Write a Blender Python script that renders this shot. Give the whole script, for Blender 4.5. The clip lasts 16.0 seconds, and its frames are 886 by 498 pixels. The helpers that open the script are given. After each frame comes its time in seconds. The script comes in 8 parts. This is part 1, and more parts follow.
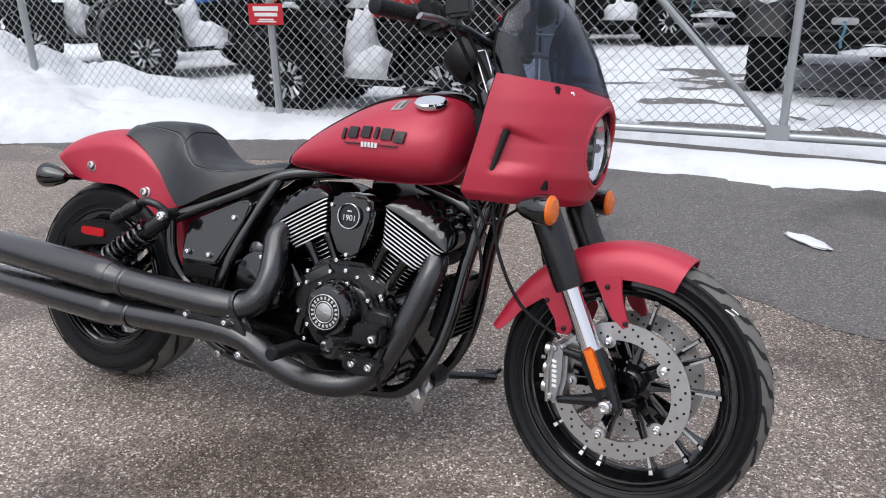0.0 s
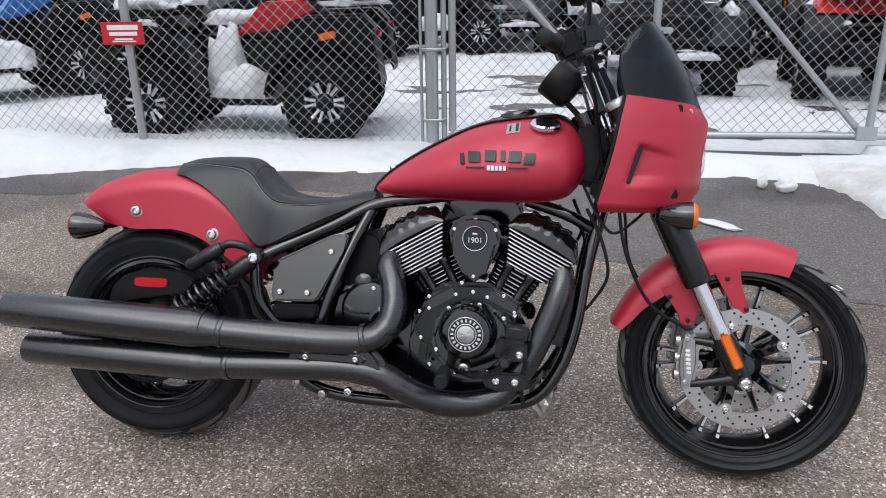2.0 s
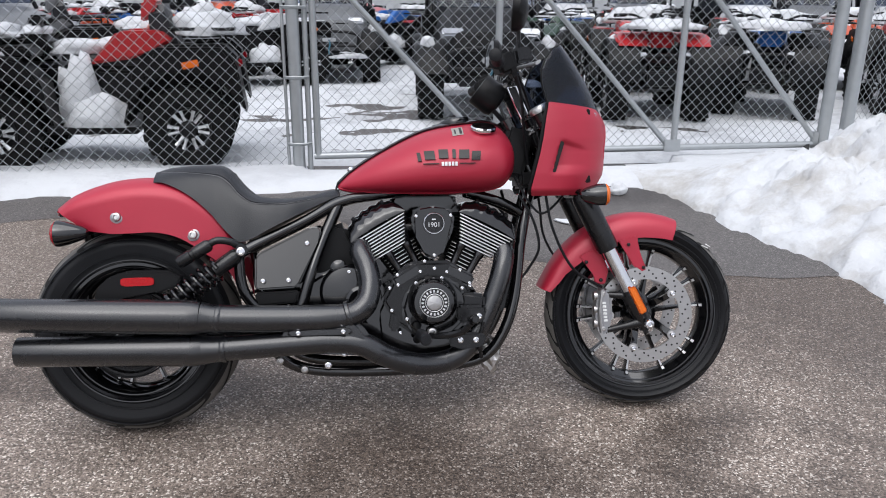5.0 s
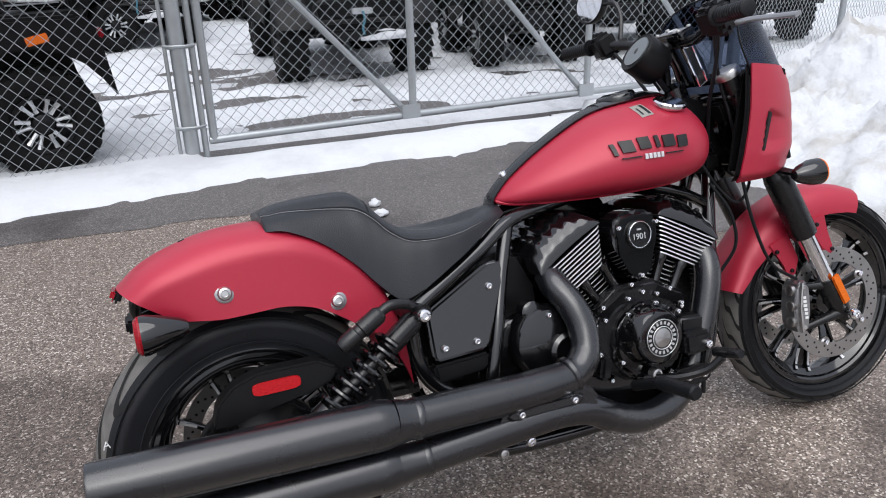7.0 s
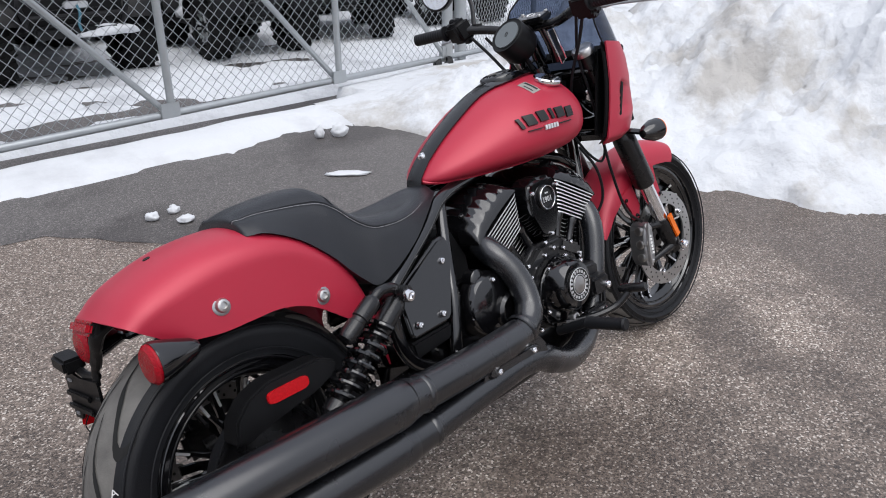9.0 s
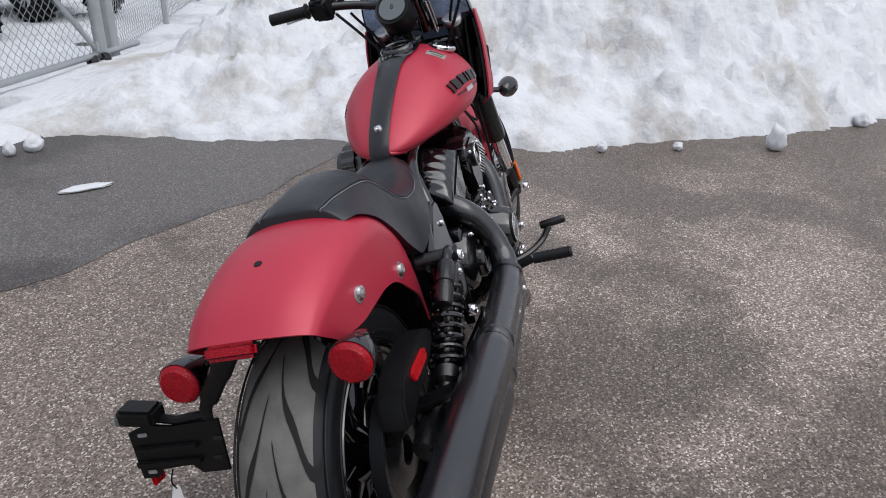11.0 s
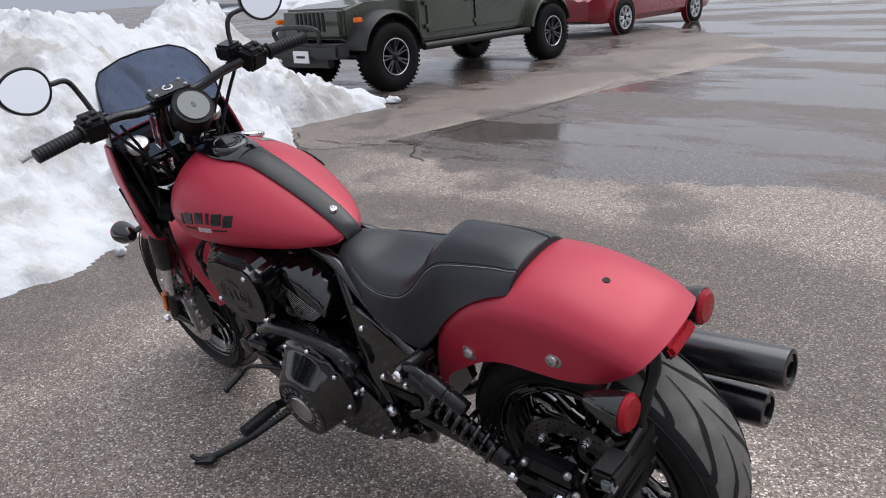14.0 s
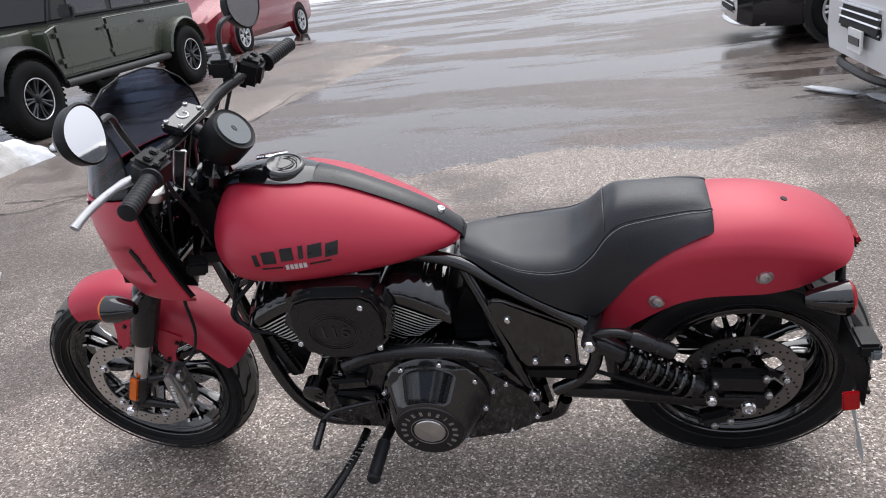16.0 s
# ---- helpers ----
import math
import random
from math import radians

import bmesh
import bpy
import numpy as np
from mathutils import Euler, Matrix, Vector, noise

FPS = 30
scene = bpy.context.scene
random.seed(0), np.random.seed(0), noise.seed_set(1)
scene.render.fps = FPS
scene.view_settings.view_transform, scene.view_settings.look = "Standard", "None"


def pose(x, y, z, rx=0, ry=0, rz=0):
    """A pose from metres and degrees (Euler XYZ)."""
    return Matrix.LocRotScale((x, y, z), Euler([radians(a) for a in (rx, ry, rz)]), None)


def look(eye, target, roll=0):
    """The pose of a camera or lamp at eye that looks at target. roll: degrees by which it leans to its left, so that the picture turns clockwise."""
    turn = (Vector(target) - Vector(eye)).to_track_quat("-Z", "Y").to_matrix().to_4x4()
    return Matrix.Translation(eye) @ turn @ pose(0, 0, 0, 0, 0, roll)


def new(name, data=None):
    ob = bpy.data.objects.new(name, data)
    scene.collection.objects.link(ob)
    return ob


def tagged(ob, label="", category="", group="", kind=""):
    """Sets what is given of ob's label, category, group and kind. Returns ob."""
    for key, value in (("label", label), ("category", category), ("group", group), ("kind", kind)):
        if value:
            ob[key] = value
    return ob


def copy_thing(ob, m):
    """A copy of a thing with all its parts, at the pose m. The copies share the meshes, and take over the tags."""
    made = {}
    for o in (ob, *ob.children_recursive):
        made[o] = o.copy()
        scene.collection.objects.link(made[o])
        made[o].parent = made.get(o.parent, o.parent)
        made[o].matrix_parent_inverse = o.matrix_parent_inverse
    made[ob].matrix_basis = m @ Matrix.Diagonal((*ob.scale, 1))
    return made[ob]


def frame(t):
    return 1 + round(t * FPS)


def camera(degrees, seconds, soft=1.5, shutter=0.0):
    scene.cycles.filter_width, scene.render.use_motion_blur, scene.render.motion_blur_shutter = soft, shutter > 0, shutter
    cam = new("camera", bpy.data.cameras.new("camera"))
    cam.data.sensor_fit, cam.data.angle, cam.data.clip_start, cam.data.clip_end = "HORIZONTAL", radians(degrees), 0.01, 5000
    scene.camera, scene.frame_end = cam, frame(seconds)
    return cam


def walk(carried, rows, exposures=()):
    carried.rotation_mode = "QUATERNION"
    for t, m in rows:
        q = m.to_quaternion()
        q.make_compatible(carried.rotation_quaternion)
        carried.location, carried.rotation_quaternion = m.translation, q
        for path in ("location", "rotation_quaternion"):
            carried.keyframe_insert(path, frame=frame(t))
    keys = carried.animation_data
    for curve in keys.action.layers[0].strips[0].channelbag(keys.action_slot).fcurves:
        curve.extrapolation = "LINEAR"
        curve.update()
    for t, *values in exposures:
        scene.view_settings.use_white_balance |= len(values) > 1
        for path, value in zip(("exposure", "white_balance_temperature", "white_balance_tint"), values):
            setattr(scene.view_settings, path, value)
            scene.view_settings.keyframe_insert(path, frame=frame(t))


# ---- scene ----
cam = camera(60.5, 16.0, 1.0)
PATH = [
    (0, (1.194, -1.496, 1.266), (0.326, 0.158, 0.548), -1.2),
    (0.5, (1.065, -1.577, 1.276), (0.279, 0.116, 0.558), -1.2),
    (1, (0.851, -1.545, 1.291), (0.196, 0.203, 0.572), -1.3),
    (1.5, (0.624, -1.703, 1.317), (0.129, 0.097, 0.599), -1.1),
    (2, (0.384, -1.826, 1.331), (0.059, 0.016, 0.624), -0.7),
    (2.5, (0.163, -1.837, 1.339), (-0.005, 0.035, 0.656), -0.2),
    (3, (-0.012, -2.058, 1.362), (-0.06, -0.168, 0.71), 0.1),
    (3.5, (-0.045, -2.266, 1.364), (-0.021, -0.364, 0.748), 0.2),
    (4, (0.03, -2.425, 1.33), (0.094, -0.516, 0.738), 0.3),
    (4.2, (0.043, -2.458, 1.327), (0.12, -0.548, 0.738), 0.4),
    (6.3, (-0.534, -1.619, 1.323), (-0.103, 0.187, 0.579), -0.5),
    (6.5, (-0.673, -1.56, 1.326), (-0.181, 0.226, 0.573), -0.8),
    (7, (-0.896, -1.391, 1.326), (-0.224, 0.333, 0.567), -1.5),
    (7.5, (-1.089, -1.234, 1.319), (-0.215, 0.4, 0.565), -2.0),
    (8, (-1.315, -1.194, 1.356), (-0.258, 0.329, 0.606), -2.0),
    (8.5, (-1.352, -1.206, 1.367), (-0.158, 0.206, 0.604), -1.5),
    (8.7, (-1.361, -1.198, 1.36), (-0.126, 0.171, 0.585), -1.1),
    (10.8, (-1.889, -0.497, 1.31), (-0.165, 0.07, 0.469), 0.8),
    (11, (-1.925, -0.4, 1.311), (-0.151, 0.023, 0.49), 0.5),
    (11.5, (-1.953, -0.106, 1.303), (-0.105, -0.073, 0.539), -0.4),
    (12, (-2.044, 0.217, 1.322), (-0.212, -0.139, 0.603), -1.2),
    (12.5, (-1.971, 0.491, 1.288), (-0.225, -0.197, 0.596), -2.0),
    (13, (-1.873, 0.809, 1.291), (-0.25, -0.144, 0.615), -2.8),
    (13.5, (-1.793, 1.124, 1.328), (-0.31, -0.042, 0.664), -3.5),
    (14, (-1.568, 1.316, 1.302), (-0.249, -0.033, 0.639), -4.3),
    (14.5, (-1.34, 1.551, 1.296), (-0.205, 0.047, 0.627), -5.4),
    (15, (-1.109, 1.707, 1.314), (-0.19, 0.068, 0.63), -6.4),
    (15.5, (-0.8, 1.733, 1.31), (-0.102, -0.006, 0.611), -7.4),
    (16, (-0.527, 1.851, 1.34), (-0.064, 0.041, 0.625), -7.9),
]
EXPOSURES = [(0.0, 0.33), (3.5, 0.18), (7.0, 0.28), (8.5, 0.25), (11.0, 0.0), (12.5, 0.04), (14.5, 0.27), (16.0, 0.48)]
walk(cam, [(t, look(eye, target, roll)) for t, eye, target, roll in PATH], EXPOSURES)

# ---- world, sun, exposure ----
world = bpy.data.worlds.new("overcast_sky")
scene.world = world
world.use_nodes = True
wn = world.node_tree.nodes
wl = world.node_tree.links
sky = wn.new("ShaderNodeTexSky")
sky.sky_type = "NISHITA"
sky.sun_disc = False
sky.sun_elevation, sky.sun_rotation = radians(48), radians(200)
sky.dust_density = 4.0
soft_sky = wn.new("ShaderNodeHueSaturation")
soft_sky.inputs["Saturation"].default_value = 0.12
wl.new(sky.outputs[0], soft_sky.inputs["Color"])
cloud = wn.new("ShaderNodeMix")
cloud.data_type = "RGBA"
cloud.inputs["Factor"].default_value = 0.6
cloud.inputs["B"].default_value = (5.95, 6.4, 7.7, 1)
wl.new(soft_sky.outputs[0], cloud.inputs["A"])
# an overcast dome is brighter overhead than at the horizon
where = wn.new("ShaderNodeTexCoord")
height = wn.new("ShaderNodeSeparateXYZ")
wl.new(where.outputs["Generated"], height.inputs[0])
dome_light = wn.new("ShaderNodeMapRange")
dome_light.inputs["From Min"].default_value, dome_light.inputs["From Max"].default_value = 0.0, 1.0
dome_light.inputs["To Min"].default_value, dome_light.inputs["To Max"].default_value = 0.84, 1.5
wl.new(height.outputs["Z"], dome_light.inputs["Value"])
overcast = wn.new("ShaderNodeVectorMath")
overcast.operation = "SCALE"
wl.new(cloud.outputs["Result"], overcast.inputs[0])
wl.new(dome_light.outputs[0], overcast.inputs["Scale"])
wl.new(overcast.outputs[0], wn["Background"].inputs["Color"])
wn["Background"].inputs["Strength"].default_value = 0.11

sun_data = bpy.data.lights.new("sun", "SUN")
sun_data.energy, sun_data.angle, sun_data.color = 1.5, radians(60), (1.0, 0.98, 0.97)
sun = new("sun", sun_data)
sun.matrix_world = look((0, 0, 20), (2.0, 6.0, 0))
scene.view_settings.exposure = 0.0


# ---- materials ----
def material(name, color, rough=0.5, metal=0.0, var=0.12, scale=12.0, bump=0.0, bump_scale=250.0,
             rough_var=0.08, coat=0.0, spec=0.5, island=0.0):
    """A principled surface with colour grain at two sizes, uneven roughness and fine relief."""
    m = bpy.data.materials.new(name)
    m.use_nodes = True
    n, l = m.node_tree.nodes, m.node_tree.links
    p = n["Principled BSDF"]
    tc = n.new("ShaderNodeTexCoord")
    big = n.new("ShaderNodeTexNoise")
    big.inputs["Scale"].default_value, big.inputs["Detail"].default_value = scale, 6
    l.new(tc.outputs["Object"], big.inputs["Vector"])
    fine = n.new("ShaderNodeTexNoise")
    fine.inputs["Scale"].default_value, fine.inputs["Detail"].default_value = bump_scale, 3
    l.new(tc.outputs["Object"], fine.inputs["Vector"])
    mix = n.new("ShaderNodeMix")
    mix.data_type = "RGBA"
    mix.inputs["A"].default_value = (*[c * (1 - var) for c in color], 1)
    mix.inputs["B"].default_value = (*[min(1, c * (1 + var)) for c in color], 1)
    l.new(big.outputs["Fac"], mix.inputs["Factor"])
    l.new(mix.outputs["Result"], p.inputs["Base Color"])
    rr = n.new("ShaderNodeMapRange")
    rr.inputs["To Min"].default_value, rr.inputs["To Max"].default_value = max(0.02, rough - rough_var), min(1, rough + rough_var)
    l.new(big.outputs["Fac"], rr.inputs["Value"])
    l.new(rr.outputs[0], p.inputs["Roughness"])
    p.inputs["Metallic"].default_value = metal
    p.inputs["Coat Weight"].default_value = coat
    p.inputs["Coat Roughness"].default_value = 0.06
    p.inputs["Specular IOR Level"].default_value = spec
    if bump:
        b = n.new("ShaderNodeBump")
        b.inputs["Strength"].default_value, b.inputs["Distance"].default_value = bump, 0.002
        l.new(fine.outputs["Fac"], b.inputs["Height"])
        l.new(b.outputs[0], p.inputs["Normal"])
    return m


RED = material("satin_red_paint", (0.43, 0.016, 0.042), 0.42, 0.15, 0.06, 5, 0.02, 900, 0.04, spec=0.68)
GLOSS = material("gloss_black_enamel", (0.0035, 0.0035, 0.0042), 0.075, 0.0, 0.2, 9, 0.0, 200, 0.03, spec=0.9)
SATIN = material("satin_black_metal", (0.007, 0.007, 0.008), 0.27, 0.0, 0.2, 14, 0.05, 600, 0.06, spec=0.5)
EXHAUST = material("matte_black_exhaust", (0.006, 0.0066, 0.0085), 0.27, 0.0, 0.2, 8, 0.03, 800, 0.05, coat=0.35, spec=0.8)
EXHAUST.node_tree.nodes["Principled BSDF"].inputs["Coat Roughness"].default_value = 0.27
PLASTIC = material("black_plastic", (0.005, 0.005, 0.0056), 0.42, 0.0, 0.2, 25, 0.15, 500, spec=0.22)
RUBBER = material("tyre_rubber", (0.008, 0.0085, 0.0102), 0.46, 0.0, 0.3, 18, 0.25, 300, spec=0.26)
TREAD = material("tyre_tread_scuffed", (0.122, 0.116, 0.107), 0.7, 0.0, 0.5, 26, 0.3, 240)
LEATHER = material("black_leather", (0.009, 0.010, 0.013), 0.34, 0.0, 0.15, 16, 0.35, 420, spec=0.5)
STRAPM = material("grey_black_leather_strap", (0.010, 0.0105, 0.012), 0.24, 0.0, 0.2, 30, 0.2, 420, spec=0.45)
CHROME = material("chrome", (0.8, 0.8, 0.82), 0.1, 1.0, 0.05, 10, 0, 200, 0.05)
STEEL = material("brushed_steel", (0.55, 0.54, 0.53), 0.32, 1.0, 0.12, 40, 0.1, 700)
ALLOY = material("cast_aluminium", (0.40, 0.40, 0.41), 0.38, 0.9, 0.1, 30, 0.1, 500)
FINEDGE = material("machined_fin_edge", (0.70, 0.70, 0.71), 0.38, 0.55, 0.06, 60, 0.05, 900)
FINBLACK = material("black_fin_casting", (0.003, 0.003, 0.0034), 0.5, 0.0, 0.2, 30, 0.1, 500, spec=0.15)
THREAD = material("grey_thread", (0.25, 0.25, 0.26), 0.8)
AMBER = material("amber_reflector", (0.75, 0.15, 0.008), 0.25, 0.0, 0.2, 180, 0.4, 400)
REDLENS = material("red_lens", (0.30, 0.002, 0.010), 0.12, 0.0, 0.75, 260, 0.9, 260, spec=0.3)
REDREFLEX = material("bright_red_reflector", (0.44, 0.006, 0.010), 0.16, 0.0, 0.3, 220, 0.35, 300, spec=0.3)
WHITEMARK = material("white_marking", (0.75, 0.75, 0.74), 0.6)
GAUGEFACE = material("grey_display", (0.11, 0.125, 0.13), 0.2, 0.0, 0.05, 10, coat=0.4)
DARKLINE = material("dark_badge", (0.03, 0.03, 0.03), 0.3, 0.6, 0.15, 40)
GALV = material("galvanised_steel", (0.42, 0.44, 0.45), 0.42, 0.75, 0.12, 14, 0.15, 300)
WIRE = material("galvanised_wire", (0.33, 0.35, 0.36), 0.45, 0.7, 0.15, 30)


def lens_glass(name, tint, rough=0.03):
    m = bpy.data.materials.new(name)
    m.use_nodes = True
    n, l = m.node_tree.nodes, m.node_tree.links
    n.remove(n["Principled BSDF"])
    clear = n.new("ShaderNodeBsdfTransparent")
    clear.inputs["Color"].default_value = (*tint, 1)
    gloss = n.new("ShaderNodeBsdfGlossy")
    gloss.inputs["Roughness"].default_value = rough
    lw = n.new("ShaderNodeLayerWeight")
    steep = n.new("ShaderNodeMath")
    steep.operation, steep.inputs[1].default_value = "POWER", 4.0
    l.new(lw.outputs["Facing"], steep.inputs[0])
    more = n.new("ShaderNodeMath")
    more.operation, more.inputs[1].default_value, more.inputs[2].default_value = "MULTIPLY_ADD", 0.7, 0.03
    l.new(steep.outputs[0], more.inputs[0])
    mix = n.new("ShaderNodeMixShader")
    l.new(more.outputs[0], mix.inputs[0])
    l.new(clear.outputs[0], mix.inputs[1])
    l.new(gloss.outputs[0], mix.inputs[2])
    l.new(mix.outputs[0], n["Material Output"].inputs["Surface"])
    return m


SMOKE = lens_glass("smoked_screen", (0.37, 0.41, 0.49))
CLEAR = lens_glass("clear_lens", (0.93, 0.93, 0.95))
MIRROR = material("mirror_glass", (0.9, 0.9, 0.92), 0.02, 1.0, 0.01, 5, 0, 100, 0.01)
CARGLASS = material("dark_car_glass", (0.01, 0.012, 0.014), 0.05, 0.0, 0.1, 5, 0, 100, 0.02, coat=1.0)


def asphalt(name, stone_a, stone_b, tar, damp, speck=1.0, lane=False):
    """Rolled asphalt: light chips in a dark binder with damp stains; lane: the wet shining roadway and puddled places of the yard."""
    m = bpy.data.materials.new(name)
    m.use_nodes = True
    n, l = m.node_tree.nodes, m.node_tree.links
    p = n["Principled BSDF"]
    tc = n.new("ShaderNodeTexCoord")

    def calc(op, a, b=0.0, c=0.0):
        q = n.new("ShaderNodeMath")
        q.operation = op
        for k, v in enumerate((a, b, c)):
            if isinstance(v, (int, float)):
                q.inputs[k].default_value = v
            else:
                l.new(v, q.inputs[k])
        return q.outputs[0]

    def smooth(v, lo, hi, a=0.0, b=1.0):
        q = n.new("ShaderNodeMapRange")
        q.interpolation_type = "SMOOTHSTEP"
        for k, x in (("From Min", lo), ("From Max", hi), ("To Min", a), ("To Max", b)):
            q.inputs[k].default_value = x
        l.new(v, q.inputs["Value"])
        return q.outputs[0]

    def grain(scale, detail, rough=0.5, stretch=(1, 1, 1), shift=(0, 0, 0)):
        mp = n.new("ShaderNodeMapping")
        mp.inputs["Scale"].default_value, mp.inputs["Location"].default_value = stretch, shift
        l.new(tc.outputs["Object"], mp.inputs["Vector"])
        q = n.new("ShaderNodeTexNoise")
        q.inputs["Scale"].default_value, q.inputs["Detail"].default_value, q.inputs["Roughness"].default_value = scale, detail, rough
        l.new(mp.outputs[0], q.inputs["Vector"])
        return q.outputs["Fac"]

    def outline(v, pts, lo, hi, out_lo, out_hi):
        """A line of the plan: a value that follows the points along v."""
        q = n.new("ShaderNodeMapRange")
        q.inputs["From Min"].default_value, q.inputs["From Max"].default_value = lo, hi
        l.new(v, q.inputs["Value"])
        r = n.new("ShaderNodeValToRGB")
        e = r.color_ramp.elements
        for k, (x, y) in enumerate(pts):
            c = (y - out_lo) / (out_hi - out_lo)
            el = e[0] if k == 0 else e.new((x - lo) / (hi - lo))
            if k == 0:
                el.position = (x - lo) / (hi - lo)
            el.color = (c, c, c, 1)
        e.remove(e[len(e) - 1])
        l.new(q.outputs[0], r.inputs[0])
        return calc("MULTIPLY_ADD", r.outputs[0], out_hi - out_lo, out_lo)

    def blend(fac, a, colour, kind="MULTIPLY"):
        q = n.new("ShaderNodeMix")
        q.data_type, q.blend_type = "RGBA", kind
        l.new(fac, q.inputs["Factor"])
        l.new(a, q.inputs["A"])
        q.inputs["B"].default_value = (*colour, 1)
        return q.outputs["Result"]

    chips = n.new("ShaderNodeTexVoronoi")
    chips.inputs["Scale"].default_value = 185
    l.new(tc.outputs["Object"], chips.inputs["Vector"])
    tone = n.new("ShaderNodeSeparateColor")
    l.new(chips.outputs["Color"], tone.inputs[0])
    ramp = n.new("ShaderNodeValToRGB")
    e = ramp.color_ramp.elements
    e[0].position, e[0].color = 0.0, (*tar, 1)
    e[1].position, e[1].color = 1.0, (*stone_b, 1)
    mid = e.new(0.45)
    mid.color = (*[(a + b) / 2 for a, b in zip(tar, stone_a)], 1)
    mid2 = e.new(0.85)
    mid2.color = (*stone_a, 1)
    l.new(tone.outputs[0], ramp.inputs[0])
    gritty = grain(260, 2)
    grit = n.new("ShaderNodeMix")
    grit.data_type, grit.blend_type = "RGBA", "OVERLAY"
    grit.inputs["Factor"].default_value = 0.5
    l.new(ramp.outputs[0], grit.inputs["A"])
    l.new(gritty, grit.inputs["B"])
    wide = grain(1.0, 8, 0.62, (0.75, 0.8, 1))
    colour = grit.outputs["Result"]
    stained = smooth(wide, 0.47, 0.60)
    gloss = smooth(wide, 0.5, 0.62, 0.62, 0.52)
    relief = 0.45 * speck
    if lane:
        xyz = n.new("ShaderNodeSeparateXYZ")
        l.new(tc.outputs["Object"], xyz.inputs[0])
        x, y = xyz.outputs[0], xyz.outputs[1]
        rag = calc("MULTIPLY_ADD", grain(2.3, 8, 0.7), 0.9, -0.45)
        near = outline(x, [(-14, -4.5), (-8, -3.75), (-2.2, -3.4), (-1.8, -3.38), (-1.05, -2.98), (-0.25, -3.25), (0.66, -3.0), (0.8, -2.9), (1.8, -2.83), (2.1, -2.5), (2.25, -2.6), (2.98, -3.08), (3.4, -3.2), (6, -3.2)],
                       -14.5, 6.5, -5, -2)
        side = outline(y, [(-40, 30), (-17, 9), (-12.5, 4.2), (-10.4, 2.6), (-6.83, 3.08), (-5.14, 3.28), (-3.3, 3.43), (-2, 3.5)], -41, -1, 0, 32)
        far = outline(y, [(-40, 20), (-16, 3.5), (-11.5, 5.4), (-9, 4.9), (-4.9, 4.6), (-2, 4.7)], -41, -1, 0, 32)
        in_lane = calc("MULTIPLY", smooth(calc("ADD", calc("SUBTRACT", near, y), rag), -0.04, 0.10), smooth(calc("ADD", calc("SUBTRACT", side, x), calc("MULTIPLY", rag, 0.2)), -0.02, 0.03))
        beyond = calc("MULTIPLY", smooth(calc("ADD", calc("SUBTRACT", x, far), calc("MULTIPLY", rag, 3.0)), -0.2, 0.5), smooth(y, -4.3, -4.7))
        roadway = calc("MAXIMUM", in_lane, beyond)
        streak = grain(1.0, 7, 0.6, (0.20, 0.55, 1), (0, 3.3, 0))
        wet = calc("MULTIPLY", calc("MAXIMUM", in_lane, calc("MULTIPLY", beyond, 0.55)), smooth(streak, 0.45, 0.53))
        dryish = calc("MULTIPLY", roadway, smooth(grain(1.0, 6, 0.6, (0.3, 1.3, 1), (4, 1, 0)), 0.56, 0.66))
        # damp band along the bike and by the snow
        track = outline(x, [(-3, -1.2), (-0.6, -1.42), (0.3, -1.7), (1.3, -1.85), (2.5, -1.6), (4, -1.9)], -3.5, 4.5, -3, 0)
        band = calc("MULTIPLY", smooth(calc("ADD", calc("SUBTRACT", calc("ABSOLUTE", calc("SUBTRACT", y, track)), smooth(x, 0.9, -0.4, 0.0, 0.4)), rag), 0.55, 0.1), smooth(x, -2.6, -1.0))
        bank = smooth(calc("ADD", y, calc("MULTIPLY", rag, 2.5)), 0.1, 0.9)
        toe = smooth(calc("ADD", calc("MULTIPLY_ADD", y, 0.55, x), calc("MULTIPLY", rag, 2.0)), 1.1, 2.2)
        soaked = calc("MAXIMUM", calc("MULTIPLY", band, 0.85), calc("MAXIMUM", calc("MULTIPLY", bank, 0.42), calc("MULTIPLY", toe, calc("MULTIPLY", smooth(y, -3.3, -2.4), 0.9))))
        stained = calc("MINIMUM", calc("MAXIMUM", calc("MULTIPLY", stained, 0.9), soaked), 1.0)
        strip = calc("MULTIPLY", smooth(calc("ADD", x, rag), 3.2, 3.7), smooth(y, -2.2, -3.0))
        stained = calc("MAXIMUM", stained, calc("MULTIPLY", strip, 0.55))
        stained = calc("MULTIPLY", stained, calc("SUBTRACT", 1.0, roadway))
    colour = blend(stained, colour, damp)
    if lane:
        colour = blend(roadway, colour, (0.40, 0.385, 0.39))
        colour = blend(wet, colour, (0.75, 0.74, 0.75))
        colour = blend(dryish, colour, (1.22, 1.13, 1.06))
        still = calc("MULTIPLY", wet, calc("SUBTRACT", 1.0, dryish))
        gloss = calc("SUBTRACT", calc("SUBTRACT", gloss, calc("MULTIPLY", stained, 0.1)), calc("ADD", calc("MULTIPLY", roadway, 0.14), calc("MULTIPLY", still, 0.45)))
        relief = calc("MAXIMUM", calc("SUBTRACT", calc("SUBTRACT", 0.45 * speck, calc("MULTIPLY", roadway, 0.15)), calc("MULTIPLY", still, 0.27)), 0.02)
    l.new(colour, p.inputs["Base Color"])
    l.new(gloss, p.inputs["Roughness"])
    b = n.new("ShaderNodeBump")
    b.inputs["Distance"].default_value = 0.003
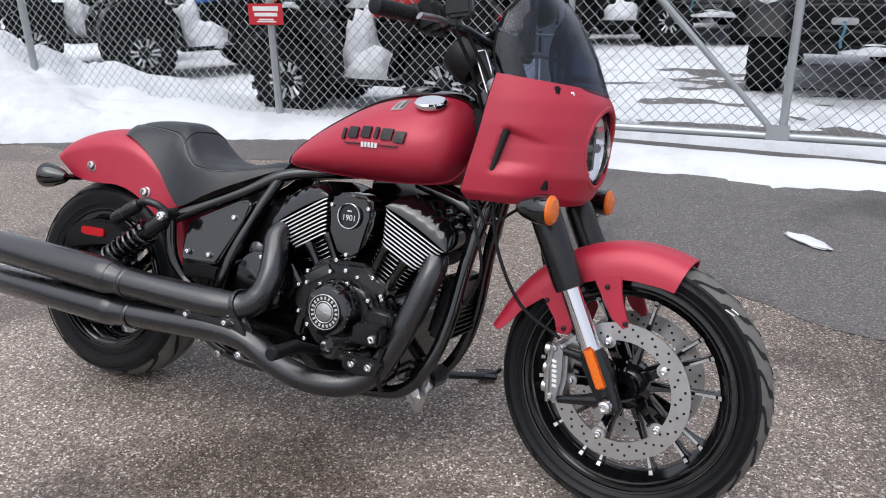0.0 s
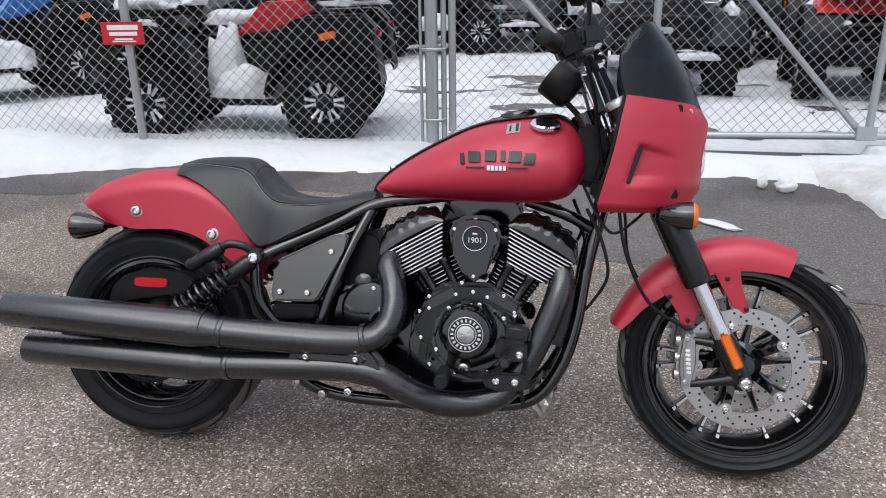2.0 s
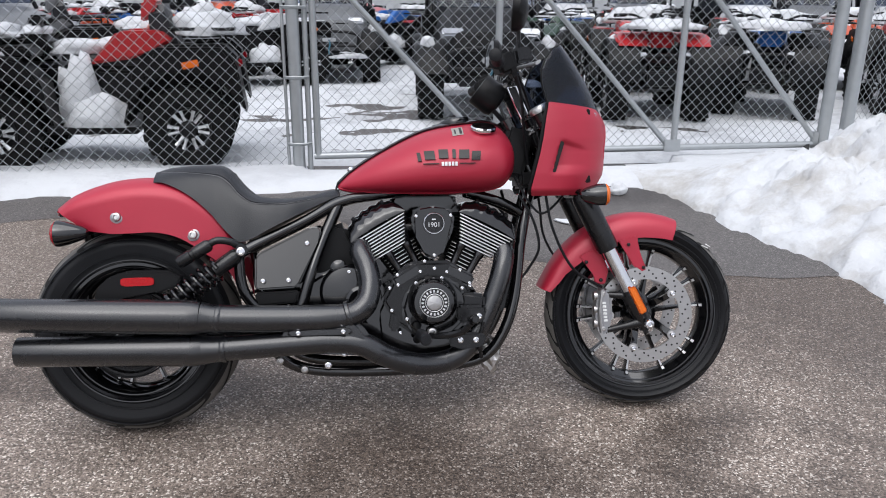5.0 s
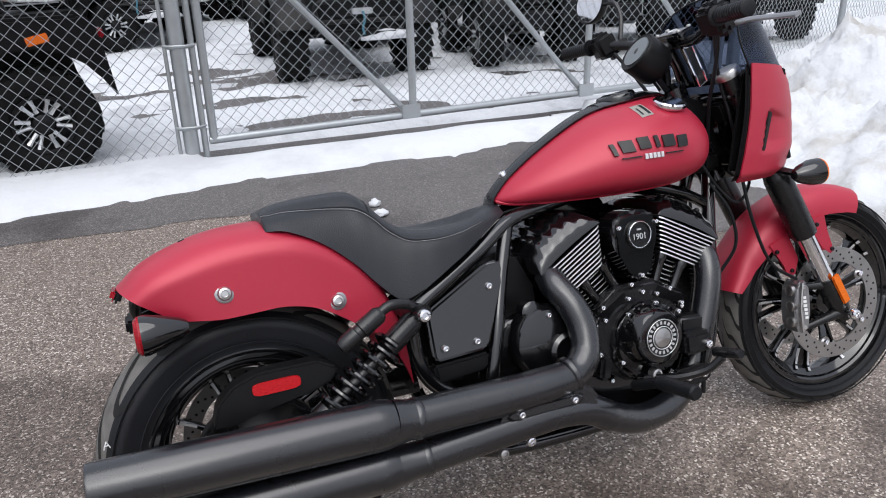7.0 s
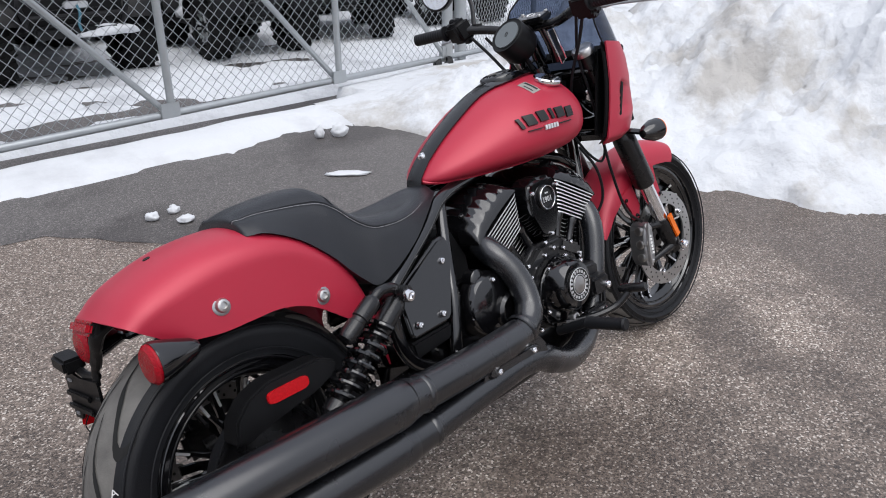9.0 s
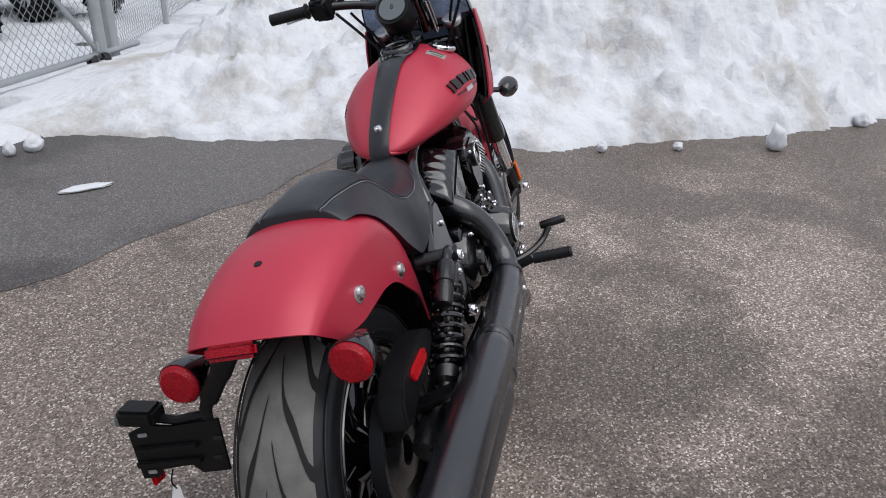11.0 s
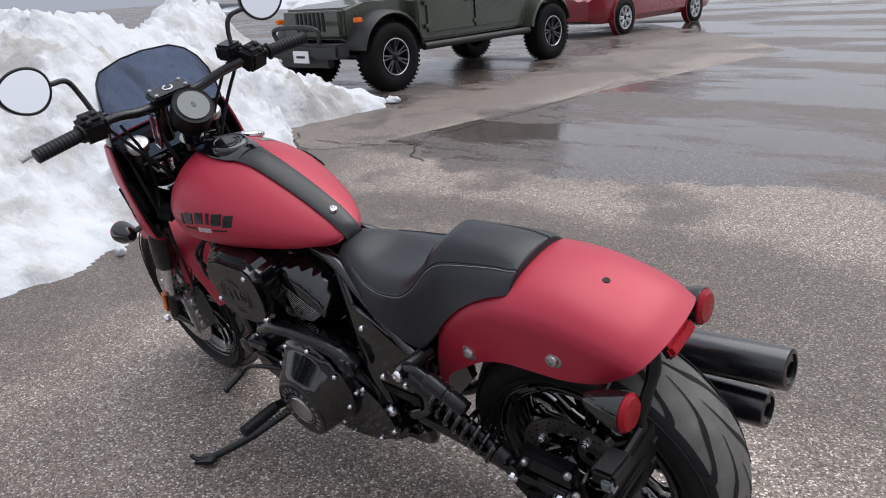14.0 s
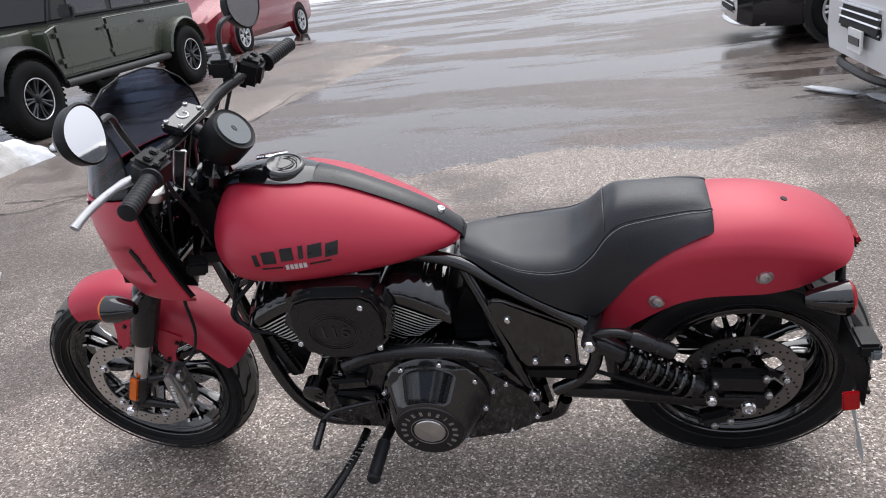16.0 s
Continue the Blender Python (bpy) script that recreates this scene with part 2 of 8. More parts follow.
    if lane:
        l.new(relief, b.inputs["Strength"])
    else:
        b.inputs["Strength"].default_value = relief
    b.invert = True
    l.new(calc("ADD", chips.outputs["Distance"], gritty), b.inputs["Height"])
    l.new(b.outputs[0], p.inputs["Normal"])
    p.inputs["Specular IOR Level"].default_value = 0.5
    return m


ASPHALT = asphalt("worn_asphalt", (0.345, 0.28, 0.235), (0.82, 0.76, 0.69), (0.070, 0.054, 0.044), (0.36, 0.335, 0.32), 1.0, True)
NEWASPHALT = asphalt("dark_damp_asphalt", (0.135, 0.124, 0.119), (0.26, 0.24, 0.228), (0.058, 0.0535, 0.051), (0.52, 0.50, 0.50), 0.75)


def snow_material(name, dirty, relief=0.8):
    m = bpy.data.materials.new(name)
    m.use_nodes = True
    n, l = m.node_tree.nodes, m.node_tree.links
    p = n["Principled BSDF"]
    tc = n.new("ShaderNodeTexCoord")
    big = n.new("ShaderNodeTexNoise")
    big.inputs["Scale"].default_value, big.inputs["Detail"].default_value, big.inputs["Roughness"].default_value = 1.3, 9, 0.65
    l.new(tc.outputs["Object"], big.inputs["Vector"])
    ramp = n.new("ShaderNodeValToRGB")
    e = ramp.color_ramp.elements
    e[0].position, e[0].color = 0.38, (*dirty, 1)
    e[1].position, e[1].color = 0.50, (0.62, 0.635, 0.655, 1)
    l.new(big.outputs["Fac"], ramp.inputs[0])
    l.new(ramp.outputs[0], p.inputs["Base Color"])
    p.inputs["Roughness"].default_value = 0.75
    p.inputs["Specular IOR Level"].default_value = 0.25
    lump = n.new("ShaderNodeTexNoise")
    lump.inputs["Scale"].default_value, lump.inputs["Detail"].default_value = 11, 5
    l.new(tc.outputs["Object"], lump.inputs["Vector"])
    b = n.new("ShaderNodeBump")
    b.inputs["Strength"].default_value, b.inputs["Distance"].default_value = relief, 0.03
    l.new(lump.outputs["Fac"], b.inputs["Height"])
    l.new(b.outputs[0], p.inputs["Normal"])
    return m


SNOW = snow_material("old_snow", (0.43, 0.415, 0.395), 0.9)
SNOWCLEAN = snow_material("fresh_snow", (0.54, 0.55, 0.57), 0.5)
YARDSNOW = snow_material("trampled_yard_snow", (0.47, 0.48, 0.50), 1.0)


# ---- mesh helpers ----
def sharpen(bm, degrees=38):
    bm.normal_update()
    for f in bm.faces:
        f.smooth = True
    for e in bm.edges:
        e.smooth = not (len(e.link_faces) == 2 and e.calc_face_angle(0) > radians(degrees))


def part(name, bm, mats, parent=None, label="", sharp=38):
    """Links a bmesh as one mesh object under a thing or a part."""
    bmesh.ops.recalc_face_normals(bm, faces=bm.faces)
    sharpen(bm, sharp)
    me = bpy.data.meshes.new(name)
    bm.to_mesh(me)
    bm.free()
    for m in mats if isinstance(mats, (list, tuple)) else [mats]:
        me.materials.append(m)
    ob = new(name, me)
    if parent:
        ob.parent = parent
    if label:
        tagged(ob, label)
    return ob


def thing(name, label, category, m=None, group="", kind=""):
    ob = new(name)
    ob.empty_display_size = 0.1
    if m:
        ob.matrix_world = m
    return tagged(ob, label, category, group, kind)


def spline(pts, steps=6):
    """A smooth line through the points."""
    p = [Vector(q) for q in pts]
    p = [2 * p[0] - p[1], *p, 2 * p[-1] - p[-2]]
    out = []
    for a, b, c, d in zip(p, p[1:], p[2:], p[3:]):
        for k in range(steps):
            t = k / steps
            out.append(0.5 * (2 * b + (c - a) * t + (2 * a - 5 * b + 4 * c - d) * t * t + (3 * b - a - 3 * c + d) * t**3))
    return out + [p[-2]]


def loft(bm, rings, caps=True, mat_index=0, closed=True):
    vs = [[bm.verts.new(q) for q in ring] for ring in rings]
    n = len(vs[0])
    for a, b in zip(vs, vs[1:]):
        for k in range(n if closed else n - 1):
            bm.faces.new((a[k], a[(k + 1) % n], b[(k + 1) % n], b[k])).material_index = mat_index
    if caps:
        bm.faces.new(vs[0]).material_index = mat_index
        bm.faces.new(vs[-1]).material_index = mat_index
    return vs


def tube(bm, pts, r, seg=10, caps=True, flat=1.0, mat_index=0):
    """A round bar along the points; r is one radius or one for each point."""
    pts = [Vector(q) for q in pts]
    rs = [r] * len(pts) if isinstance(r, (int, float)) else list(r)
    ways = [(pts[min(k + 1, len(pts) - 1)] - pts[max(k - 1, 0)]).normalized() for k in range(len(pts))]
    side = ways[0].orthogonal().normalized()
    rings = []
    for q, w, rad in zip(pts, ways, rs):
        side = (side - w * side.dot(w)).normalized()
        up = w.cross(side)
        rings.append([q + side * math.cos(a) * rad + up * math.sin(a) * rad * flat for a in [2 * math.pi * k / seg for k in range(seg)]])
    loft(bm, rings, caps, mat_index)


def lathe(bm, profile, centre, seg=48, axis="Y", closed=False, mat_index=0, caps=False):
    """Turns a profile of (radius, offset along the axis) round the axis through centre."""
    rings = []
    c = Vector(centre)
    for r, a in profile:
        ring = []
        for k in range(seg):
            t = 2 * math.pi * k / seg
            u, v = r * math.cos(t), r * math.sin(t)
            ring.append(c + {"Y": Vector((u, a, v)), "X": Vector((a, u, v)), "Z": Vector((u, v, a))}[axis])
        rings.append(ring)
    if closed:
        rings.append(rings[0])
    vs = loft(bm, rings, caps, mat_index)
    if closed:
        bmesh.ops.remove_doubles(bm, verts=bm.verts, dist=1e-6)
    return vs


def aim(bm_from, to):
    """A matrix that carries the z axis onto the way from one point to the other."""
    a, b = Vector(bm_from), Vector(to)
    return Matrix.Translation(a) @ (b - a).to_track_quat("Z", "Y").to_matrix().to_4x4()


def turned(bm, profile, a, b, seg=20, mat_index=0, caps=True):
    """A turned piece from a towards b, of (radius, share of the length)."""
    m, far = aim(a, b), (Vector(b) - Vector(a)).length
    rings = [[m @ Vector((r * math.cos(t), r * math.sin(t), s * far)) for t in [2 * math.pi * k / seg for k in range(seg)]] for r, s in profile]
    loft(bm, rings, caps, mat_index)


def prism(bm, poly, y0, y1, bevel=0.004, mat_index=0, m=None, segments=2):
    """A plate whose outline lies in x and z, between two y, with rounded edges."""
    part_bm = bmesh.new()
    lo = [part_bm.verts.new((x, y0, z)) for x, z in poly]
    hi = [part_bm.verts.new((x, y1, z)) for x, z in poly]
    part_bm.faces.new(lo)
    part_bm.faces.new(hi)
    for k in range(len(poly)):
        part_bm.faces.new((lo[k], lo[(k + 1) % len(poly)], hi[(k + 1) % len(poly)], hi[k]))
    if bevel:
        bmesh.ops.bevel(part_bm, geom=part_bm.edges, offset=bevel, segments=segments, affect="EDGES", clamp_overlap=True)
    merge(bm, part_bm, m, mat_index)


def merge(bm, other, m=None, mat_index=0):
    if m is not None:
        bmesh.ops.transform(other, matrix=m, verts=other.verts)
    for f in other.faces:
        f.material_index = mat_index
    tmp = bpy.data.meshes.new("tmp")
    other.to_mesh(tmp)
    other.free()
    bm.from_mesh(tmp)
    bpy.data.meshes.remove(tmp)


def rbox(bm, size, m, bevel=0.005, mat_index=0, segments=2):
    b = bmesh.new()
    bmesh.ops.create_cube(b, size=1)
    bmesh.ops.scale(b, vec=size, verts=b.verts)
    if bevel:
        bmesh.ops.bevel(b, geom=b.edges, offset=bevel, segments=segments, affect="EDGES", clamp_overlap=True)
    merge(bm, b, m, mat_index)


def grid_faces(bm, rows, mat_index=0):
    vs = [[bm.verts.new(q) for q in row] for row in rows]
    for a, b in zip(vs, vs[1:]):
        for k in range(len(a) - 1):
            bm.faces.new((a[k], a[k + 1], b[k + 1], b[k])).material_index = mat_index
    return vs


def shell(bm, thick):
    bmesh.ops.recalc_face_normals(bm, faces=bm.faces)
    bmesh.ops.solidify(bm, geom=bm.faces[:], thickness=thick)


def round_poly(cx, cz, rx, rz, n=20, power=2.0):
    out = []
    for k in range(n):
        a = 2 * math.pi * k / n
        c, s = math.cos(a), math.sin(a)
        out.append((cx + rx * math.copysign(abs(c) ** (2 / power), c), cz + rz * math.copysign(abs(s) ** (2 / power), s)))
    return out


def bolt(at, way, r, parent, name="bolt", material_used=None, h=0.45):
    """A round bolt head with a socket, standing out along way."""
    bm = bmesh.new()
    a = Vector(at) - Vector(way).normalized() * r * 0.3
    turned(bm, [(r, 0), (r, 0.6), (r * 0.82, 0.92), (r * 0.5, 1.0), (r * 0.42, 0.7)], a, a + Vector(way).normalized() * r * (h + 0.75), 12)
    return part(name, bm, material_used or CHROME, parent)


def interp(x, xs, ys):
    return float(np.interp(x, xs, ys))


def letters(text, size, depth, m, mat, parent, name):
    """Raised characters of the built-in font."""
    c = bpy.data.curves.new(name, "FONT")
    c.body, c.size, c.extrude, c.align_x, c.align_y = text, size, depth, "CENTER", "CENTER"
    tmp = bpy.data.objects.new("tmp", c)
    scene.collection.objects.link(tmp)
    me = bpy.data.meshes.new_from_object(tmp.evaluated_get(bpy.context.evaluated_depsgraph_get()))
    bpy.data.objects.remove(tmp)
    me.transform(m)
    me.materials.clear()
    me.materials.append(mat)
    ob = new(name, me)
    ob.parent = parent
    return ob

# ---- ground ----
def sheet(name, mat, x0, x1, y0, y1, z, label):
    bm = bmesh.new()
    grid_faces(bm, [[(x, y, z) for x in np.linspace(x0, x1, 9)] for y in np.linspace(y0, y1, 9)])
    return tagged(part(name, bm, mat), label, "ground", kind="structure")


def field(name, edge, mat, z, label, jag=0.03, category="ground"):
    """A laid strip of paving with a slightly ragged outline."""
    pts = []
    for a, b in zip(edge, edge[1:] + edge[:1]):
        a, b = Vector((*a, 0)), Vector((*b, 0))
        n = max(1, min(60, int((b - a).length / 0.12)))
        for k in range(n):
            q = a.lerp(b, k / n)
            w = noise.noise_vector(q * 2.3) * jag * 2 + noise.noise_vector(q * 9) * jag
            pts.append((q.x + w.x, q.y + w.y))
    bm = bmesh.new()
    bm.faces.new([bm.verts.new((x, y, z)) for x, y in pts])
    bmesh.ops.triangulate(bm, faces=bm.faces[:])
    return tagged(part(name, bm, mat), label, category, kind="structure")


sheet("ground", ASPHALT, -400, 400, -400, 400, 0.0, "worn grey-brown asphalt with pale stone chips")
field("road_dark_strip", [(-12, 1.4), (-5, 1.9), (-2.73, 2.27), (-1.98, 2.49), (-0.82, 2.56), (-0.4, 2.49), (-0.04, 1.94), (0.11, 1.76), (0.79, 1.49), (1.34, 1.29),
      (1.86, 1.23), (2.6, 1.15), (6, 4.3), (-12, 4.3)],
      NEWASPHALT, 0.002, "dark damp strip of newer asphalt beside the snow", 0.03)


def crack(pts, name):
    bm = bmesh.new()
    line = []
    for q in spline([(*p, 0.006) for p in pts], 10):
        w = noise.noise_vector(q * 6) * 0.05
        line.append(Vector((q.x + w.x, q.y + w.y, 0.0056)))
    rows = []
    for k, q in enumerate(line):
        w = (line[min(k + 1, len(line) - 1)] - line[max(k - 1, 0)]).normalized()
        half = 0.006 + 0.005 * noise.noise(q * 11)
        side = Vector((-w.y, w.x, 0)) * max(0.002, half)
        rows.append([q - side, q + side])
    grid_faces(bm, rows)
    return tagged(part(name, bm, CRACKM), "dark crack in the asphalt", "crack", kind="structure")


CRACKM = material("crack_filler", (0.012, 0.011, 0.01), 0.7)
crack([(2.55, -2.75), (2.9, -2.95), (3.05, -3.2), (3.35, -3.02), (4.1, -2.9)], "ground_crack")
crack([(3.2, -3.4), (3.15, -5.3), (3.3, -7)], "ground_crack")
crack([(3.35, -3.02), (3.9, -2.6), (4.6, -3.1)], "ground_crack")

field("ground_yard", [(-60, 4.02), (60, 4.02), (60, 33.9), (-60, 33.9)], NEWASPHALT, 0.0025, "dark wet asphalt of the yard", 0.0)

# ---- snow ----
EDGE = [(-14, 0.4), (-9, 0.9), (-6, 1.35), (-4.7, 1.85), (-3.8, 2.35), (-3.0, 2.78), (-2.36, 3.0), (-1.68, 2.93), (-0.73, 3.04), (-0.33, 3.13), (0.0, 3.11), (0.5, 3.13), (0.92, 3.06), (1.43, 3.2),
        (1.87, 3.1), (2.05, 2.7), (2.12, 2.07), (2.28, 1.39), (2.33, 0.6), (2.42, 0.0), (2.78, -0.67), (3.2, -1.4), (3.73, -2.13), (4.02, -2.62), (4.3, -2.8), (4.84, -3.2), (4.95, -4.0), (4.9, -4.55),
        (5.3, -4.9), (6.2, -4.6), (7.5, -4.5), (9.5, -4.2), (10.5, -2.0), (10.5, 4.6)]
RIM = np.array(EDGE + [(10.5, 3.9), (-14, 3.9)])


def inside_depth(x, y):
    """Distance from the outline of the snow, positive inside."""
    a, b = RIM, np.roll(RIM, -1, 0)
    p = np.array((x, y))
    t = np.clip(((p - a) * (b - a)).sum(1) / ((b - a) ** 2).sum(1), 0, 1)
    d = np.hypot(*(a + t[:, None] * (b - a) - p).T)[: len(EDGE) - 1].min()
    cross = ((a[:, 1] > y) != (b[:, 1] > y)) & (x < (b[:, 0] - a[:, 0]) * (y - a[:, 1]) / np.where(b[:, 1] == a[:, 1], 1e-9, b[:, 1] - a[:, 1]) + a[:, 0])
    return d if cross.sum() % 2 else -d


def bump_at(x, y, cx, cy, sx, sy):
    return math.exp(-(((x - cx) / sx) ** 2) - ((y - cy) / sy) ** 2)


def snow_height(x, y):
    q = Vector((x, y, 0))
    d = inside_depth(x, y) + 0.10 * noise.noise(q * 1.7) * (1 if x > 2.2 else 0.45) + 0.06 * noise.noise(q * 6) * (1 if x > 2.0 else 0.6)
    if d <= 0:
        return -0.05
    amp = 0.085
    amp += 0.62 * bump_at(x, y, -7.5, 3.0, 3.0, 1.2)
    amp += 0.36 * bump_at(x, y, 3.3, 2.3, 0.9, 0.75)
    amp += 0.85 * bump_at(x, y, 4.6, 1.0, 1.5, 1.5)
    amp += 0.85 * bump_at(x, y, 4.5, -0.9, 1.25, 1.2)
    amp += 1.15 * bump_at(x, y, 5.9, -2.7, 1.2, 1.35)
    amp += 0.25 * bump_at(x, y, 7.5, 0.5, 2.5, 3.0)
    big = max(0.0, min(1.0, (amp - 0.12) / 0.4))
    rise = 1 - math.exp(-d / (0.16 + 0.35 * big))
    lump = 0.5 + 0.5 * noise.noise(q * 1.1 + Vector((3, 1, 0)))
    rough = 1.3 * noise.noise(q * 1.5 + Vector((7, 2, 0))) + 0.7 * noise.fractal(q * 3.2, 1.0, 2.2, 4)
    clod = max(0.0, 0.15 + noise.noise(q * 7.5)) * math.exp(-d / 0.55)
    h = amp * rise * (0.8 + 0.4 * lump) + big * (0.17 * rough * min(1, d / 0.25) + 0.26 * clod * min(1, d / 0.05))
    h += big * (0.10 * abs(noise.noise(q * 8.5 + Vector((2, 9, 0)))) + 0.055 * noise.fractal(q * 15, 0.9, 2.1, 3)) * min(1, d / 0.1)
    if big < 0.5:
        h += 0.012 * noise.noise(q * 3) * min(1, d / 0.2)
    if y > 3.5 and -0.6 < x < 2.4:
        h *= max(0.0, min(1.0, (3.64 - y) / 0.12))
    return max(0.0, h) + 0.006 if h > 0.002 else -0.03


def snow_field(name, x0, x1, y0, y1, step, mat, label):
    xs, ys = np.arange(x0, x1 + step / 2, step), np.arange(y0, y1 + step / 2, step)
    bm = bmesh.new()
    vs = {}
    for i, x in enumerate(xs):
        for j, y in enumerate(ys):
            vs[i, j] = bm.verts.new((x, y, snow_height(x, y)))
    for i in range(len(xs) - 1):
        for j in range(len(ys) - 1):
            q = (vs[i, j], vs[i + 1, j], vs[i + 1, j + 1], vs[i, j + 1])
            if max(v.co.z for v in q) > 0:
                bm.faces.new(q)
    bmesh.ops.delete(bm, geom=[v for v in bm.verts if not v.link_faces], context="VERTS")
    return tagged(part(name, bm, mat, sharp=180), label, "snow", kind="structure")


snow_field("snow_bank", -11.0, 1.9, 0.6, 3.72, 0.06, SNOWCLEAN, "low ploughed snow bank along the fence")
snow_field("snow_pile", 1.9, 9.6, -5.0, 4.0, 0.04, SNOW, "tall lumpy heap of ploughed old snow")

# the yard behind the fence: trampled snow with bare tracks
bm = bmesh.new()
rows = []
for y in np.r_[np.arange(3.95, 9, 0.09), np.arange(9, 24, 0.5), 60]:
    row = []
    for x in np.r_[-60, np.arange(-13, -3, 0.4), np.arange(-3, 6, 0.09), np.arange(6, 20, 0.5), 60]:
        q = Vector((x, y, 0))
        track = noise.fractal(Vector((x * 0.8 + y * 0.2, y * 1.9, 4)), 0.7, 2.2, 6)
        bare = bump_at(x, y, 0.3, 6.6, 2.6, 1.9) * 0.5 + 0.32 * bump_at(x, y, 1.2, 4.6, 2.2, 0.35)
        h = 0.05 + 0.03 * noise.noise(q * 2.2) - 0.10 * max(0.0, track * 0.95 + bare - 0.15 + 0.45 * noise.noise(q * 6) * min(1.0, 3 * bare)) + 0.012 * noise.noise(q * 9)
        row.append((x, y, h if y > 4 else 0.0))
    rows.append(row)
grid_faces(bm, rows)
tagged(part("yard_snow", bm, YARDSNOW, sharp=180), "trampled snow with bare wet tracks in the yard", "snow", kind="structure")


def snow_lump(x, y, rx, ry, h, seed, name="snow_chunk", label="small lump of fallen snow on the asphalt", group="snow lumps"):
    bm = bmesh.new()
    bmesh.ops.create_icosphere(bm, subdivisions=3, radius=1)
    for v in bm.verts:
        k = 1 + 0.35 * noise.noise(v.co * 1.6 + Vector((seed, 0, 0))) + 0.15 * noise.noise(v.co * 4 + Vector((0, seed, 0)))
        v.co = Vector((v.co.x * rx * k, v.co.y * ry * k, max(0.0, 0.55 + v.co.z * 0.75) * h * k))
    ob = part(name, bm, SNOWCLEAN, sharp=180)
    ob.location = (x, y, 0.004)
    return tagged(ob, label, "snow", group)

for k, (x, y, rx, ry, h) in enumerate([(0.05, 2.31, 0.034, 0.03, 0.03), (0.17, 2.33, 0.03, 0.026, 0.028), (0.15, 2.17, 0.036, 0.03, 0.026),
                                       (1.54, 2.96, 0.03, 0.035, 0.06), (1.66, 2.9, 0.06, 0.05, 0.065), (2.82, -1.31, 0.06, 0.055, 0.105),
                                       (2.66, -0.74, 0.035, 0.03, 0.03), (5.02, -4.78, 0.1, 0.07, 0.06), (3.55, -1.95, 0.05, 0.05, 0.06), (2.5, -0.3, 0.03, 0.03, 0.04)]):
    snow_lump(x, y, rx, ry, h, k * 3.7)
snow_lump(1.165, 2.19, 0.13, 0.05, 0.012, 51, "snow_patch", "thin flat patch of melting snow on the asphalt").rotation_euler = (0, 0, radians(-40))
snow_lump(-2.12, -4.36, 0.26, 0.045, 0.03, 61, "snow_patch", "thin flat patch of melting snow on the asphalt").rotation_euler = (0, 0, radians(-55))
snow_lump(-2.36, -3.93, 0.22, 0.05, 0.03, 63, "snow_patch", "thin flat patch of melting snow on the asphalt").rotation_euler = (0, 0, radians(-74))

# ---- motorcycle: x ahead, y to its left, z up, standing on its side stand ----
LEAN_SIDE = 15.75
bike = thing("motorcycle", "satin red and black cruiser motorcycle leaning on its side stand", "motorcycle",
             pose(0, -0.0128, 0.004, 0, 0, 1.73) @ pose(0, 0, 0, -LEAN_SIDE, 0, 0))
FW, RW = Vector((0.853, 0, 0.320)), Vector((-0.783, 0, 0.322))


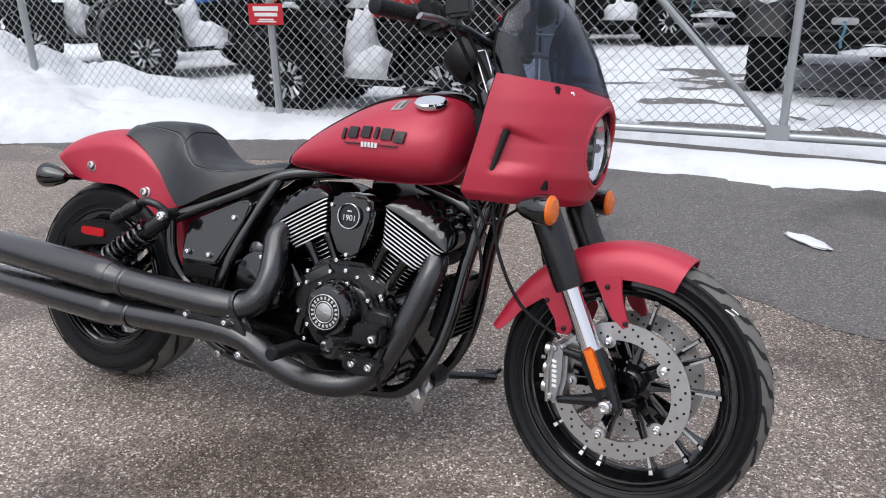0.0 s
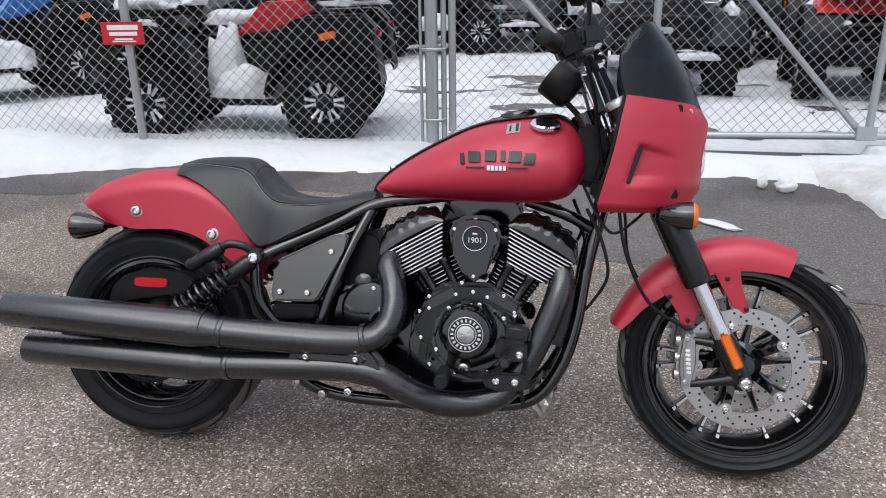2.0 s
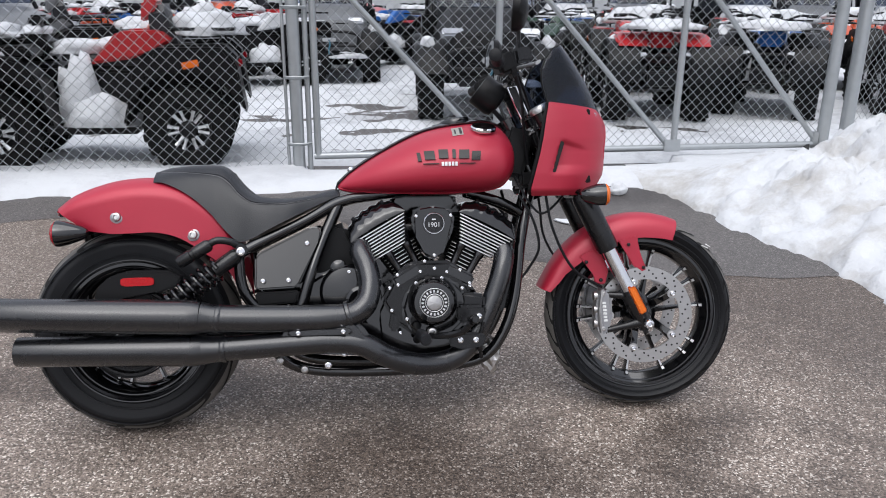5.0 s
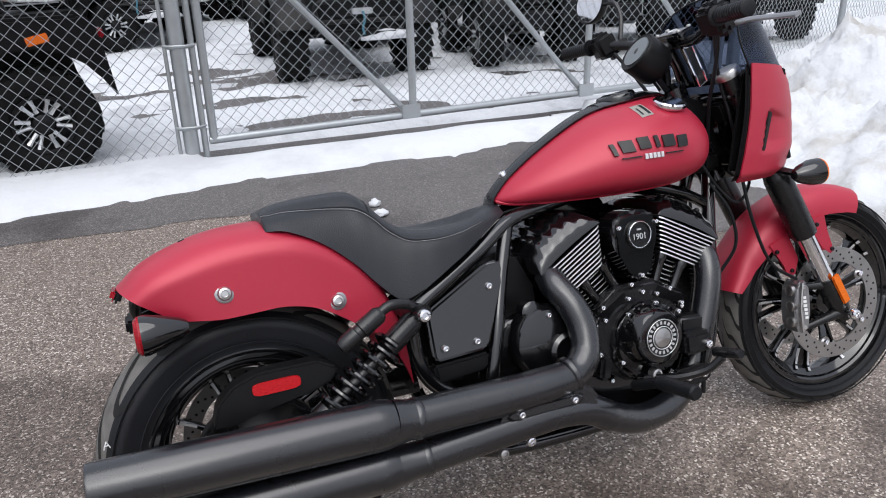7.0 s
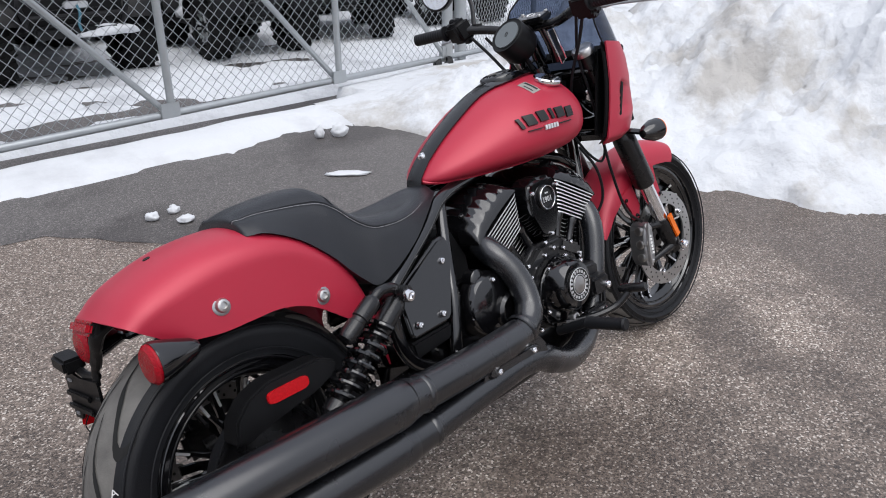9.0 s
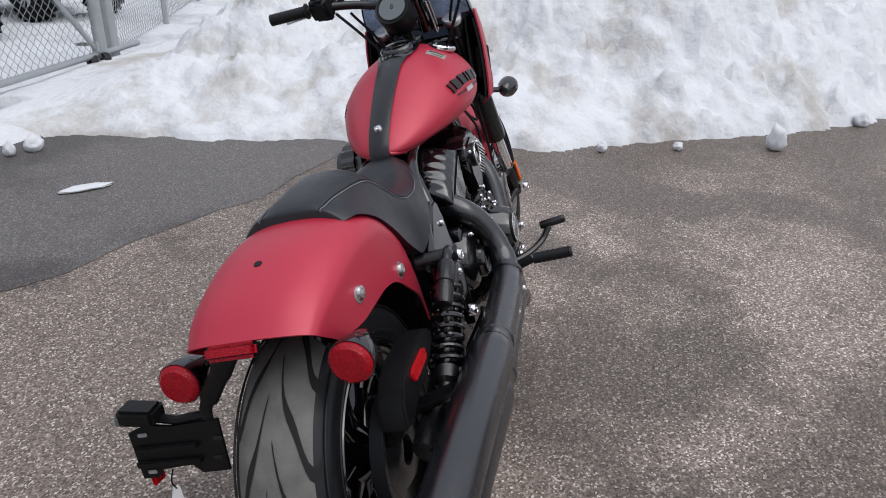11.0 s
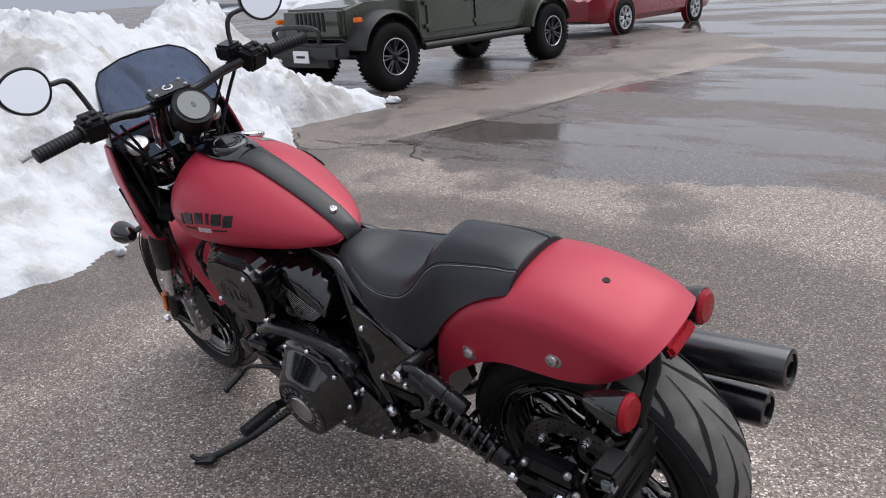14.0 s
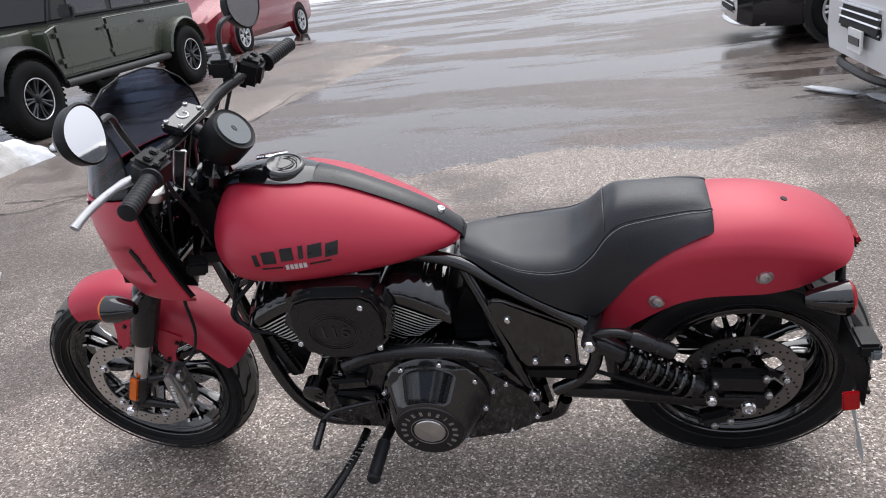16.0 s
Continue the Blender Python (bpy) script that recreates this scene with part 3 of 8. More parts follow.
def wheel(name, c, radius, width, rim_r, label, disc_sides, disc_r, disc_y, disc_mat):
    """Cast wheel: rim, hub and spokes, with tyre and brake discs."""
    h = width / 2
    round_off = 0.95 if width < 0.15 else 0.75
    bm = bmesh.new()
    rw = h * (0.72 if width < 0.15 else 0.9)
    lathe(bm, [(rim_r + 0.012, -rw), (rim_r + 0.012, -rw + 0.008), (rim_r - 0.008, -rw + 0.012), (rim_r - 0.022, -rw * 0.5), (rim_r - 0.026, 0), (rim_r - 0.022, rw * 0.5),
               (rim_r - 0.008, rw - 0.012), (rim_r + 0.012, rw - 0.008), (rim_r + 0.012, rw), (rim_r - 0.006, rw), (rim_r - 0.02, rw - 0.014), (rim_r - 0.034, rw * 0.45),
               (rim_r - 0.038, 0), (rim_r - 0.034, -rw * 0.45), (rim_r - 0.02, -rw + 0.014), (rim_r - 0.006, -rw)], c, 72, closed=True)
    rim = part(name, bm, GLOSS, bike, label)
    for sd in (-1, 1):
        for r, y in ((rim_r + 0.006, sd * (rw + 0.002)), (rim_r - 0.014, sd * (rw - 0.008))):
            bm = bmesh.new()
            tube(bm, [c + Vector((math.cos(a) * r, y, math.sin(a) * r)) for a in np.linspace(0, 2 * math.pi, 65)], 0.0032, 6)
            part("rim_bead", bm, GLOSS, rim)
    bm = bmesh.new()
    lathe(bm, [(0.012, -0.055), (0.034, -0.055), (0.036, -0.04), (0.058, -0.022), (0.06, 0), (0.058, 0.022), (0.036, 0.04), (0.034, 0.055), (0.012, 0.055)], c, 32)
    part("hub", bm, GLOSS, rim)
    def blade(pts):
        """A cast spoke along (radius, angle, half width, half depth) stations."""
        b = bmesh.new()
        rings = []
        for r, a, wd, th in pts:
            q, t = c + Vector((math.cos(a) * r, 0, math.sin(a) * r)), Vector((-math.sin(a), 0, math.cos(a)))
            rings.append([q + t * wd * u + Vector((0, th * v, 0)) for u, v in ((-1, -0.6), (-0.6, -1), (0.6, -1), (1, -0.6), (1, 0.6), (0.6, 1), (-0.6, 1), (-1, 0.6))])
        loft(b, rings)
        return part("spoke", b, GLOSS, rim)

    r0, r1 = 0.040, rim_r - 0.03
    for g in range(5):
        a0 = radians(72 * g + 5)
        blade([(r0, a0, 0.011, 0.026), (r0 + (r1 - r0) * 0.35, a0, 0.007, 0.018), (r0 + (r1 - r0) * 0.72, a0, 0.005, 0.014), (r0 + (r1 - r0) * 0.9, a0, 0.0055, 0.018), (r1, a0, 0.009, 0.028)])
        mid = a0 + radians(31)
        blade([(r0, mid, 0.017, 0.028), (r0 + (r1 - r0) * 0.3, mid, 0.013, 0.022), (r0 + (r1 - r0) * 0.45, mid, 0.010, 0.016)])
        tips = [a0]
        for fork in (-1, 1):
            e1, e2 = mid + fork * radians(3.0), mid + fork * radians(6.5)
            blade([(r0 + (r1 - r0) * 0.36, e1, 0.0055, 0.018), (r0 + (r1 - r0) * 0.72, mid + fork * radians(5.6), 0.005, 0.014), (r0 + (r1 - r0) * 0.9, e2, 0.0055, 0.018), (r1, e2, 0.009, 0.028)])
            tips.append(e2)
        for a in tips:
            ca, sa = math.cos(a), math.sin(a)
            for sd in (-1, 1):
                bm = bmesh.new()
                t, u = Vector((-sa, 0, ca)) * 0.0042, Vector((ca, 0, sa))
                rows = []
                for share, y, wide in ((0.66, 0.0150, 0.62), (0.82, 0.0172, 0.66), (0.93, 0.0205, 0.8), (1.0, 0.0292, 1.15)):
                    q = c + u * (r0 + (r1 - r0) * share) + Vector((0, sd * y, 0))
                    rows.append([q - t * wide - Vector((0, sd * 0.005, 0)), q - t * wide, q + t * wide, q + t * wide - Vector((0, sd * 0.005, 0))])
                grid_faces(bm, rows)
                part("spoke_tip", bm, FINEDGE, rim, "bright machined spoke tip")
    bm = bmesh.new()
    prof = []
    crown = []
    for k in range(-9, 10):
        a = k / 9
        crown.append((radius - (h * round_off) * (1 - math.sqrt(max(0, 1 - (0.93 * a) ** 2))), h * a * 0.99))
    prof = [(rim_r + 0.004, -rw + 0.002), (rim_r + 0.022, -h * 0.86), ((rim_r + radius) / 2, -h * 1.0)] + crown + [((rim_r + radius) / 2, h * 1.0), (rim_r + 0.022, h * 0.86), (rim_r + 0.004, rw - 0.002)]
    lathe(bm, prof, c, 96, mat_index=0)
    for f in bm.faces:
        q = f.calc_center_median() - c
        if abs(q.y) < h * 0.78 and math.hypot(q.x, q.z) > radius * 0.86:
            f.material_index = 1
    tyre = part("tyre", bm, [RUBBER, TREAD], rim, "black road tyre with cut tread grooves", sharp=60)
    for sd in (-1, 1):
        for share in (0.30, 0.86):
            bm = bmesh.new()
            r = rim_r + (radius - rim_r) * share * 0.82
            tube(bm, [c + Vector((math.cos(a) * r, sd * h * (0.985 if share < 0.5 else 0.955), math.sin(a) * r)) for a in np.linspace(0, 2 * math.pi, 73)], 0.0022, 6)
            part("sidewall_rib", bm, RUBBER, tyre)
    # tread grooves: slanted curved cuts with their worn blocks between them
    bm = bmesh.new()
    n, sweep, cut = (24, 0.30, 0.0085) if width < 0.15 else (13, 0.62, 0.0145)
    for k in range(n):
        for sd in (-1, 1):
            t0 = 2 * math.pi * (k + (0.5 if sd > 0 else 0)) / n
            line = []
            for j in range(15):
                s = j / 14
                yy = sd * h * (0.07 + 0.9 * s)
                rr = radius - (h * round_off) * (1 - math.sqrt(max(0, 1 - (0.94 * yy / h) ** 2))) + 0.0018
                tt = t0 + sweep * math.sin(s * 1.9) + 0.045 * math.sin(s * 10.0)
                line.append((rr, yy, tt, cut * math.sin(math.pi * min(1, 0.12 + 0.7 * s)) + 0.0008))
            rows = []
            for rr, yy, tt, wd in line:
                row = []
                for e in (-1, 1):
                    ang = tt + e * wd / radius
                    row.append(c + Vector((math.cos(ang) * rr, yy, math.sin(ang) * rr)))
                rows.append(row)
            grid_faces(bm, rows)
    tagged(part("tread_groove", bm, GROOVE, tyre), "dark tread grooves", kind="stuff")
    for sd in disc_sides:
        bm = bmesh.new()
        y = sd * disc_y
        lathe(bm, [(disc_r, y - 0.0025), (disc_r, y + 0.0025), (disc_r * 0.74, y + 0.0025), (disc_r * 0.74, y - 0.0025)], c, 72, closed=True)
        disc = part("brake_disc", bm, disc_mat, rim, "drilled bare steel brake disc")
        bm = bmesh.new()
        for k in range(60):
            a = 2 * math.pi * k / 60
            r = disc_r * (0.80 + 0.065 * (k % 3))
            q = c + Vector((math.cos(a) * r, y, math.sin(a) * r))
            turned(bm, [(0.0033, 0), (0.0033, 1)], q - Vector((0, 0.0031, 0)), q + Vector((0, 0.0031, 0)), 8)
        tagged(part("drill_hole", bm, HOLE, disc), kind="stuff")
        for k in range(5):
            a = radians(72 * k + 36)
            u = Vector((math.cos(a), 0, math.sin(a)))
            t = Vector((-u.z, 0, u.x))
            bm = bmesh.new()
            rings = []
            for r, wd, yy in ((0.05, 0.013, 0.030), (disc_r * 0.5, 0.009, y * sd * 0.75), (disc_r * 0.72, 0.010, y * sd - 0.005)):
                q = c + u * r + Vector((0, sd * yy, 0))
                rings.append([q - t * wd - Vector((0, 0.005, 0)), q + t * wd - Vector((0, 0.005, 0)), q + t * wd + Vector((0, 0.005, 0)), q - t * wd + Vector((0, 0.005, 0))])
            loft(bm, rings)
            part("carrier_arm", bm, GLOSS, disc)
            bm = bmesh.new()
            q = c + u * disc_r * 0.73
            lathe(bm, [(0.0, y - 0.0022), (0.0165, y - 0.0022), (0.0165, y + 0.0022), (0.0, y + 0.0022)], q, 18)
            part("disc_ear", bm, disc_mat, disc)
            bolt(q + Vector((0, y + sd * 0.003, 0)), (0, sd, 0), 0.0095, disc, "disc_button")
    return rim


GROOVE = material("tread_groove", (0.006, 0.006, 0.006), 0.9)
HOLE = material("dark_hole", (0.01, 0.01, 0.01), 0.8)
front_wheel = wheel("front_wheel", FW, 0.318, 0.124, 0.245, "black cast front wheel with machined spoke tips", (-1, 1), 0.16, 0.082, STEEL)
rear_wheel = wheel("rear_wheel", RW, 0.320, 0.178, 0.212, "black cast rear wheel", (1,), 0.145, 0.098, material("tarnished_steel", (0.30, 0.285, 0.275), 0.42, 1.0, 0.25, 30, 0.15, 500))
bm = bmesh.new()
lathe(bm, [(0.03, -0.115), (0.06, -0.115), (0.075, -0.104), (0.118, -0.104), (0.122, -0.12), (0.13, -0.12), (0.13, -0.092), (0.11, -0.095), (0.04, -0.095)], RW, 48, closed=True)
part("belt_pulley", bm, SATIN, rear_wheel)
bm = bmesh.new()
lathe(bm, [(0.136, -0.121), (0.136, -0.094), (0.1315, -0.094), (0.1315, -0.121)], RW, 48, closed=True)
part("drive_belt", bm, RUBBER, bike, "toothed black rubber drive belt")
# chalk marks on the tyres
bm = bmesh.new()
for dx, dz, ln in ((0, 0, 0.02), (0.012, 0.004, 0.016)):
    tube(bm, [FW + Vector((0.2 + dx, -0.062, 0.225 + dz)), FW + Vector((0.2 + dx + ln, -0.062, 0.215 + dz))], 0.0016, 5)
part("chalk_mark", bm, WHITEMARK, front_wheel, "white chalk mark")
bm = bmesh.new()
for dx, dz, ex, ez in ((0, 0, 0.006, 0.016), (0.006, 0.016, 0.012, 0.002), (0.003, 0.007, 0.010, 0.008), (0.018, 0.014, 0.026, 0.012), (0.018, 0.002, 0.026, 0.006)):
    tube(bm, [RW + Vector((-0.291 + dx, -0.0765, 0.088 + dz)), RW + Vector((-0.291 + ex, -0.0765, 0.088 + ez))], 0.0011, 5)
part("chalk_mark", bm, WHITEMARK, rear_wheel, "white chalk mark")


def arch(stations, power, across, thick, mat, name, label, crease=None):
    """A mudguard: stations of (top x, top z, low x, low z, half width); crease: (share of the width, share of the height) along one half."""
    half = []
    for k in range(across + 1):
        a = k / across * math.pi / 2
        half.append((math.sin(a) ** (2 / power), math.cos(a) ** (2 / power) if k < across else 0.0))
    half = crease or half
    bm = bmesh.new()
    rows = []
    for tx, tz, lx, lz, w in stations:
        row = []
        for sd in (-1, 1):
            for u, hgt in (half[:0:-1] if sd < 0 else half):
                row.append((lx + (tx - lx) * hgt, sd * u * w, lz + (tz - lz) * hgt))
        rows.append(row)
    grid_faces(bm, rows)
    shell(bm, thick)
    return part(name, bm, mat, bike, label, sharp=60)


def resample(st, n=4):
    st = [Vector(s[:3]) for s in st], [Vector((*s[3:], 0)) for s in st]
    a, b = spline(st[0], n), spline(st[1], n)
    return [(*p, q.x, q.y) for p, q in zip(a, b)]


rear_guard = arch(resample([(-0.998, 0.708, -0.90, 0.640, 0.116), (-0.955, 0.742, -0.868, 0.634, 0.123), (-0.90, 0.767, -0.815, 0.627, 0.128), (-0.82, 0.789, -0.752, 0.628, 0.131),
                            (-0.725, 0.796, -0.69, 0.628, 0.133), (-0.64, 0.787, -0.622, 0.608, 0.131), (-0.56, 0.748, -0.546, 0.556, 0.124), (-0.505, 0.69, -0.488, 0.508, 0.118), (-0.465, 0.60, -0.455, 0.440, 0.112), (-0.450, 0.54, -0.442, 0.40, 0.109)]),
                  3.0, 14, -0.004, RED, "rear_fender", "satin red rear fender with a side crease",
                  [(q.x, q.y) for q in spline([(0, 1, 0), (0.3, 0.988, 0), (0.56, 0.950, 0), (0.77, 0.882, 0), (0.92, 0.79, 0), (0.985, 0.70, 0)], 3)] + [(0.998, 0.655), (0.999, 0.6), (0.997, 0.45), (1, 0.25), (1, 0.1), (1, 0)])
for x, y, z in ((-0.806, 0.130, 0.677), (-0.586, 0.1285, 0.618)):
    for sd in (-1, 1):
        bolt((x, sd * y, z), (0, sd, 0.1), 0.0145, rear_guard, "fender_bolt", STEEL)
        bm = bmesh.new()
        turned(bm, [(0.0125, 0), (0.0195, 0.1), (0.0195, 0.8), (0.0165, 1.0)], (x, sd * (y - 0.003), z - 0.0003), (x, sd * (y + 0.0045), z + 0.0004), 24)
        part("washer", bm, ALLOY, rear_guard)
bm = bmesh.new()
turned(bm, [(0.0095, 0), (0.0095, 0.7), (0.007, 1.0)], (-0.859, 0, 0.770), (-0.863, 0, 0.7845), 16)
part("rubber_plug", bm, PLASTIC, rear_guard, "small black rubber plug")

# front fender: follows the tyre
st = []
for k in range(15):
    s = k / 14
    a = radians(165 - 96 * s)
    top_r = interp(s, [0, 0.1, 0.5, 0.8, 1.0], [0.350, 0.342, 0.337, 0.334, 0.330])
    low_r = interp(s, [0, 0.08, 0.3, 0.55, 0.85, 1], [0.318, 0.296, 0.272, 0.258, 0.256, 0.262])
    st.append((FW.x + math.cos(a) * top_r, FW.z + math.sin(a) * top_r, FW.x + math.cos(a + (0.05 if s < 0.2 else 0)) * low_r, FW.z + math.sin(a) * low_r, 0.078))
front_guard = arch(st, 2.8, 10, -0.004, RED, "front_fender", "satin red front fender")
for sd in (-1, 1):
    bm = bmesh.new()
    prism(bm, [(0.635, 0.52), (0.70, 0.55), (0.735, 0.47), (0.722, 0.425), (0.69, 0.425), (0.685, 0.46)], sd * 0.078, sd * 0.086, 0.003)
    part("fender_stay", bm, RED, front_guard)
    bm = bmesh.new()
    prism(bm, [(0.765, 0.57), (0.83, 0.585), (0.835, 0.53), (0.862, 0.47), (0.845, 0.462), (0.815, 0.485), (0.79, 0.53)], sd * 0.078, sd * 0.086, 0.003)
    part("fender_stay", bm, RED, front_guard)
    for x, z in ((0.708, 0.44), (0.85, 0.478), (0.66, 0.50), (0.80, 0.555)):
        bolt((x, sd * 0.087, z), (0, sd, 0), 0.006, front_guard, "bolt", SATIN)

# ---- tank ----
TX = [-0.15, -0.135, -0.10, -0.02, 0.10, 0.19, 0.28, 0.34, 0.38, 0.41, 0.425]
TOP = [0.766, 0.781, 0.811, 0.862, 0.923, 0.950, 0.962, 0.961, 0.946, 0.91, 0.87]
LOW = [0.757, 0.748, 0.741, 0.735, 0.730, 0.729, 0.731, 0.737, 0.752, 0.79, 0.83]
WID = [0.015, 0.045, 0.078, 0.124, 0.167, 0.186, 0.192, 0.184, 0.165, 0.125, 0.05]


def tank_ring(x, n=40, grow=0.0):
    top, low, w = interp(x, TX, TOP) + grow, interp(x, TX, LOW) - grow, interp(x, TX, WID) + grow
    mid = low + (top - low) * 0.40
    ring = []
    for k in range(n):
        a = 2 * math.pi * k / n
        c, s = math.cos(a), math.sin(a)
        pw = 1.8 if s > 0 else 2.9
        yy = math.copysign(abs(c) ** (2 / pw), c) * w
        zz = mid + math.copysign(abs(s) ** (2 / pw), s) * ((top - mid) if s > 0 else (mid - low))
        ring.append(Vector((x, yy, zz)))
    return ring


def tank_surface_y(x, z):
    """Half width of the tank at a height."""
    top, low, w = interp(x, TX, TOP), interp(x, TX, LOW), interp(x, TX, WID)
    mid = low + (top - low) * 0.40
    u = (z - mid) / (top - mid) if z > mid else (mid - z) / (mid - low)
    pw = 1.8 if z > mid else 2.9
    return w * max(0.0, 1 - min(1, u) ** pw) ** (1 / pw)


def tank_top_z(x, y):
    top, low, w = interp(x, TX, TOP), interp(x, TX, LOW), interp(x, TX, WID)
    mid = low + (top - low) * 0.40
    return mid + (top - mid) * max(0.0, 1 - min(1, abs(y) / w) ** 1.8) ** (1 / 1.8)


# smoothed outlines through the stations
sp_top = spline([(x, 0, z) for x, z in zip(TX, TOP)], 5)
sp_low = spline([(x, 0, z) for x, z in zip(TX, LOW)], 5)
sp_wid = spline([(x, 0, z) for x, z in zip(TX, WID)], 5)
TX, TOP, LOW, WID = [q.x for q in sp_top], [q.z for q in sp_top], [q.z for q in sp_low], [q.z for q in sp_wid]
bm = bmesh.new()
loft(bm, [tank_ring(x) for x in TX])
tank = part("fuel_tank", bm, RED, bike, "satin red teardrop fuel tank", sharp=70)
bm = bmesh.new()
for sd in (-1, 1):
    line = []
    for x in TX[2:-3]:
        z = interp(x, TX, LOW) + 0.004
        line.append((x, sd * tank_surface_y(x, z) * 0.99, z))
    tube(bm, line, 0.004, 6)
part("tank_seam", bm, RED, tank)

# leather strap over the tank with its console
bm = bmesh.new()
rows = []
for x in list(np.linspace(-0.149, 0.40, 48)):
    w = interp(x, [-0.15, -0.05, 0.12, 0.2, 0.26, 0.32, 0.40], [0.026, 0.029, 0.034, 0.046, 0.05, 0.045, 0.03])
    rows.append([(x, w * u, tank_top_z(x, w * u) + 0.0035 + 0.0035 * (1 - u * u)) for u in (-1, -0.96, -0.85, -0.5, 0, 0.5, 0.85, 0.96, 1)])
rows = [[(r[0] - 0.003, r[1] * 0.95, r[2] - 0.045) for r in rows[0]], [(r[0] - 0.006, r[1], r[2] - 0.018) for r in rows[0]]] + rows
grid_faces(bm, rows)
shell(bm, -0.003)
strap = part("tank_strap", bm, STRAPM, bike, "grey-black leather strap along the tank top", sharp=60)
bm = bmesh.new()
for sd in (-1, 1):
    line = []
    for x in np.linspace(-0.14, 0.38, 40):
        w = interp(x, [-0.15, -0.05, 0.12, 0.2, 0.26, 0.32, 0.40], [0.026, 0.029, 0.034, 0.046, 0.05, 0.045, 0.03]) * 0.86
        line.append((x, sd * w, tank_top_z(x, w) + 0.0048))
    tube(bm, line, 0.0012, 5)
part("stitching", bm, THREAD, strap)
bm = bmesh.new()
rows = []
for x in list(np.linspace(0.165, 0.405, 22)):
    w = interp(x, [0.165, 0.19, 0.24, 0.30, 0.36, 0.405], [0.036, 0.05, 0.058, 0.054, 0.042, 0.03])
    rows.append([(x, w * u, tank_top_z(x, w * u) + 0.004 + 0.006 * (1 - u * u)) for u in (-1, -0.96, -0.85, -0.5, 0, 0.5, 0.85, 0.96, 1)])
grid_faces(bm, rows)
shell(bm, -0.003)
part("console", bm, GLOSS, strap, "gloss black tank console", sharp=60)
bolt((-0.106, 0, tank_top_z(-0.106, 0) + 0.008), (-0.5, 0, 1), 0.011, strap, "strap_screw")
fz = tank_top_z(0.235, 0)
bm = bmesh.new()
turned(bm, [(0.05, 0), (0.05, 0.6), (0.046, 0.9), (0.04, 1.0), (0.038, 0.85), (0.0, 0.85)], (0.24, 0, fz + 0.003), (0.237, 0, fz + 0.02), 36)
part("fuel_gauge", bm, GLOSS, strap, "round black fuel gauge set into the strap")
bm = bmesh.new()
for r in (0.022, 0.03):
    tube(bm, [(0.237 + math.cos(a) * r, math.sin(a) * r, fz + 0.0182) for a in np.linspace(0, 2 * math.pi, 25)], 0.0012, 5)
part("gauge_ring", bm, SATIN, strap)
cx, cy = 0.315, -0.112
cz = tank_top_z(cx, cy)
cn = Vector((0.05, -0.42, 1)).normalized()
bm = bmesh.new()
turned(bm, [(0.036, 0), (0.041, 0.35), (0.041, 0.75), (0.037, 0.97), (0.0, 1.0)], Vector((cx, cy, cz)) - cn * 0.005, Vector((cx, cy, cz)) + cn * 0.012, 32)
part("fuel_cap", bm, CHROME, tank, "chrome fuel cap")
bm = bmesh.new()
rows = [[(x, y, tank_top_z(x, y) + 0.001) for y in np.linspace(-0.135, -0.085, 5)] for x in np.linspace(0.215, 0.25, 4)]
grid_faces(bm, rows)
sticker = part("warning_sticker", bm, material("pale_sticker", (0.30, 0.29, 0.26), 0.4), tank, "small pale warning sticker")
bm = bmesh.new()
rows = [[(x, y, tank_top_z(x, y) + 0.0016) for y in np.linspace(-0.13, -0.09, 5)] for x in np.linspace(0.238, 0.246, 3)]
grid_faces(bm, rows)
rows = [[(x, y, tank_top_z(x, y) + 0.0016) for y in np.linspace(-0.128, -0.1, 5)] for x in np.linspace(0.222, 0.227, 3)]
grid_faces(bm, rows)
part("printed_line", bm, DARKLINE, sticker)


def on_tank(sd, x, z, out=0.0012):
    return Vector((x, sd * (tank_surface_y(x, z) + out), z))


def badge_bar(sd, x0, x1, z0, z1, skew=0.0, steps=3):
    b = bmesh.new()
    rows = []
    for j in range(steps + 1):
        v = j / steps
        rows.append([on_tank(sd, x0 + (x1 - x0) * u + skew * v, z0(u) + (z1(u) - z0(u)) * v, 0.0022) for u in (0, 0.5, 1)])
    grid_faces(b, rows)
    shell(b, 0.004 * sd)
    return b


# brand lettering stands as plain dark blocks on an arc, with a pale line of blocks below
for sd in (-1, 1):
    for a0, a1 in ((0.0, 0.055), (0.11, 0.275), (0.335, 0.485), (0.55, 0.605), (0.655, 0.82), (0.855, 1.0)):
        u = (a0 + a1) - 1
        s0 = a0 if sd < 0 else 1 - a1
        x0 = 0.197 - 0.094 + 0.188 * s0
        u = u if sd < 0 else -u
        up = 0.826 + 0.009 * (1 - u * u)
        bm = badge_bar(sd, x0, x0 + 0.188 * (a1 - a0), lambda q: up, lambda q: up + 0.027, 0.004 * u)
        part("badge_block", bm, DARKLINE, tank, "dark raised badge bar")
    for k in range(5):
        x0 = 0.197 - 0.024 + k * 0.0102
        bm = badge_bar(sd, x0, x0 + 0.0074, lambda q: 0.812, lambda q: 0.824)
        part("badge_mark", bm, FINEDGE, tank, "small silver badge mark")
    for x0, x1 in ((0.118, 0.166), (0.228, 0.276)):
        bm = badge_bar(sd, x0, x1, lambda q: 0.8175, lambda q: 0.8205)
        part("badge_line", bm, DARKLINE, tank)

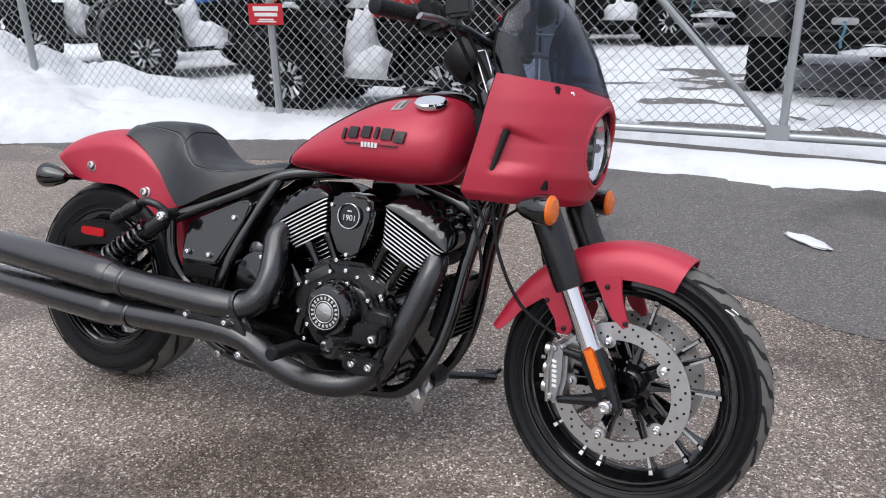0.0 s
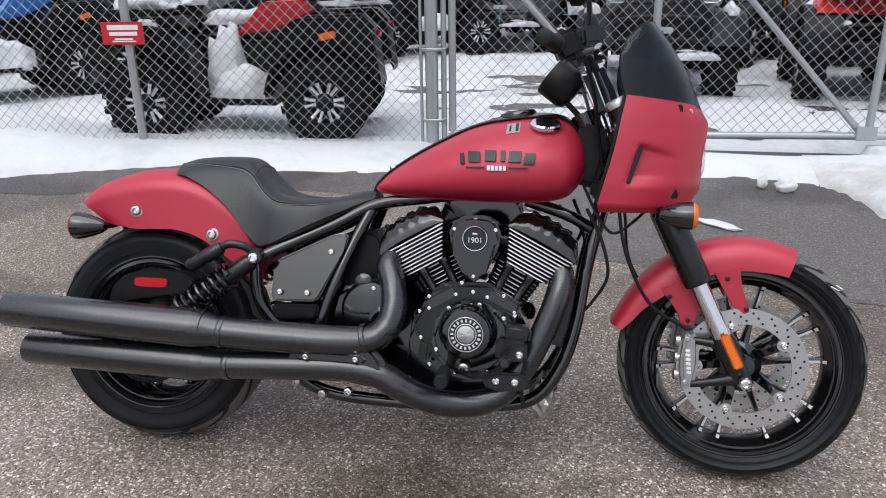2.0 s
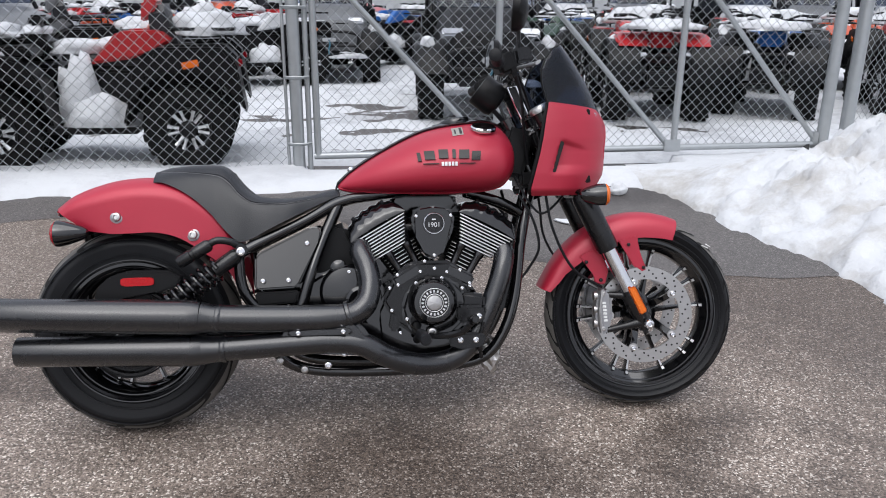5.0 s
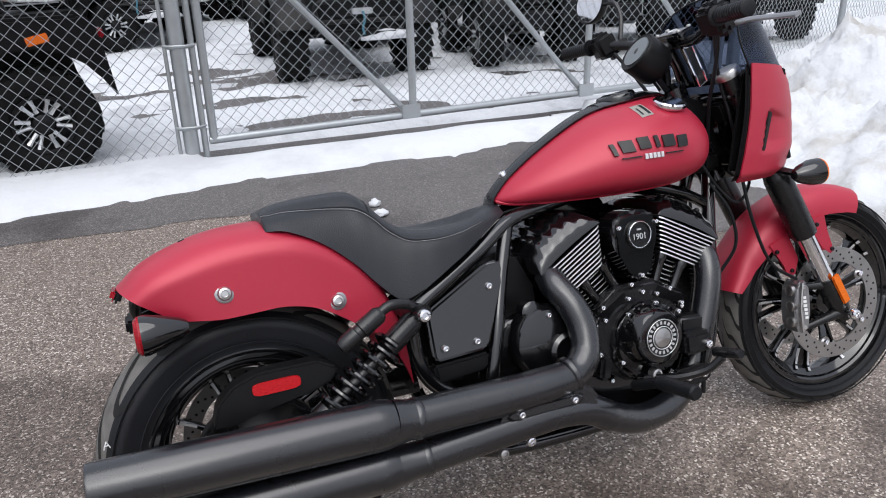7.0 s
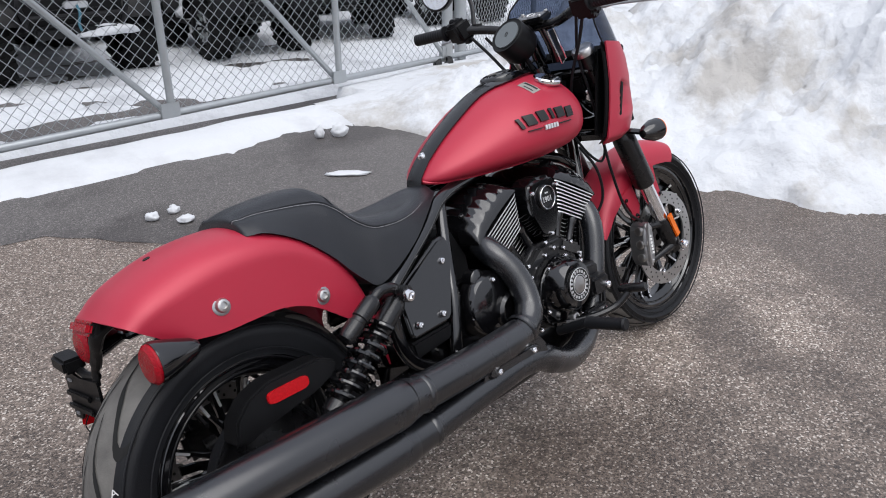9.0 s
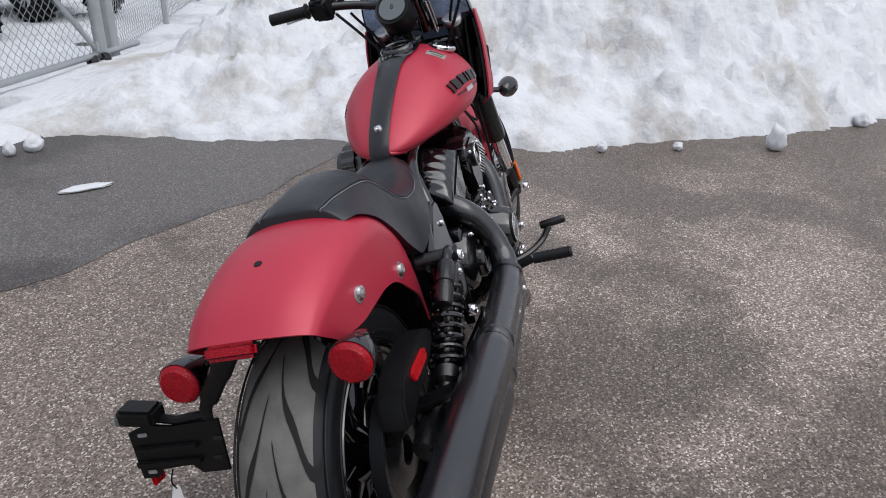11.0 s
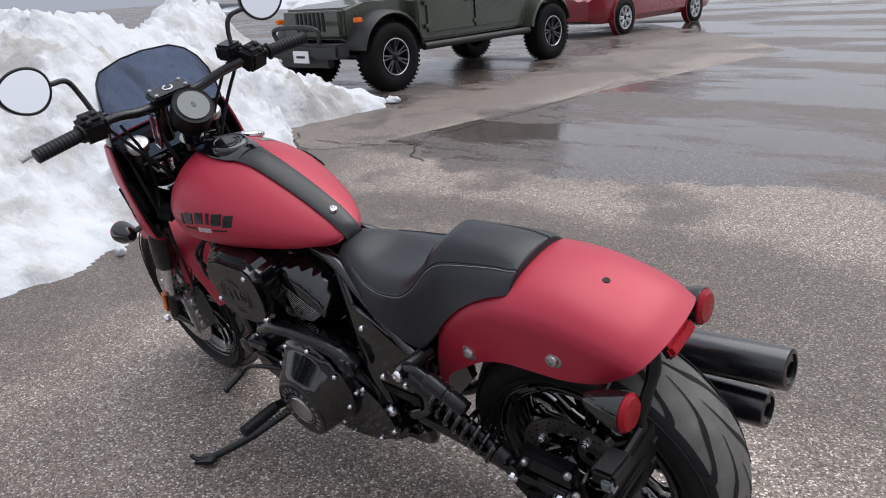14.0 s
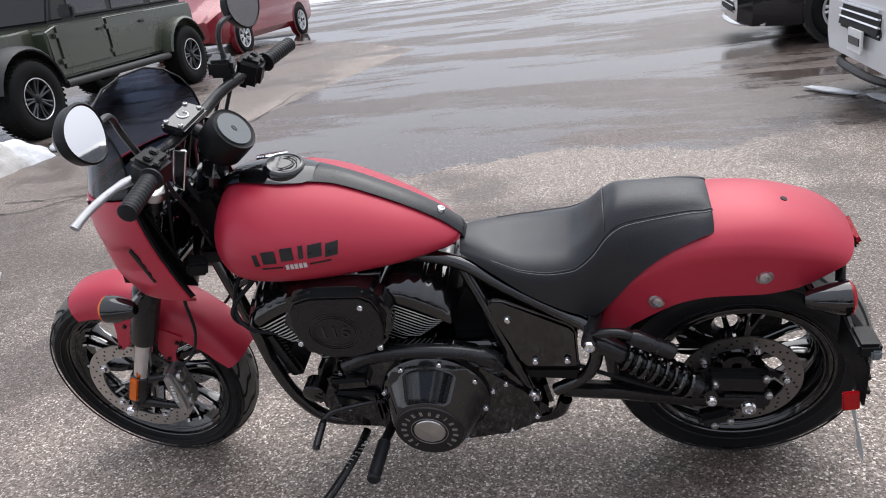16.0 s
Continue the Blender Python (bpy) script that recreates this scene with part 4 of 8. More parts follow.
# ---- seat ----
seat_st = [(-0.706, 0.806, 0.780, 0.096), (-0.700, 0.818, 0.780, 0.106), (-0.665, 0.829, 0.776, 0.120), (-0.60, 0.835, 0.742, 0.127), (-0.54, 0.836, 0.690, 0.131), (-0.505, 0.832, 0.648, 0.135), (-0.478, 0.813, 0.618, 0.139),
           (-0.448, 0.778, 0.594, 0.143), (-0.41, 0.747, 0.603, 0.148), (-0.36, 0.735, 0.629, 0.149), (-0.30, 0.732, 0.659, 0.137), (-0.235, 0.738, 0.690, 0.108), (-0.18, 0.748, 0.716, 0.080), (-0.145, 0.752, 0.730, 0.058)]
up = spline([(s[0], 0, s[1]) for s in seat_st], 4)
dn = spline([(s[0], s[3], s[2]) for s in seat_st], 4)


def seat_point(k, s):
    """A point on the seat's skin: station k, share s from the crest (0) over the panel edge (0.5) to the lower edge (1), either side."""
    a = abs(s)
    t, d = up[k], dn[k]
    half = interp(t.x, [-0.705, -0.69, -0.64, -0.525, -0.485, -0.45, -0.41, -0.35, -0.28, -0.21, -0.165, -0.14], [0.058, 0.062, 0.067, 0.077, 0.089, 0.108, 0.122, 0.125, 0.112, 0.082, 0.06, 0.046])
    drop = interp(t.x, [-0.705, -0.69, -0.6, -0.5, -0.45, -0.38, -0.2], [0.003, 0.012, 0.024, 0.034, 0.034, 0.026, 0.016])
    dip = 0.012 * (1 - min(1, a / 0.35) ** 2) * interp(t.x, [-0.5, -0.42, -0.25, -0.2], [0, 1, 1, 0])
    if a <= 0.5:
        u = a / 0.5
        return Vector((t.x, math.copysign(half * u, s), t.z - drop * u**3.2 - dip))
    v = (a - 0.5) / 0.5
    return Vector((t.x, math.copysign(half + (d.y - half) * v**0.72, s), t.z - drop + (d.z - t.z + drop) * v**1.2))


bm = bmesh.new()
rows = [[seat_point(k, j / 12) for j in range(-12, 13)] for k in range(len(up))]
vs = grid_faces(bm, rows)
for a, b in zip(vs, vs[1:]):
    bm.faces.new((a[0], b[0], b[-1], a[-1]))
bm.faces.new(vs[0])
bm.faces.new(vs[-1])
seat = part("seat", bm, LEATHER, bike, "black leather solo seat with raised rear bolster", sharp=75)
bm = bmesh.new()
for sd in (-1, 1):
    tube(bm, [seat_point(k, sd * interp(k, [0, len(up) * 0.6, len(up) * 0.8, len(up) - 8], [0.5, 0.5, 0.5, 0.5])) + Vector((0, sd * 0.0005, 0.0)) for k in range(1, len(up) - 7)], 0.0021, 6)
tube(bm, [seat_point(24, s / 10) + Vector((0, 0, 0.001)) for s in range(-5, 6)], 0.0016, 5)
part("seam_piping", bm, LEATHER, seat)
bm = bmesh.new()
for sd in (-1, 1):
    tube(bm, [seat_point(k, sd * interp(k, [0, len(up) * 0.6, len(up) * 0.8, len(up) - 8], [0.535, 0.535, 0.535, 0.535])) + Vector((0, 0, 0.0007)) for k in range(1, len(up) - 7)], 0.0007, 4)
part("stitching", bm, THREAD, seat)

# ---- fairing, screen, headlamp ----
FZ = [0.725, 0.742, 0.79, 0.85, 0.90, 0.95, 0.985, 1.01]
FXF = [0.677, 0.698, 0.722, 0.735, 0.737, 0.730, 0.718, 0.708]
FXE = [0.468, 0.463, 0.476, 0.492, 0.503, 0.511, 0.518, 0.523]
FYE = [0.172, 0.194, 0.198, 0.198, 0.197, 0.193, 0.188, 0.184]
bm = bmesh.new()
rows = []
NZ, NA = 64, 110
for j in range(NZ + 1):
    z = 0.725 + (1.01 - 0.725) * j / NZ
    xf, xe, ye = interp(z, FZ, FXF), interp(z, FZ, FXE), interp(z, FZ, FYE)
    row = []
    for k in range(NA + 1):
        a = (k / NA - 0.5) * math.pi
        c, s = abs(math.cos(a)) if abs(k - NA / 2) < NA / 2 else 0.0, math.sin(a)
        x, y = xe + (xf - xe) * c ** (0.78 if z < 0.8 else 0.78 + 0.22 * min(1, (z - 0.8) / 0.06)), ye * math.copysign(abs(s) ** (2 / 2.2), s)
        # scooped duct behind the slot
        duct = max(0.0, min(1.0, (0.652 - x) / 0.085)) * max(0.0, min(1.0, (0.897 - 0.30 * (x - 0.562) - z) / 0.012)) * max(0.0, min(1.0, (z - 0.785) / 0.03)) * max(0.0, min(1.0, (x - 0.527 - 0.30 * (z - 0.795)) / 0.006))
        y -= math.copysign(0.013 * duct, y)
        # the screen's lower line drops towards the rear edges
        zz = z - 0.0 if z < 0.96 else z - (z - 0.96) / 0.05 * 0.022 * c
        row.append(Vector((x, y, zz)))
    rows.append(row)
vs = grid_faces(bm, rows)
HL = Vector((0.733, 0, 0.862))
liner = bmesh.new()
grid_faces(liner, [[Vector((q.x - 0.009, q.y * 0.955, q.z)) for q in row] for row in rows])
bmesh.ops.delete(bm, geom=[f for f in bm.faces if f.calc_center_median().x > 0.645 and math.hypot(f.calc_center_median().y, f.calc_center_median().z - HL.z) < 0.088], context="FACES")
shell(bm, -0.005)
fairing = part("fairing", bm, RED, bike, "satin red quarter fairing", sharp=50)
bmesh.ops.delete(liner, geom=[f for f in liner.faces if f.calc_center_median().x > 0.625 and math.hypot(f.calc_center_median().y, f.calc_center_median().z - HL.z) < 0.098], context="FACES")
part("inner_liner", liner, PLASTIC, fairing, "black inner side of the fairing")
bm = bmesh.new()
n = 40
ring_rows = []
for k in range(n + 1):
    a = 2 * math.pi * k / n
    q = Vector((0, math.cos(a) * 0.092, HL.z + math.sin(a) * 0.092))
    xf, xe, ye = interp(q.z, FZ, FXF), interp(q.z, FZ, FXE), interp(q.z, FZ, FYE)
    q.x = xe + (xf - xe) * max(0, 1 - abs(q.y / ye) ** 2.2) ** (1 / 2.0)
    ring_rows.append(q)
tube(bm, ring_rows, 0.0075, 8, caps=False)
part("headlamp_rim", bm, RED, fairing)
bm = bmesh.new()
turned(bm, [(0.088, 0), (0.089, 0.5), (0.086, 0.55), (0.084, 0.5), (0.083, 0.1)], (0.613, 0, HL.z), (0.803, 0, HL.z), 40, caps=False)
headlamp = part("headlamp", bm, GLOSS, bike, "round headlamp with black ring")
bm = bmesh.new()
turned(bm, [(0.083, 0.0), (0.06, 0.55), (0.02, 1.0), (0.0, 1.0)], (0.703, 0, HL.z), (0.643, 0, HL.z), 40, caps=False)
part("reflector", bm, CHROME, headlamp)
bm = bmesh.new()
turned(bm, [(0.083, 0.0), (0.07, 0.5), (0.04, 0.85), (0.0, 1.0)], (0.705, 0, HL.z), (0.737, 0, HL.z), 40, caps=False)
part("lens", bm, CLEAR, headlamp)
bm = bmesh.new()
rbox(bm, (0.02, 0.11, 0.022), pose(0.695, 0, HL.z), 0.004)
rbox(bm, (0.02, 0.022, 0.11), pose(0.696, 0, HL.z), 0.004)
part("lamp_divider", bm, SATIN, headlamp)
bm = bmesh.new()
prism(bm, [(0.53, 0.795), (0.54, 0.793), (0.568, 0.885), (0.557, 0.89)], -0.2005, -0.15, 0.002)
part("duct_slot", bm, HOLE, fairing)
bm = bmesh.new()
prism(bm, [(0.53, 0.795), (0.54, 0.793), (0.568, 0.885), (0.557, 0.89)], 0.15, 0.2005, 0.002)
part("duct_slot", bm, HOLE, fairing)
for sd in (-1, 1):
    bm = bmesh.new()
    line = []
    for j in range(9):
        z = 0.74 + 0.24 * j / 8
        line.append((interp(z, FZ, FXE) + 0.004, sd * (interp(z, FZ, FYE) - 0.008), z))
    tube(bm, line, 0.006, 6)
    part("inner_edge", bm, PLASTIC, fairing)
bm = bmesh.new()
for sd in (-1, 1):
    prism(bm, [(0.46, 0.75), (0.52, 0.99), (0.62, 1.0), (0.66, 0.76)], sd * 0.15, sd * 0.158, 0.003)
prism(bm, [(0.56, 0.98), (0.57, 1.0), (0.66, 0.99), (0.66, 0.97)], -0.15, 0.15, 0.003)
part("inner_panel", bm, PLASTIC, fairing, "black inner fairing panel")

SZ = [0.975, 1.02, 1.065, 1.11, 1.15, 1.18, 1.2, 1.207]
SXF = [0.719, 0.701, 0.682, 0.657, 0.631, 0.607, 0.588, 0.582]
SXE = [0.53, 0.512, 0.50, 0.50, 0.515, 0.54, 0.57, 0.586]
SYE = [0.182, 0.177, 0.172, 0.165, 0.154, 0.136, 0.104, 0.03]
bm = bmesh.new()
rows = []
for j in range(25):
    z = 0.975 + (1.207 - 0.975) * j / 24
    xf, xe, ye = interp(z, SZ, SXF), interp(z, SZ, SXE), interp(z, SZ, SYE)
    row = []
    for k in range(41):
        a = (k / 40 - 0.5) * math.pi
        c, s = (abs(math.cos(a)) if 0 < k < 40 else 0.0), math.sin(a)
        row.append(Vector((xe + (xf - xe) * c ** (2 / 2.0) + 0.003, ye * math.copysign(abs(s) ** (2 / 2.2), s) * 1.005, z)))
    rows.append(row)
grid_faces(bm, rows)
shell(bm, -0.003)
screen = part("windscreen", bm, SMOKE, bike, "smoked plastic windscreen", sharp=50)
bm = bmesh.new()
edge = [r[0] for r in rows] + rows[-1] + [r[-1] for r in rows[::-1]]
tube(bm, edge, 0.0026, 6)
part("screen_edge", bm, PLASTIC, screen)
for sd in (-1, 1):
    for x, y, z in ((0.54, 0.183, 0.999), (0.680, 0.118, 0.975)):
        bolt((x, sd * y, z), (0.3 if x > 0.6 else 0, sd, 0.1), 0.0065, screen, "screen_screw")

# ---- forks, bars, controls ----
fork_top, fork_low = Vector((0.507, 0, 0.985)), Vector((0.842, 0, 0.305))
way = (fork_low - fork_top).normalized()
for sd in (-1, 1):
    off = Vector((0, sd * 0.119, 0))

    def at(s):
        return fork_top + off + way * s * (fork_low - fork_top).length

    bm = bmesh.new()
    turned(bm, [(0.026, 0), (0.026, 0.58), (0.033, 0.60), (0.036, 0.63), (0.036, 0.97), (0.034, 1.0), (0.026, 1.0)], at(0.0), at(0.65), 24)
    leg = part("fork_leg", bm, SATIN, bike, "black front fork leg with chrome slider")
    bm = bmesh.new()
    turned(bm, [(0.0235, 0), (0.0235, 1)], at(0.64), at(0.86), 24)
    part("slider", bm, CHROME, leg, "bright chrome slider")
    bm = bmesh.new()
    turned(bm, [(0.027, 0), (0.031, 0.12), (0.031, 0.5), (0.027, 0.75), (0.022, 1.0)], at(0.845), at(1.03), 24)
    rbox(bm, (0.05, 0.03, 0.06), Matrix.Translation(at(1.0)) @ pose(0, 0, 0, 0, -26, 0), 0.008)
    tube(bm, [(0.722, sd * 0.112, 0.395), (0.765, sd * 0.118, 0.392), (0.80, sd * 0.122, 0.388)], [0.010, 0.012, 0.02], 10)
    tube(bm, [(0.722, sd * 0.112, 0.278), (0.775, sd * 0.118, 0.29), (0.835, sd * 0.122, 0.305)], [0.010, 0.012, 0.02], 10)
    part("fork_foot", bm, SATIN, leg)
    bm = bmesh.new()
    turned(bm, [(0.033, 0), (0.034, 0.6), (0.03, 0.9), (0.02, 1.0), (0.0, 0.85)], at(0.0), at(-0.03), 24)
    part("fork_cap", bm, STEEL, leg, "bright fork cap")
    bm = bmesh.new()
    m = Matrix.Translation(at(0.89) + Vector((0.006, sd * 0.033, 0))) @ pose(0, 0, 0, 0, -26.2, 0)
    rbox(bm, (0.026, 0.008, 0.095), m, 0.004)
    part("side_reflector", bm, AMBER, leg, "orange side reflector")
    bolt(Vector((0.846, sd * 0.158, 0.303)), (0, sd, 0), 0.016, leg, "axle_bolt")
    # caliper behind the leg
    bm = bmesh.new()
    y = sd * 0.092
    prism(bm, [(0.685, 0.285), (0.700, 0.262), (0.728, 0.272), (0.738, 0.33), (0.735, 0.40), (0.715, 0.42), (0.690, 0.40), (0.682, 0.34)], y - 0.034, y + 0.034, 0.01, segments=3)
    caliper = part("brake_caliper", bm, ALLOY, leg, "bare metal brake caliper")
    bm = bmesh.new()
    for k in range(6):
        rbox(bm, (0.012, 0.003, 0.0075), pose(0.714 - 0.0012 * k, y + sd * 0.036, 0.312 + 0.0115 * k, 0, 6, 0), 0.001)
    part("caliper_mark", bm, WHITEMARK, caliper, "row of pale marking bars")
    bm = bmesh.new()
    for z in (0.30, 0.345, 0.39):
        turned(bm, [(0.015, 0), (0.015, 0.8), (0.011, 1.0)], (0.69, y + sd * 0.012, z), (0.676, y + sd * 0.012, z), 14)
    tube(bm, [(0.70, y + sd * 0.036, 0.272), (0.694, y + sd * 0.037, 0.345), (0.703, y + sd * 0.036, 0.412)], 0.005, 8)
    part("bridge_bolt", bm, STEEL, caliper)
    for z in (0.285, 0.40):
        bolt((0.705, y + sd * 0.034, z), (0, sd, 0), 0.008, caliper, "caliper_bolt", STEEL)
bm = bmesh.new()
for s, th in ((0.06, 0.035), (0.36, 0.045)):
    q = fork_top + way * s * (fork_low - fork_top).length
    m = Matrix.Translation(q) @ pose(0, 0, 0, 0, -26.2, 0)
    rbox(bm, (0.075, 0.272, th), m, 0.014, segments=3)
part("fork_clamp", bm, GLOSS, bike, "black fork clamps")
bm = bmesh.new()
tube(bm, [(0.415, 0, 0.975), (0.53, 0, 0.72)], 0.036, 20)
part("steering_head", bm, GLOSS, bike)

bar_line = spline([(0.336, 0.405, 1.118), (0.354, 0.30, 1.12), (0.376, 0.235, 1.118), (0.418, 0.16, 1.105), (0.437, 0.09, 1.088), (0.44, 0, 1.086)], 5)
bar_line = bar_line + [Vector((q.x, -q.y, q.z)) for q in bar_line[-2::-1]]
bm = bmesh.new()
tube(bm, bar_line, 0.0135, 14)
bars = part("handlebar", bm, SATIN, bike, "black swept handlebar")
bm = bmesh.new()
for y in (-0.035, 0.035):
    tube(bm, [(0.492, y, 0.98), (0.475, y, 1.03), (0.445, y, 1.085)], [0.022, 0.02, 0.019], 14)
rbox(bm, (0.055, 0.12, 0.022), pose(0.437, 0, 1.108, 0, -20, 0), 0.006)
part("riser", bm, GLOSS, bars, "black bar risers with top clamp")
for y in (-0.045, 0.045):
    for dx in (-0.016, 0.016):
        bolt((0.437 + dx, y, 1.119 + dx * 0.36), (-0.3, 0, 1), 0.006, bars, "clamp_bolt", STEEL)
bm = bmesh.new()
for y, r in ((0, 0.011),):
    tube(bm, [(0.437 + 0.011 * math.cos(a), 0.013 * math.sin(a), 1.1205 + 0.004 * math.cos(a)) for a in np.linspace(0, 5.2, 16)], 0.0022, 5)
part("clamp_emblem", bm, FINEDGE, bars)
# bright-edged bracket plates beside the risers
for sd in (-1, 1):
    bm = bmesh.new()
    ring = [(0.408, 1.068), (0.436, 1.073), (0.474, 0.983), (0.452, 0.970), (0.408, 1.068)]
    tube(bm, [(x, sd * 0.078, z) for x, z in ring], 0.003, 6)
    part("bracket_edge", bm, CHROME, bars, "bright bracket edge")
    bm = bmesh.new()
    prism(bm, ring[:4], sd * 0.070, sd * 0.077, 0.002)
    part("bracket_plate", bm, SATIN, bars)
for sd in (-1, 1):
    bm = bmesh.new()
    q = [Vector((0.334, sd * 0.408, 1.118)), Vector((0.353, sd * 0.285, 1.1195))]
    rr = [0.0165, 0.0185] + [0.0184 if k % 4 in (1, 2) else 0.0172 for k in range(44)] + [0.017, 0.024, 0.024]
    ss = [0, 0.01] + list(np.linspace(0.05, 0.92, 44)) + [0.94, 0.96, 1.0]
    turned(bm, list(zip(rr, ss)), q[0], q[1], 16)
    part("grip", bm, RUBBER, bars, "ribbed black rubber grip")
    bm = bmesh.new()
    rbox(bm, (0.062, 0.07, 0.068), pose(0.376, sd * 0.247, 1.119, 0, -25, sd * -12), 0.012, segments=3)
    rbox(bm, (0.04, 0.05, 0.04), pose(0.40, sd * 0.245, 1.098, 0, -25, sd * -12), 0.012)
    pod = part("switch_pod", bm, PLASTIC, bars, "black switch housing")
    bm = bmesh.new()
    for k in range(2):
        for j in range(2):
            rbox(bm, (0.016, 0.016, 0.012), pose(0.362 - 0.012 * j, sd * (0.236 + 0.024 * k), 1.151 - 0.014 * j, 0, -35, 0), 0.003)
    part("switch_button", bm, RUBBER, pod)
    bm = bmesh.new()
    tube(bm, spline([(0.405, sd * 0.235, 1.102), (0.435, sd * 0.29, 1.105), (0.452, sd * 0.36, 1.10), (0.452, sd * 0.418, 1.095)], 4), [0.011] * 4 + [0.0085] * 8 + [0.0095], 10, flat=0.5)
    part("lever", bm, ALLOY, bars, "silver control lever")
    bm = bmesh.new()
    rbox(bm, (0.035, 0.05, 0.03), pose(0.412, sd * 0.205, 1.115, 0, 0, sd * -20), 0.007)
    if sd < 0:
        rbox(bm, (0.06, 0.062, 0.045), pose(0.43, -0.212, 1.147, 0, -10, 20), 0.008)
    part("lever_perch", bm, SATIN, bars)
    # mirror: stalk, shell, glass
    bm = bmesh.new()
    tube(bm, spline([(0.41, sd * 0.215, 1.12), (0.425, sd * 0.225, 1.19), (0.42, sd * 0.243, 1.234), (0.41, sd * 0.288, 1.243)], 5), 0.007, 8)
    mirror = part("mirror", bm, SATIN, bars, "oval rear-view mirror on a black stalk")
    mc = Vector((0.402, sd * 0.348, 1.248))
    back = Vector((-1, sd * -0.16, 0.16)).normalized()
    side = Vector((0, 0, 1)).cross(back).normalized()
    upv = back.cross(side)

    def oval(r1, r2, d):
        r1, r2 = r1 * 0.93, r2 * 0.93
        return [mc + side * math.cos(a) * r1 * (0.93 + 0.1 * math.sin(a)) + upv * math.sin(a) * r2 * (1 + 0.06 * sd * math.cos(a)) + back * d for a in [2 * math.pi * k / 36 for k in range(36)]]

    bm = bmesh.new()
    loft(bm, [oval(0.02, 0.015, -0.034), oval(0.055, 0.042, -0.028), oval(0.074, 0.057, -0.012), oval(0.076, 0.06, 0.006), oval(0.072, 0.056, 0.009), oval(0.068, 0.052, 0.006)])
    part("mirror_shell", bm, PLASTIC, mirror)
    bm = bmesh.new()
    bm.faces.new([bm.verts.new(q) for q in oval(0.0685, 0.0525, 0.0066)])
    part("mirror_glass", bm, MIRROR, mirror, "reflecting mirror glass")

# round display
gc = Vector((0.322, 0, 1.078))
gn = Vector((-0.78, 0, 0.62)).normalized()
bm = bmesh.new()
turned(bm, [(0.03, -0.75), (0.048, -0.6), (0.055, -0.3), (0.0565, 0.9), (0.054, 1.0), (0.05, 0.96)], gc - gn * 0.05, gc, 40)
gauge = part("instrument", bm, PLASTIC, bike, "round black instrument with grey display")
bm = bmesh.new()
turned(bm, [(0.0505, 0), (0.0, 0.01)], gc - gn * 0.002, gc + gn * 0.002, 40, caps=False)
part("dial_rim", bm, PLASTIC, gauge)
bm = bmesh.new()
turned(bm, [(0.042, 0), (0.042, 1), (0.0, 1)], gc - gn * 0.002, gc + gn * 0.0016, 36, caps=False)
part("display", bm, GAUGEFACE, gauge, "grey lit-off display")
gm = Matrix.Translation(gc + gn * 0.0022) @ Matrix(((0, gn.z * -1 * -1, gn.x, 0), (-1, 0, 0, 0), (0, -gn.x, gn.z, 0), (0, 0, 0, 1)))
letters("0", 0.022, 0.0004, gm, DARKLINE, gauge, "display_digit")
bm = bmesh.new()
tube(bm, [gc - gn * 0.05, (0.42, 0, 1.08)], 0.018, 10)
part("instrument_bracket", bm, SATIN, gauge)

# ---- engine ----
CRANK = Vector((0.155, 0, 0.35))
bm = bmesh.new()
prism(bm, [(-0.03, 0.24), (0.06, 0.185), (0.24, 0.19), (0.30, 0.25), (0.29, 0.40), (0.24, 0.485), (0.155, 0.51), (0.07, 0.49), (0.0, 0.44), (-0.04, 0.36)], -0.13, 0.13, 0.015, segments=3)
engine = part("engine", bm, GLOSS, bike, "gloss black V-twin engine with bright-edged fins")
bm = bmesh.new()
prism(bm, [(-0.33, 0.24), (-0.02, 0.22), (0.0, 0.42), (-0.06, 0.50), (-0.20, 0.50), (-0.30, 0.44)], -0.125, 0.125, 0.02, segments=3)
part("gearbox", bm, GLOSS, bike, "gloss black gearbox case")


def fin_plate(u0, u1, y0, y1, t, corner=0.035, left_corner=0.05):
    """A thin cooling fin with rounded corners; its edges are machined bright on the two flanks."""
    b = bmesh.new()
    ring = []
    for cxs, cys, a0 in ((1, 1, 0), (-1, 1, 90), (-1, -1, 180), (1, -1, 270)):
        r = left_corner if cys > 0 else corner
        for k in range(7):
            a = radians(a0 + 90 * k / 6)
            ring.append(((u1 - r if cxs > 0 else u0 + r) + r * math.cos(a), (y1 - r if cys > 0 else y0 + r) + r * math.sin(a)))
    lo, hi = [b.verts.new((x, y, -t)) for x, y in ring], [b.verts.new((x, y, t)) for x, y in ring]
    b.faces.new(lo)
    b.faces.new(hi)
    n = len(ring)
    for k in range(n):
        dx, dy = ring[(k + 1) % n][0] - ring[k][0], ring[(k + 1) % n][1] - ring[k][1]
        f = b.faces.new((lo[k], lo[(k + 1) % n], hi[(k + 1) % n], hi[k]))
        f.material_index = 1 if abs(dx) > 1.2 * abs(dy) else 0
    return b


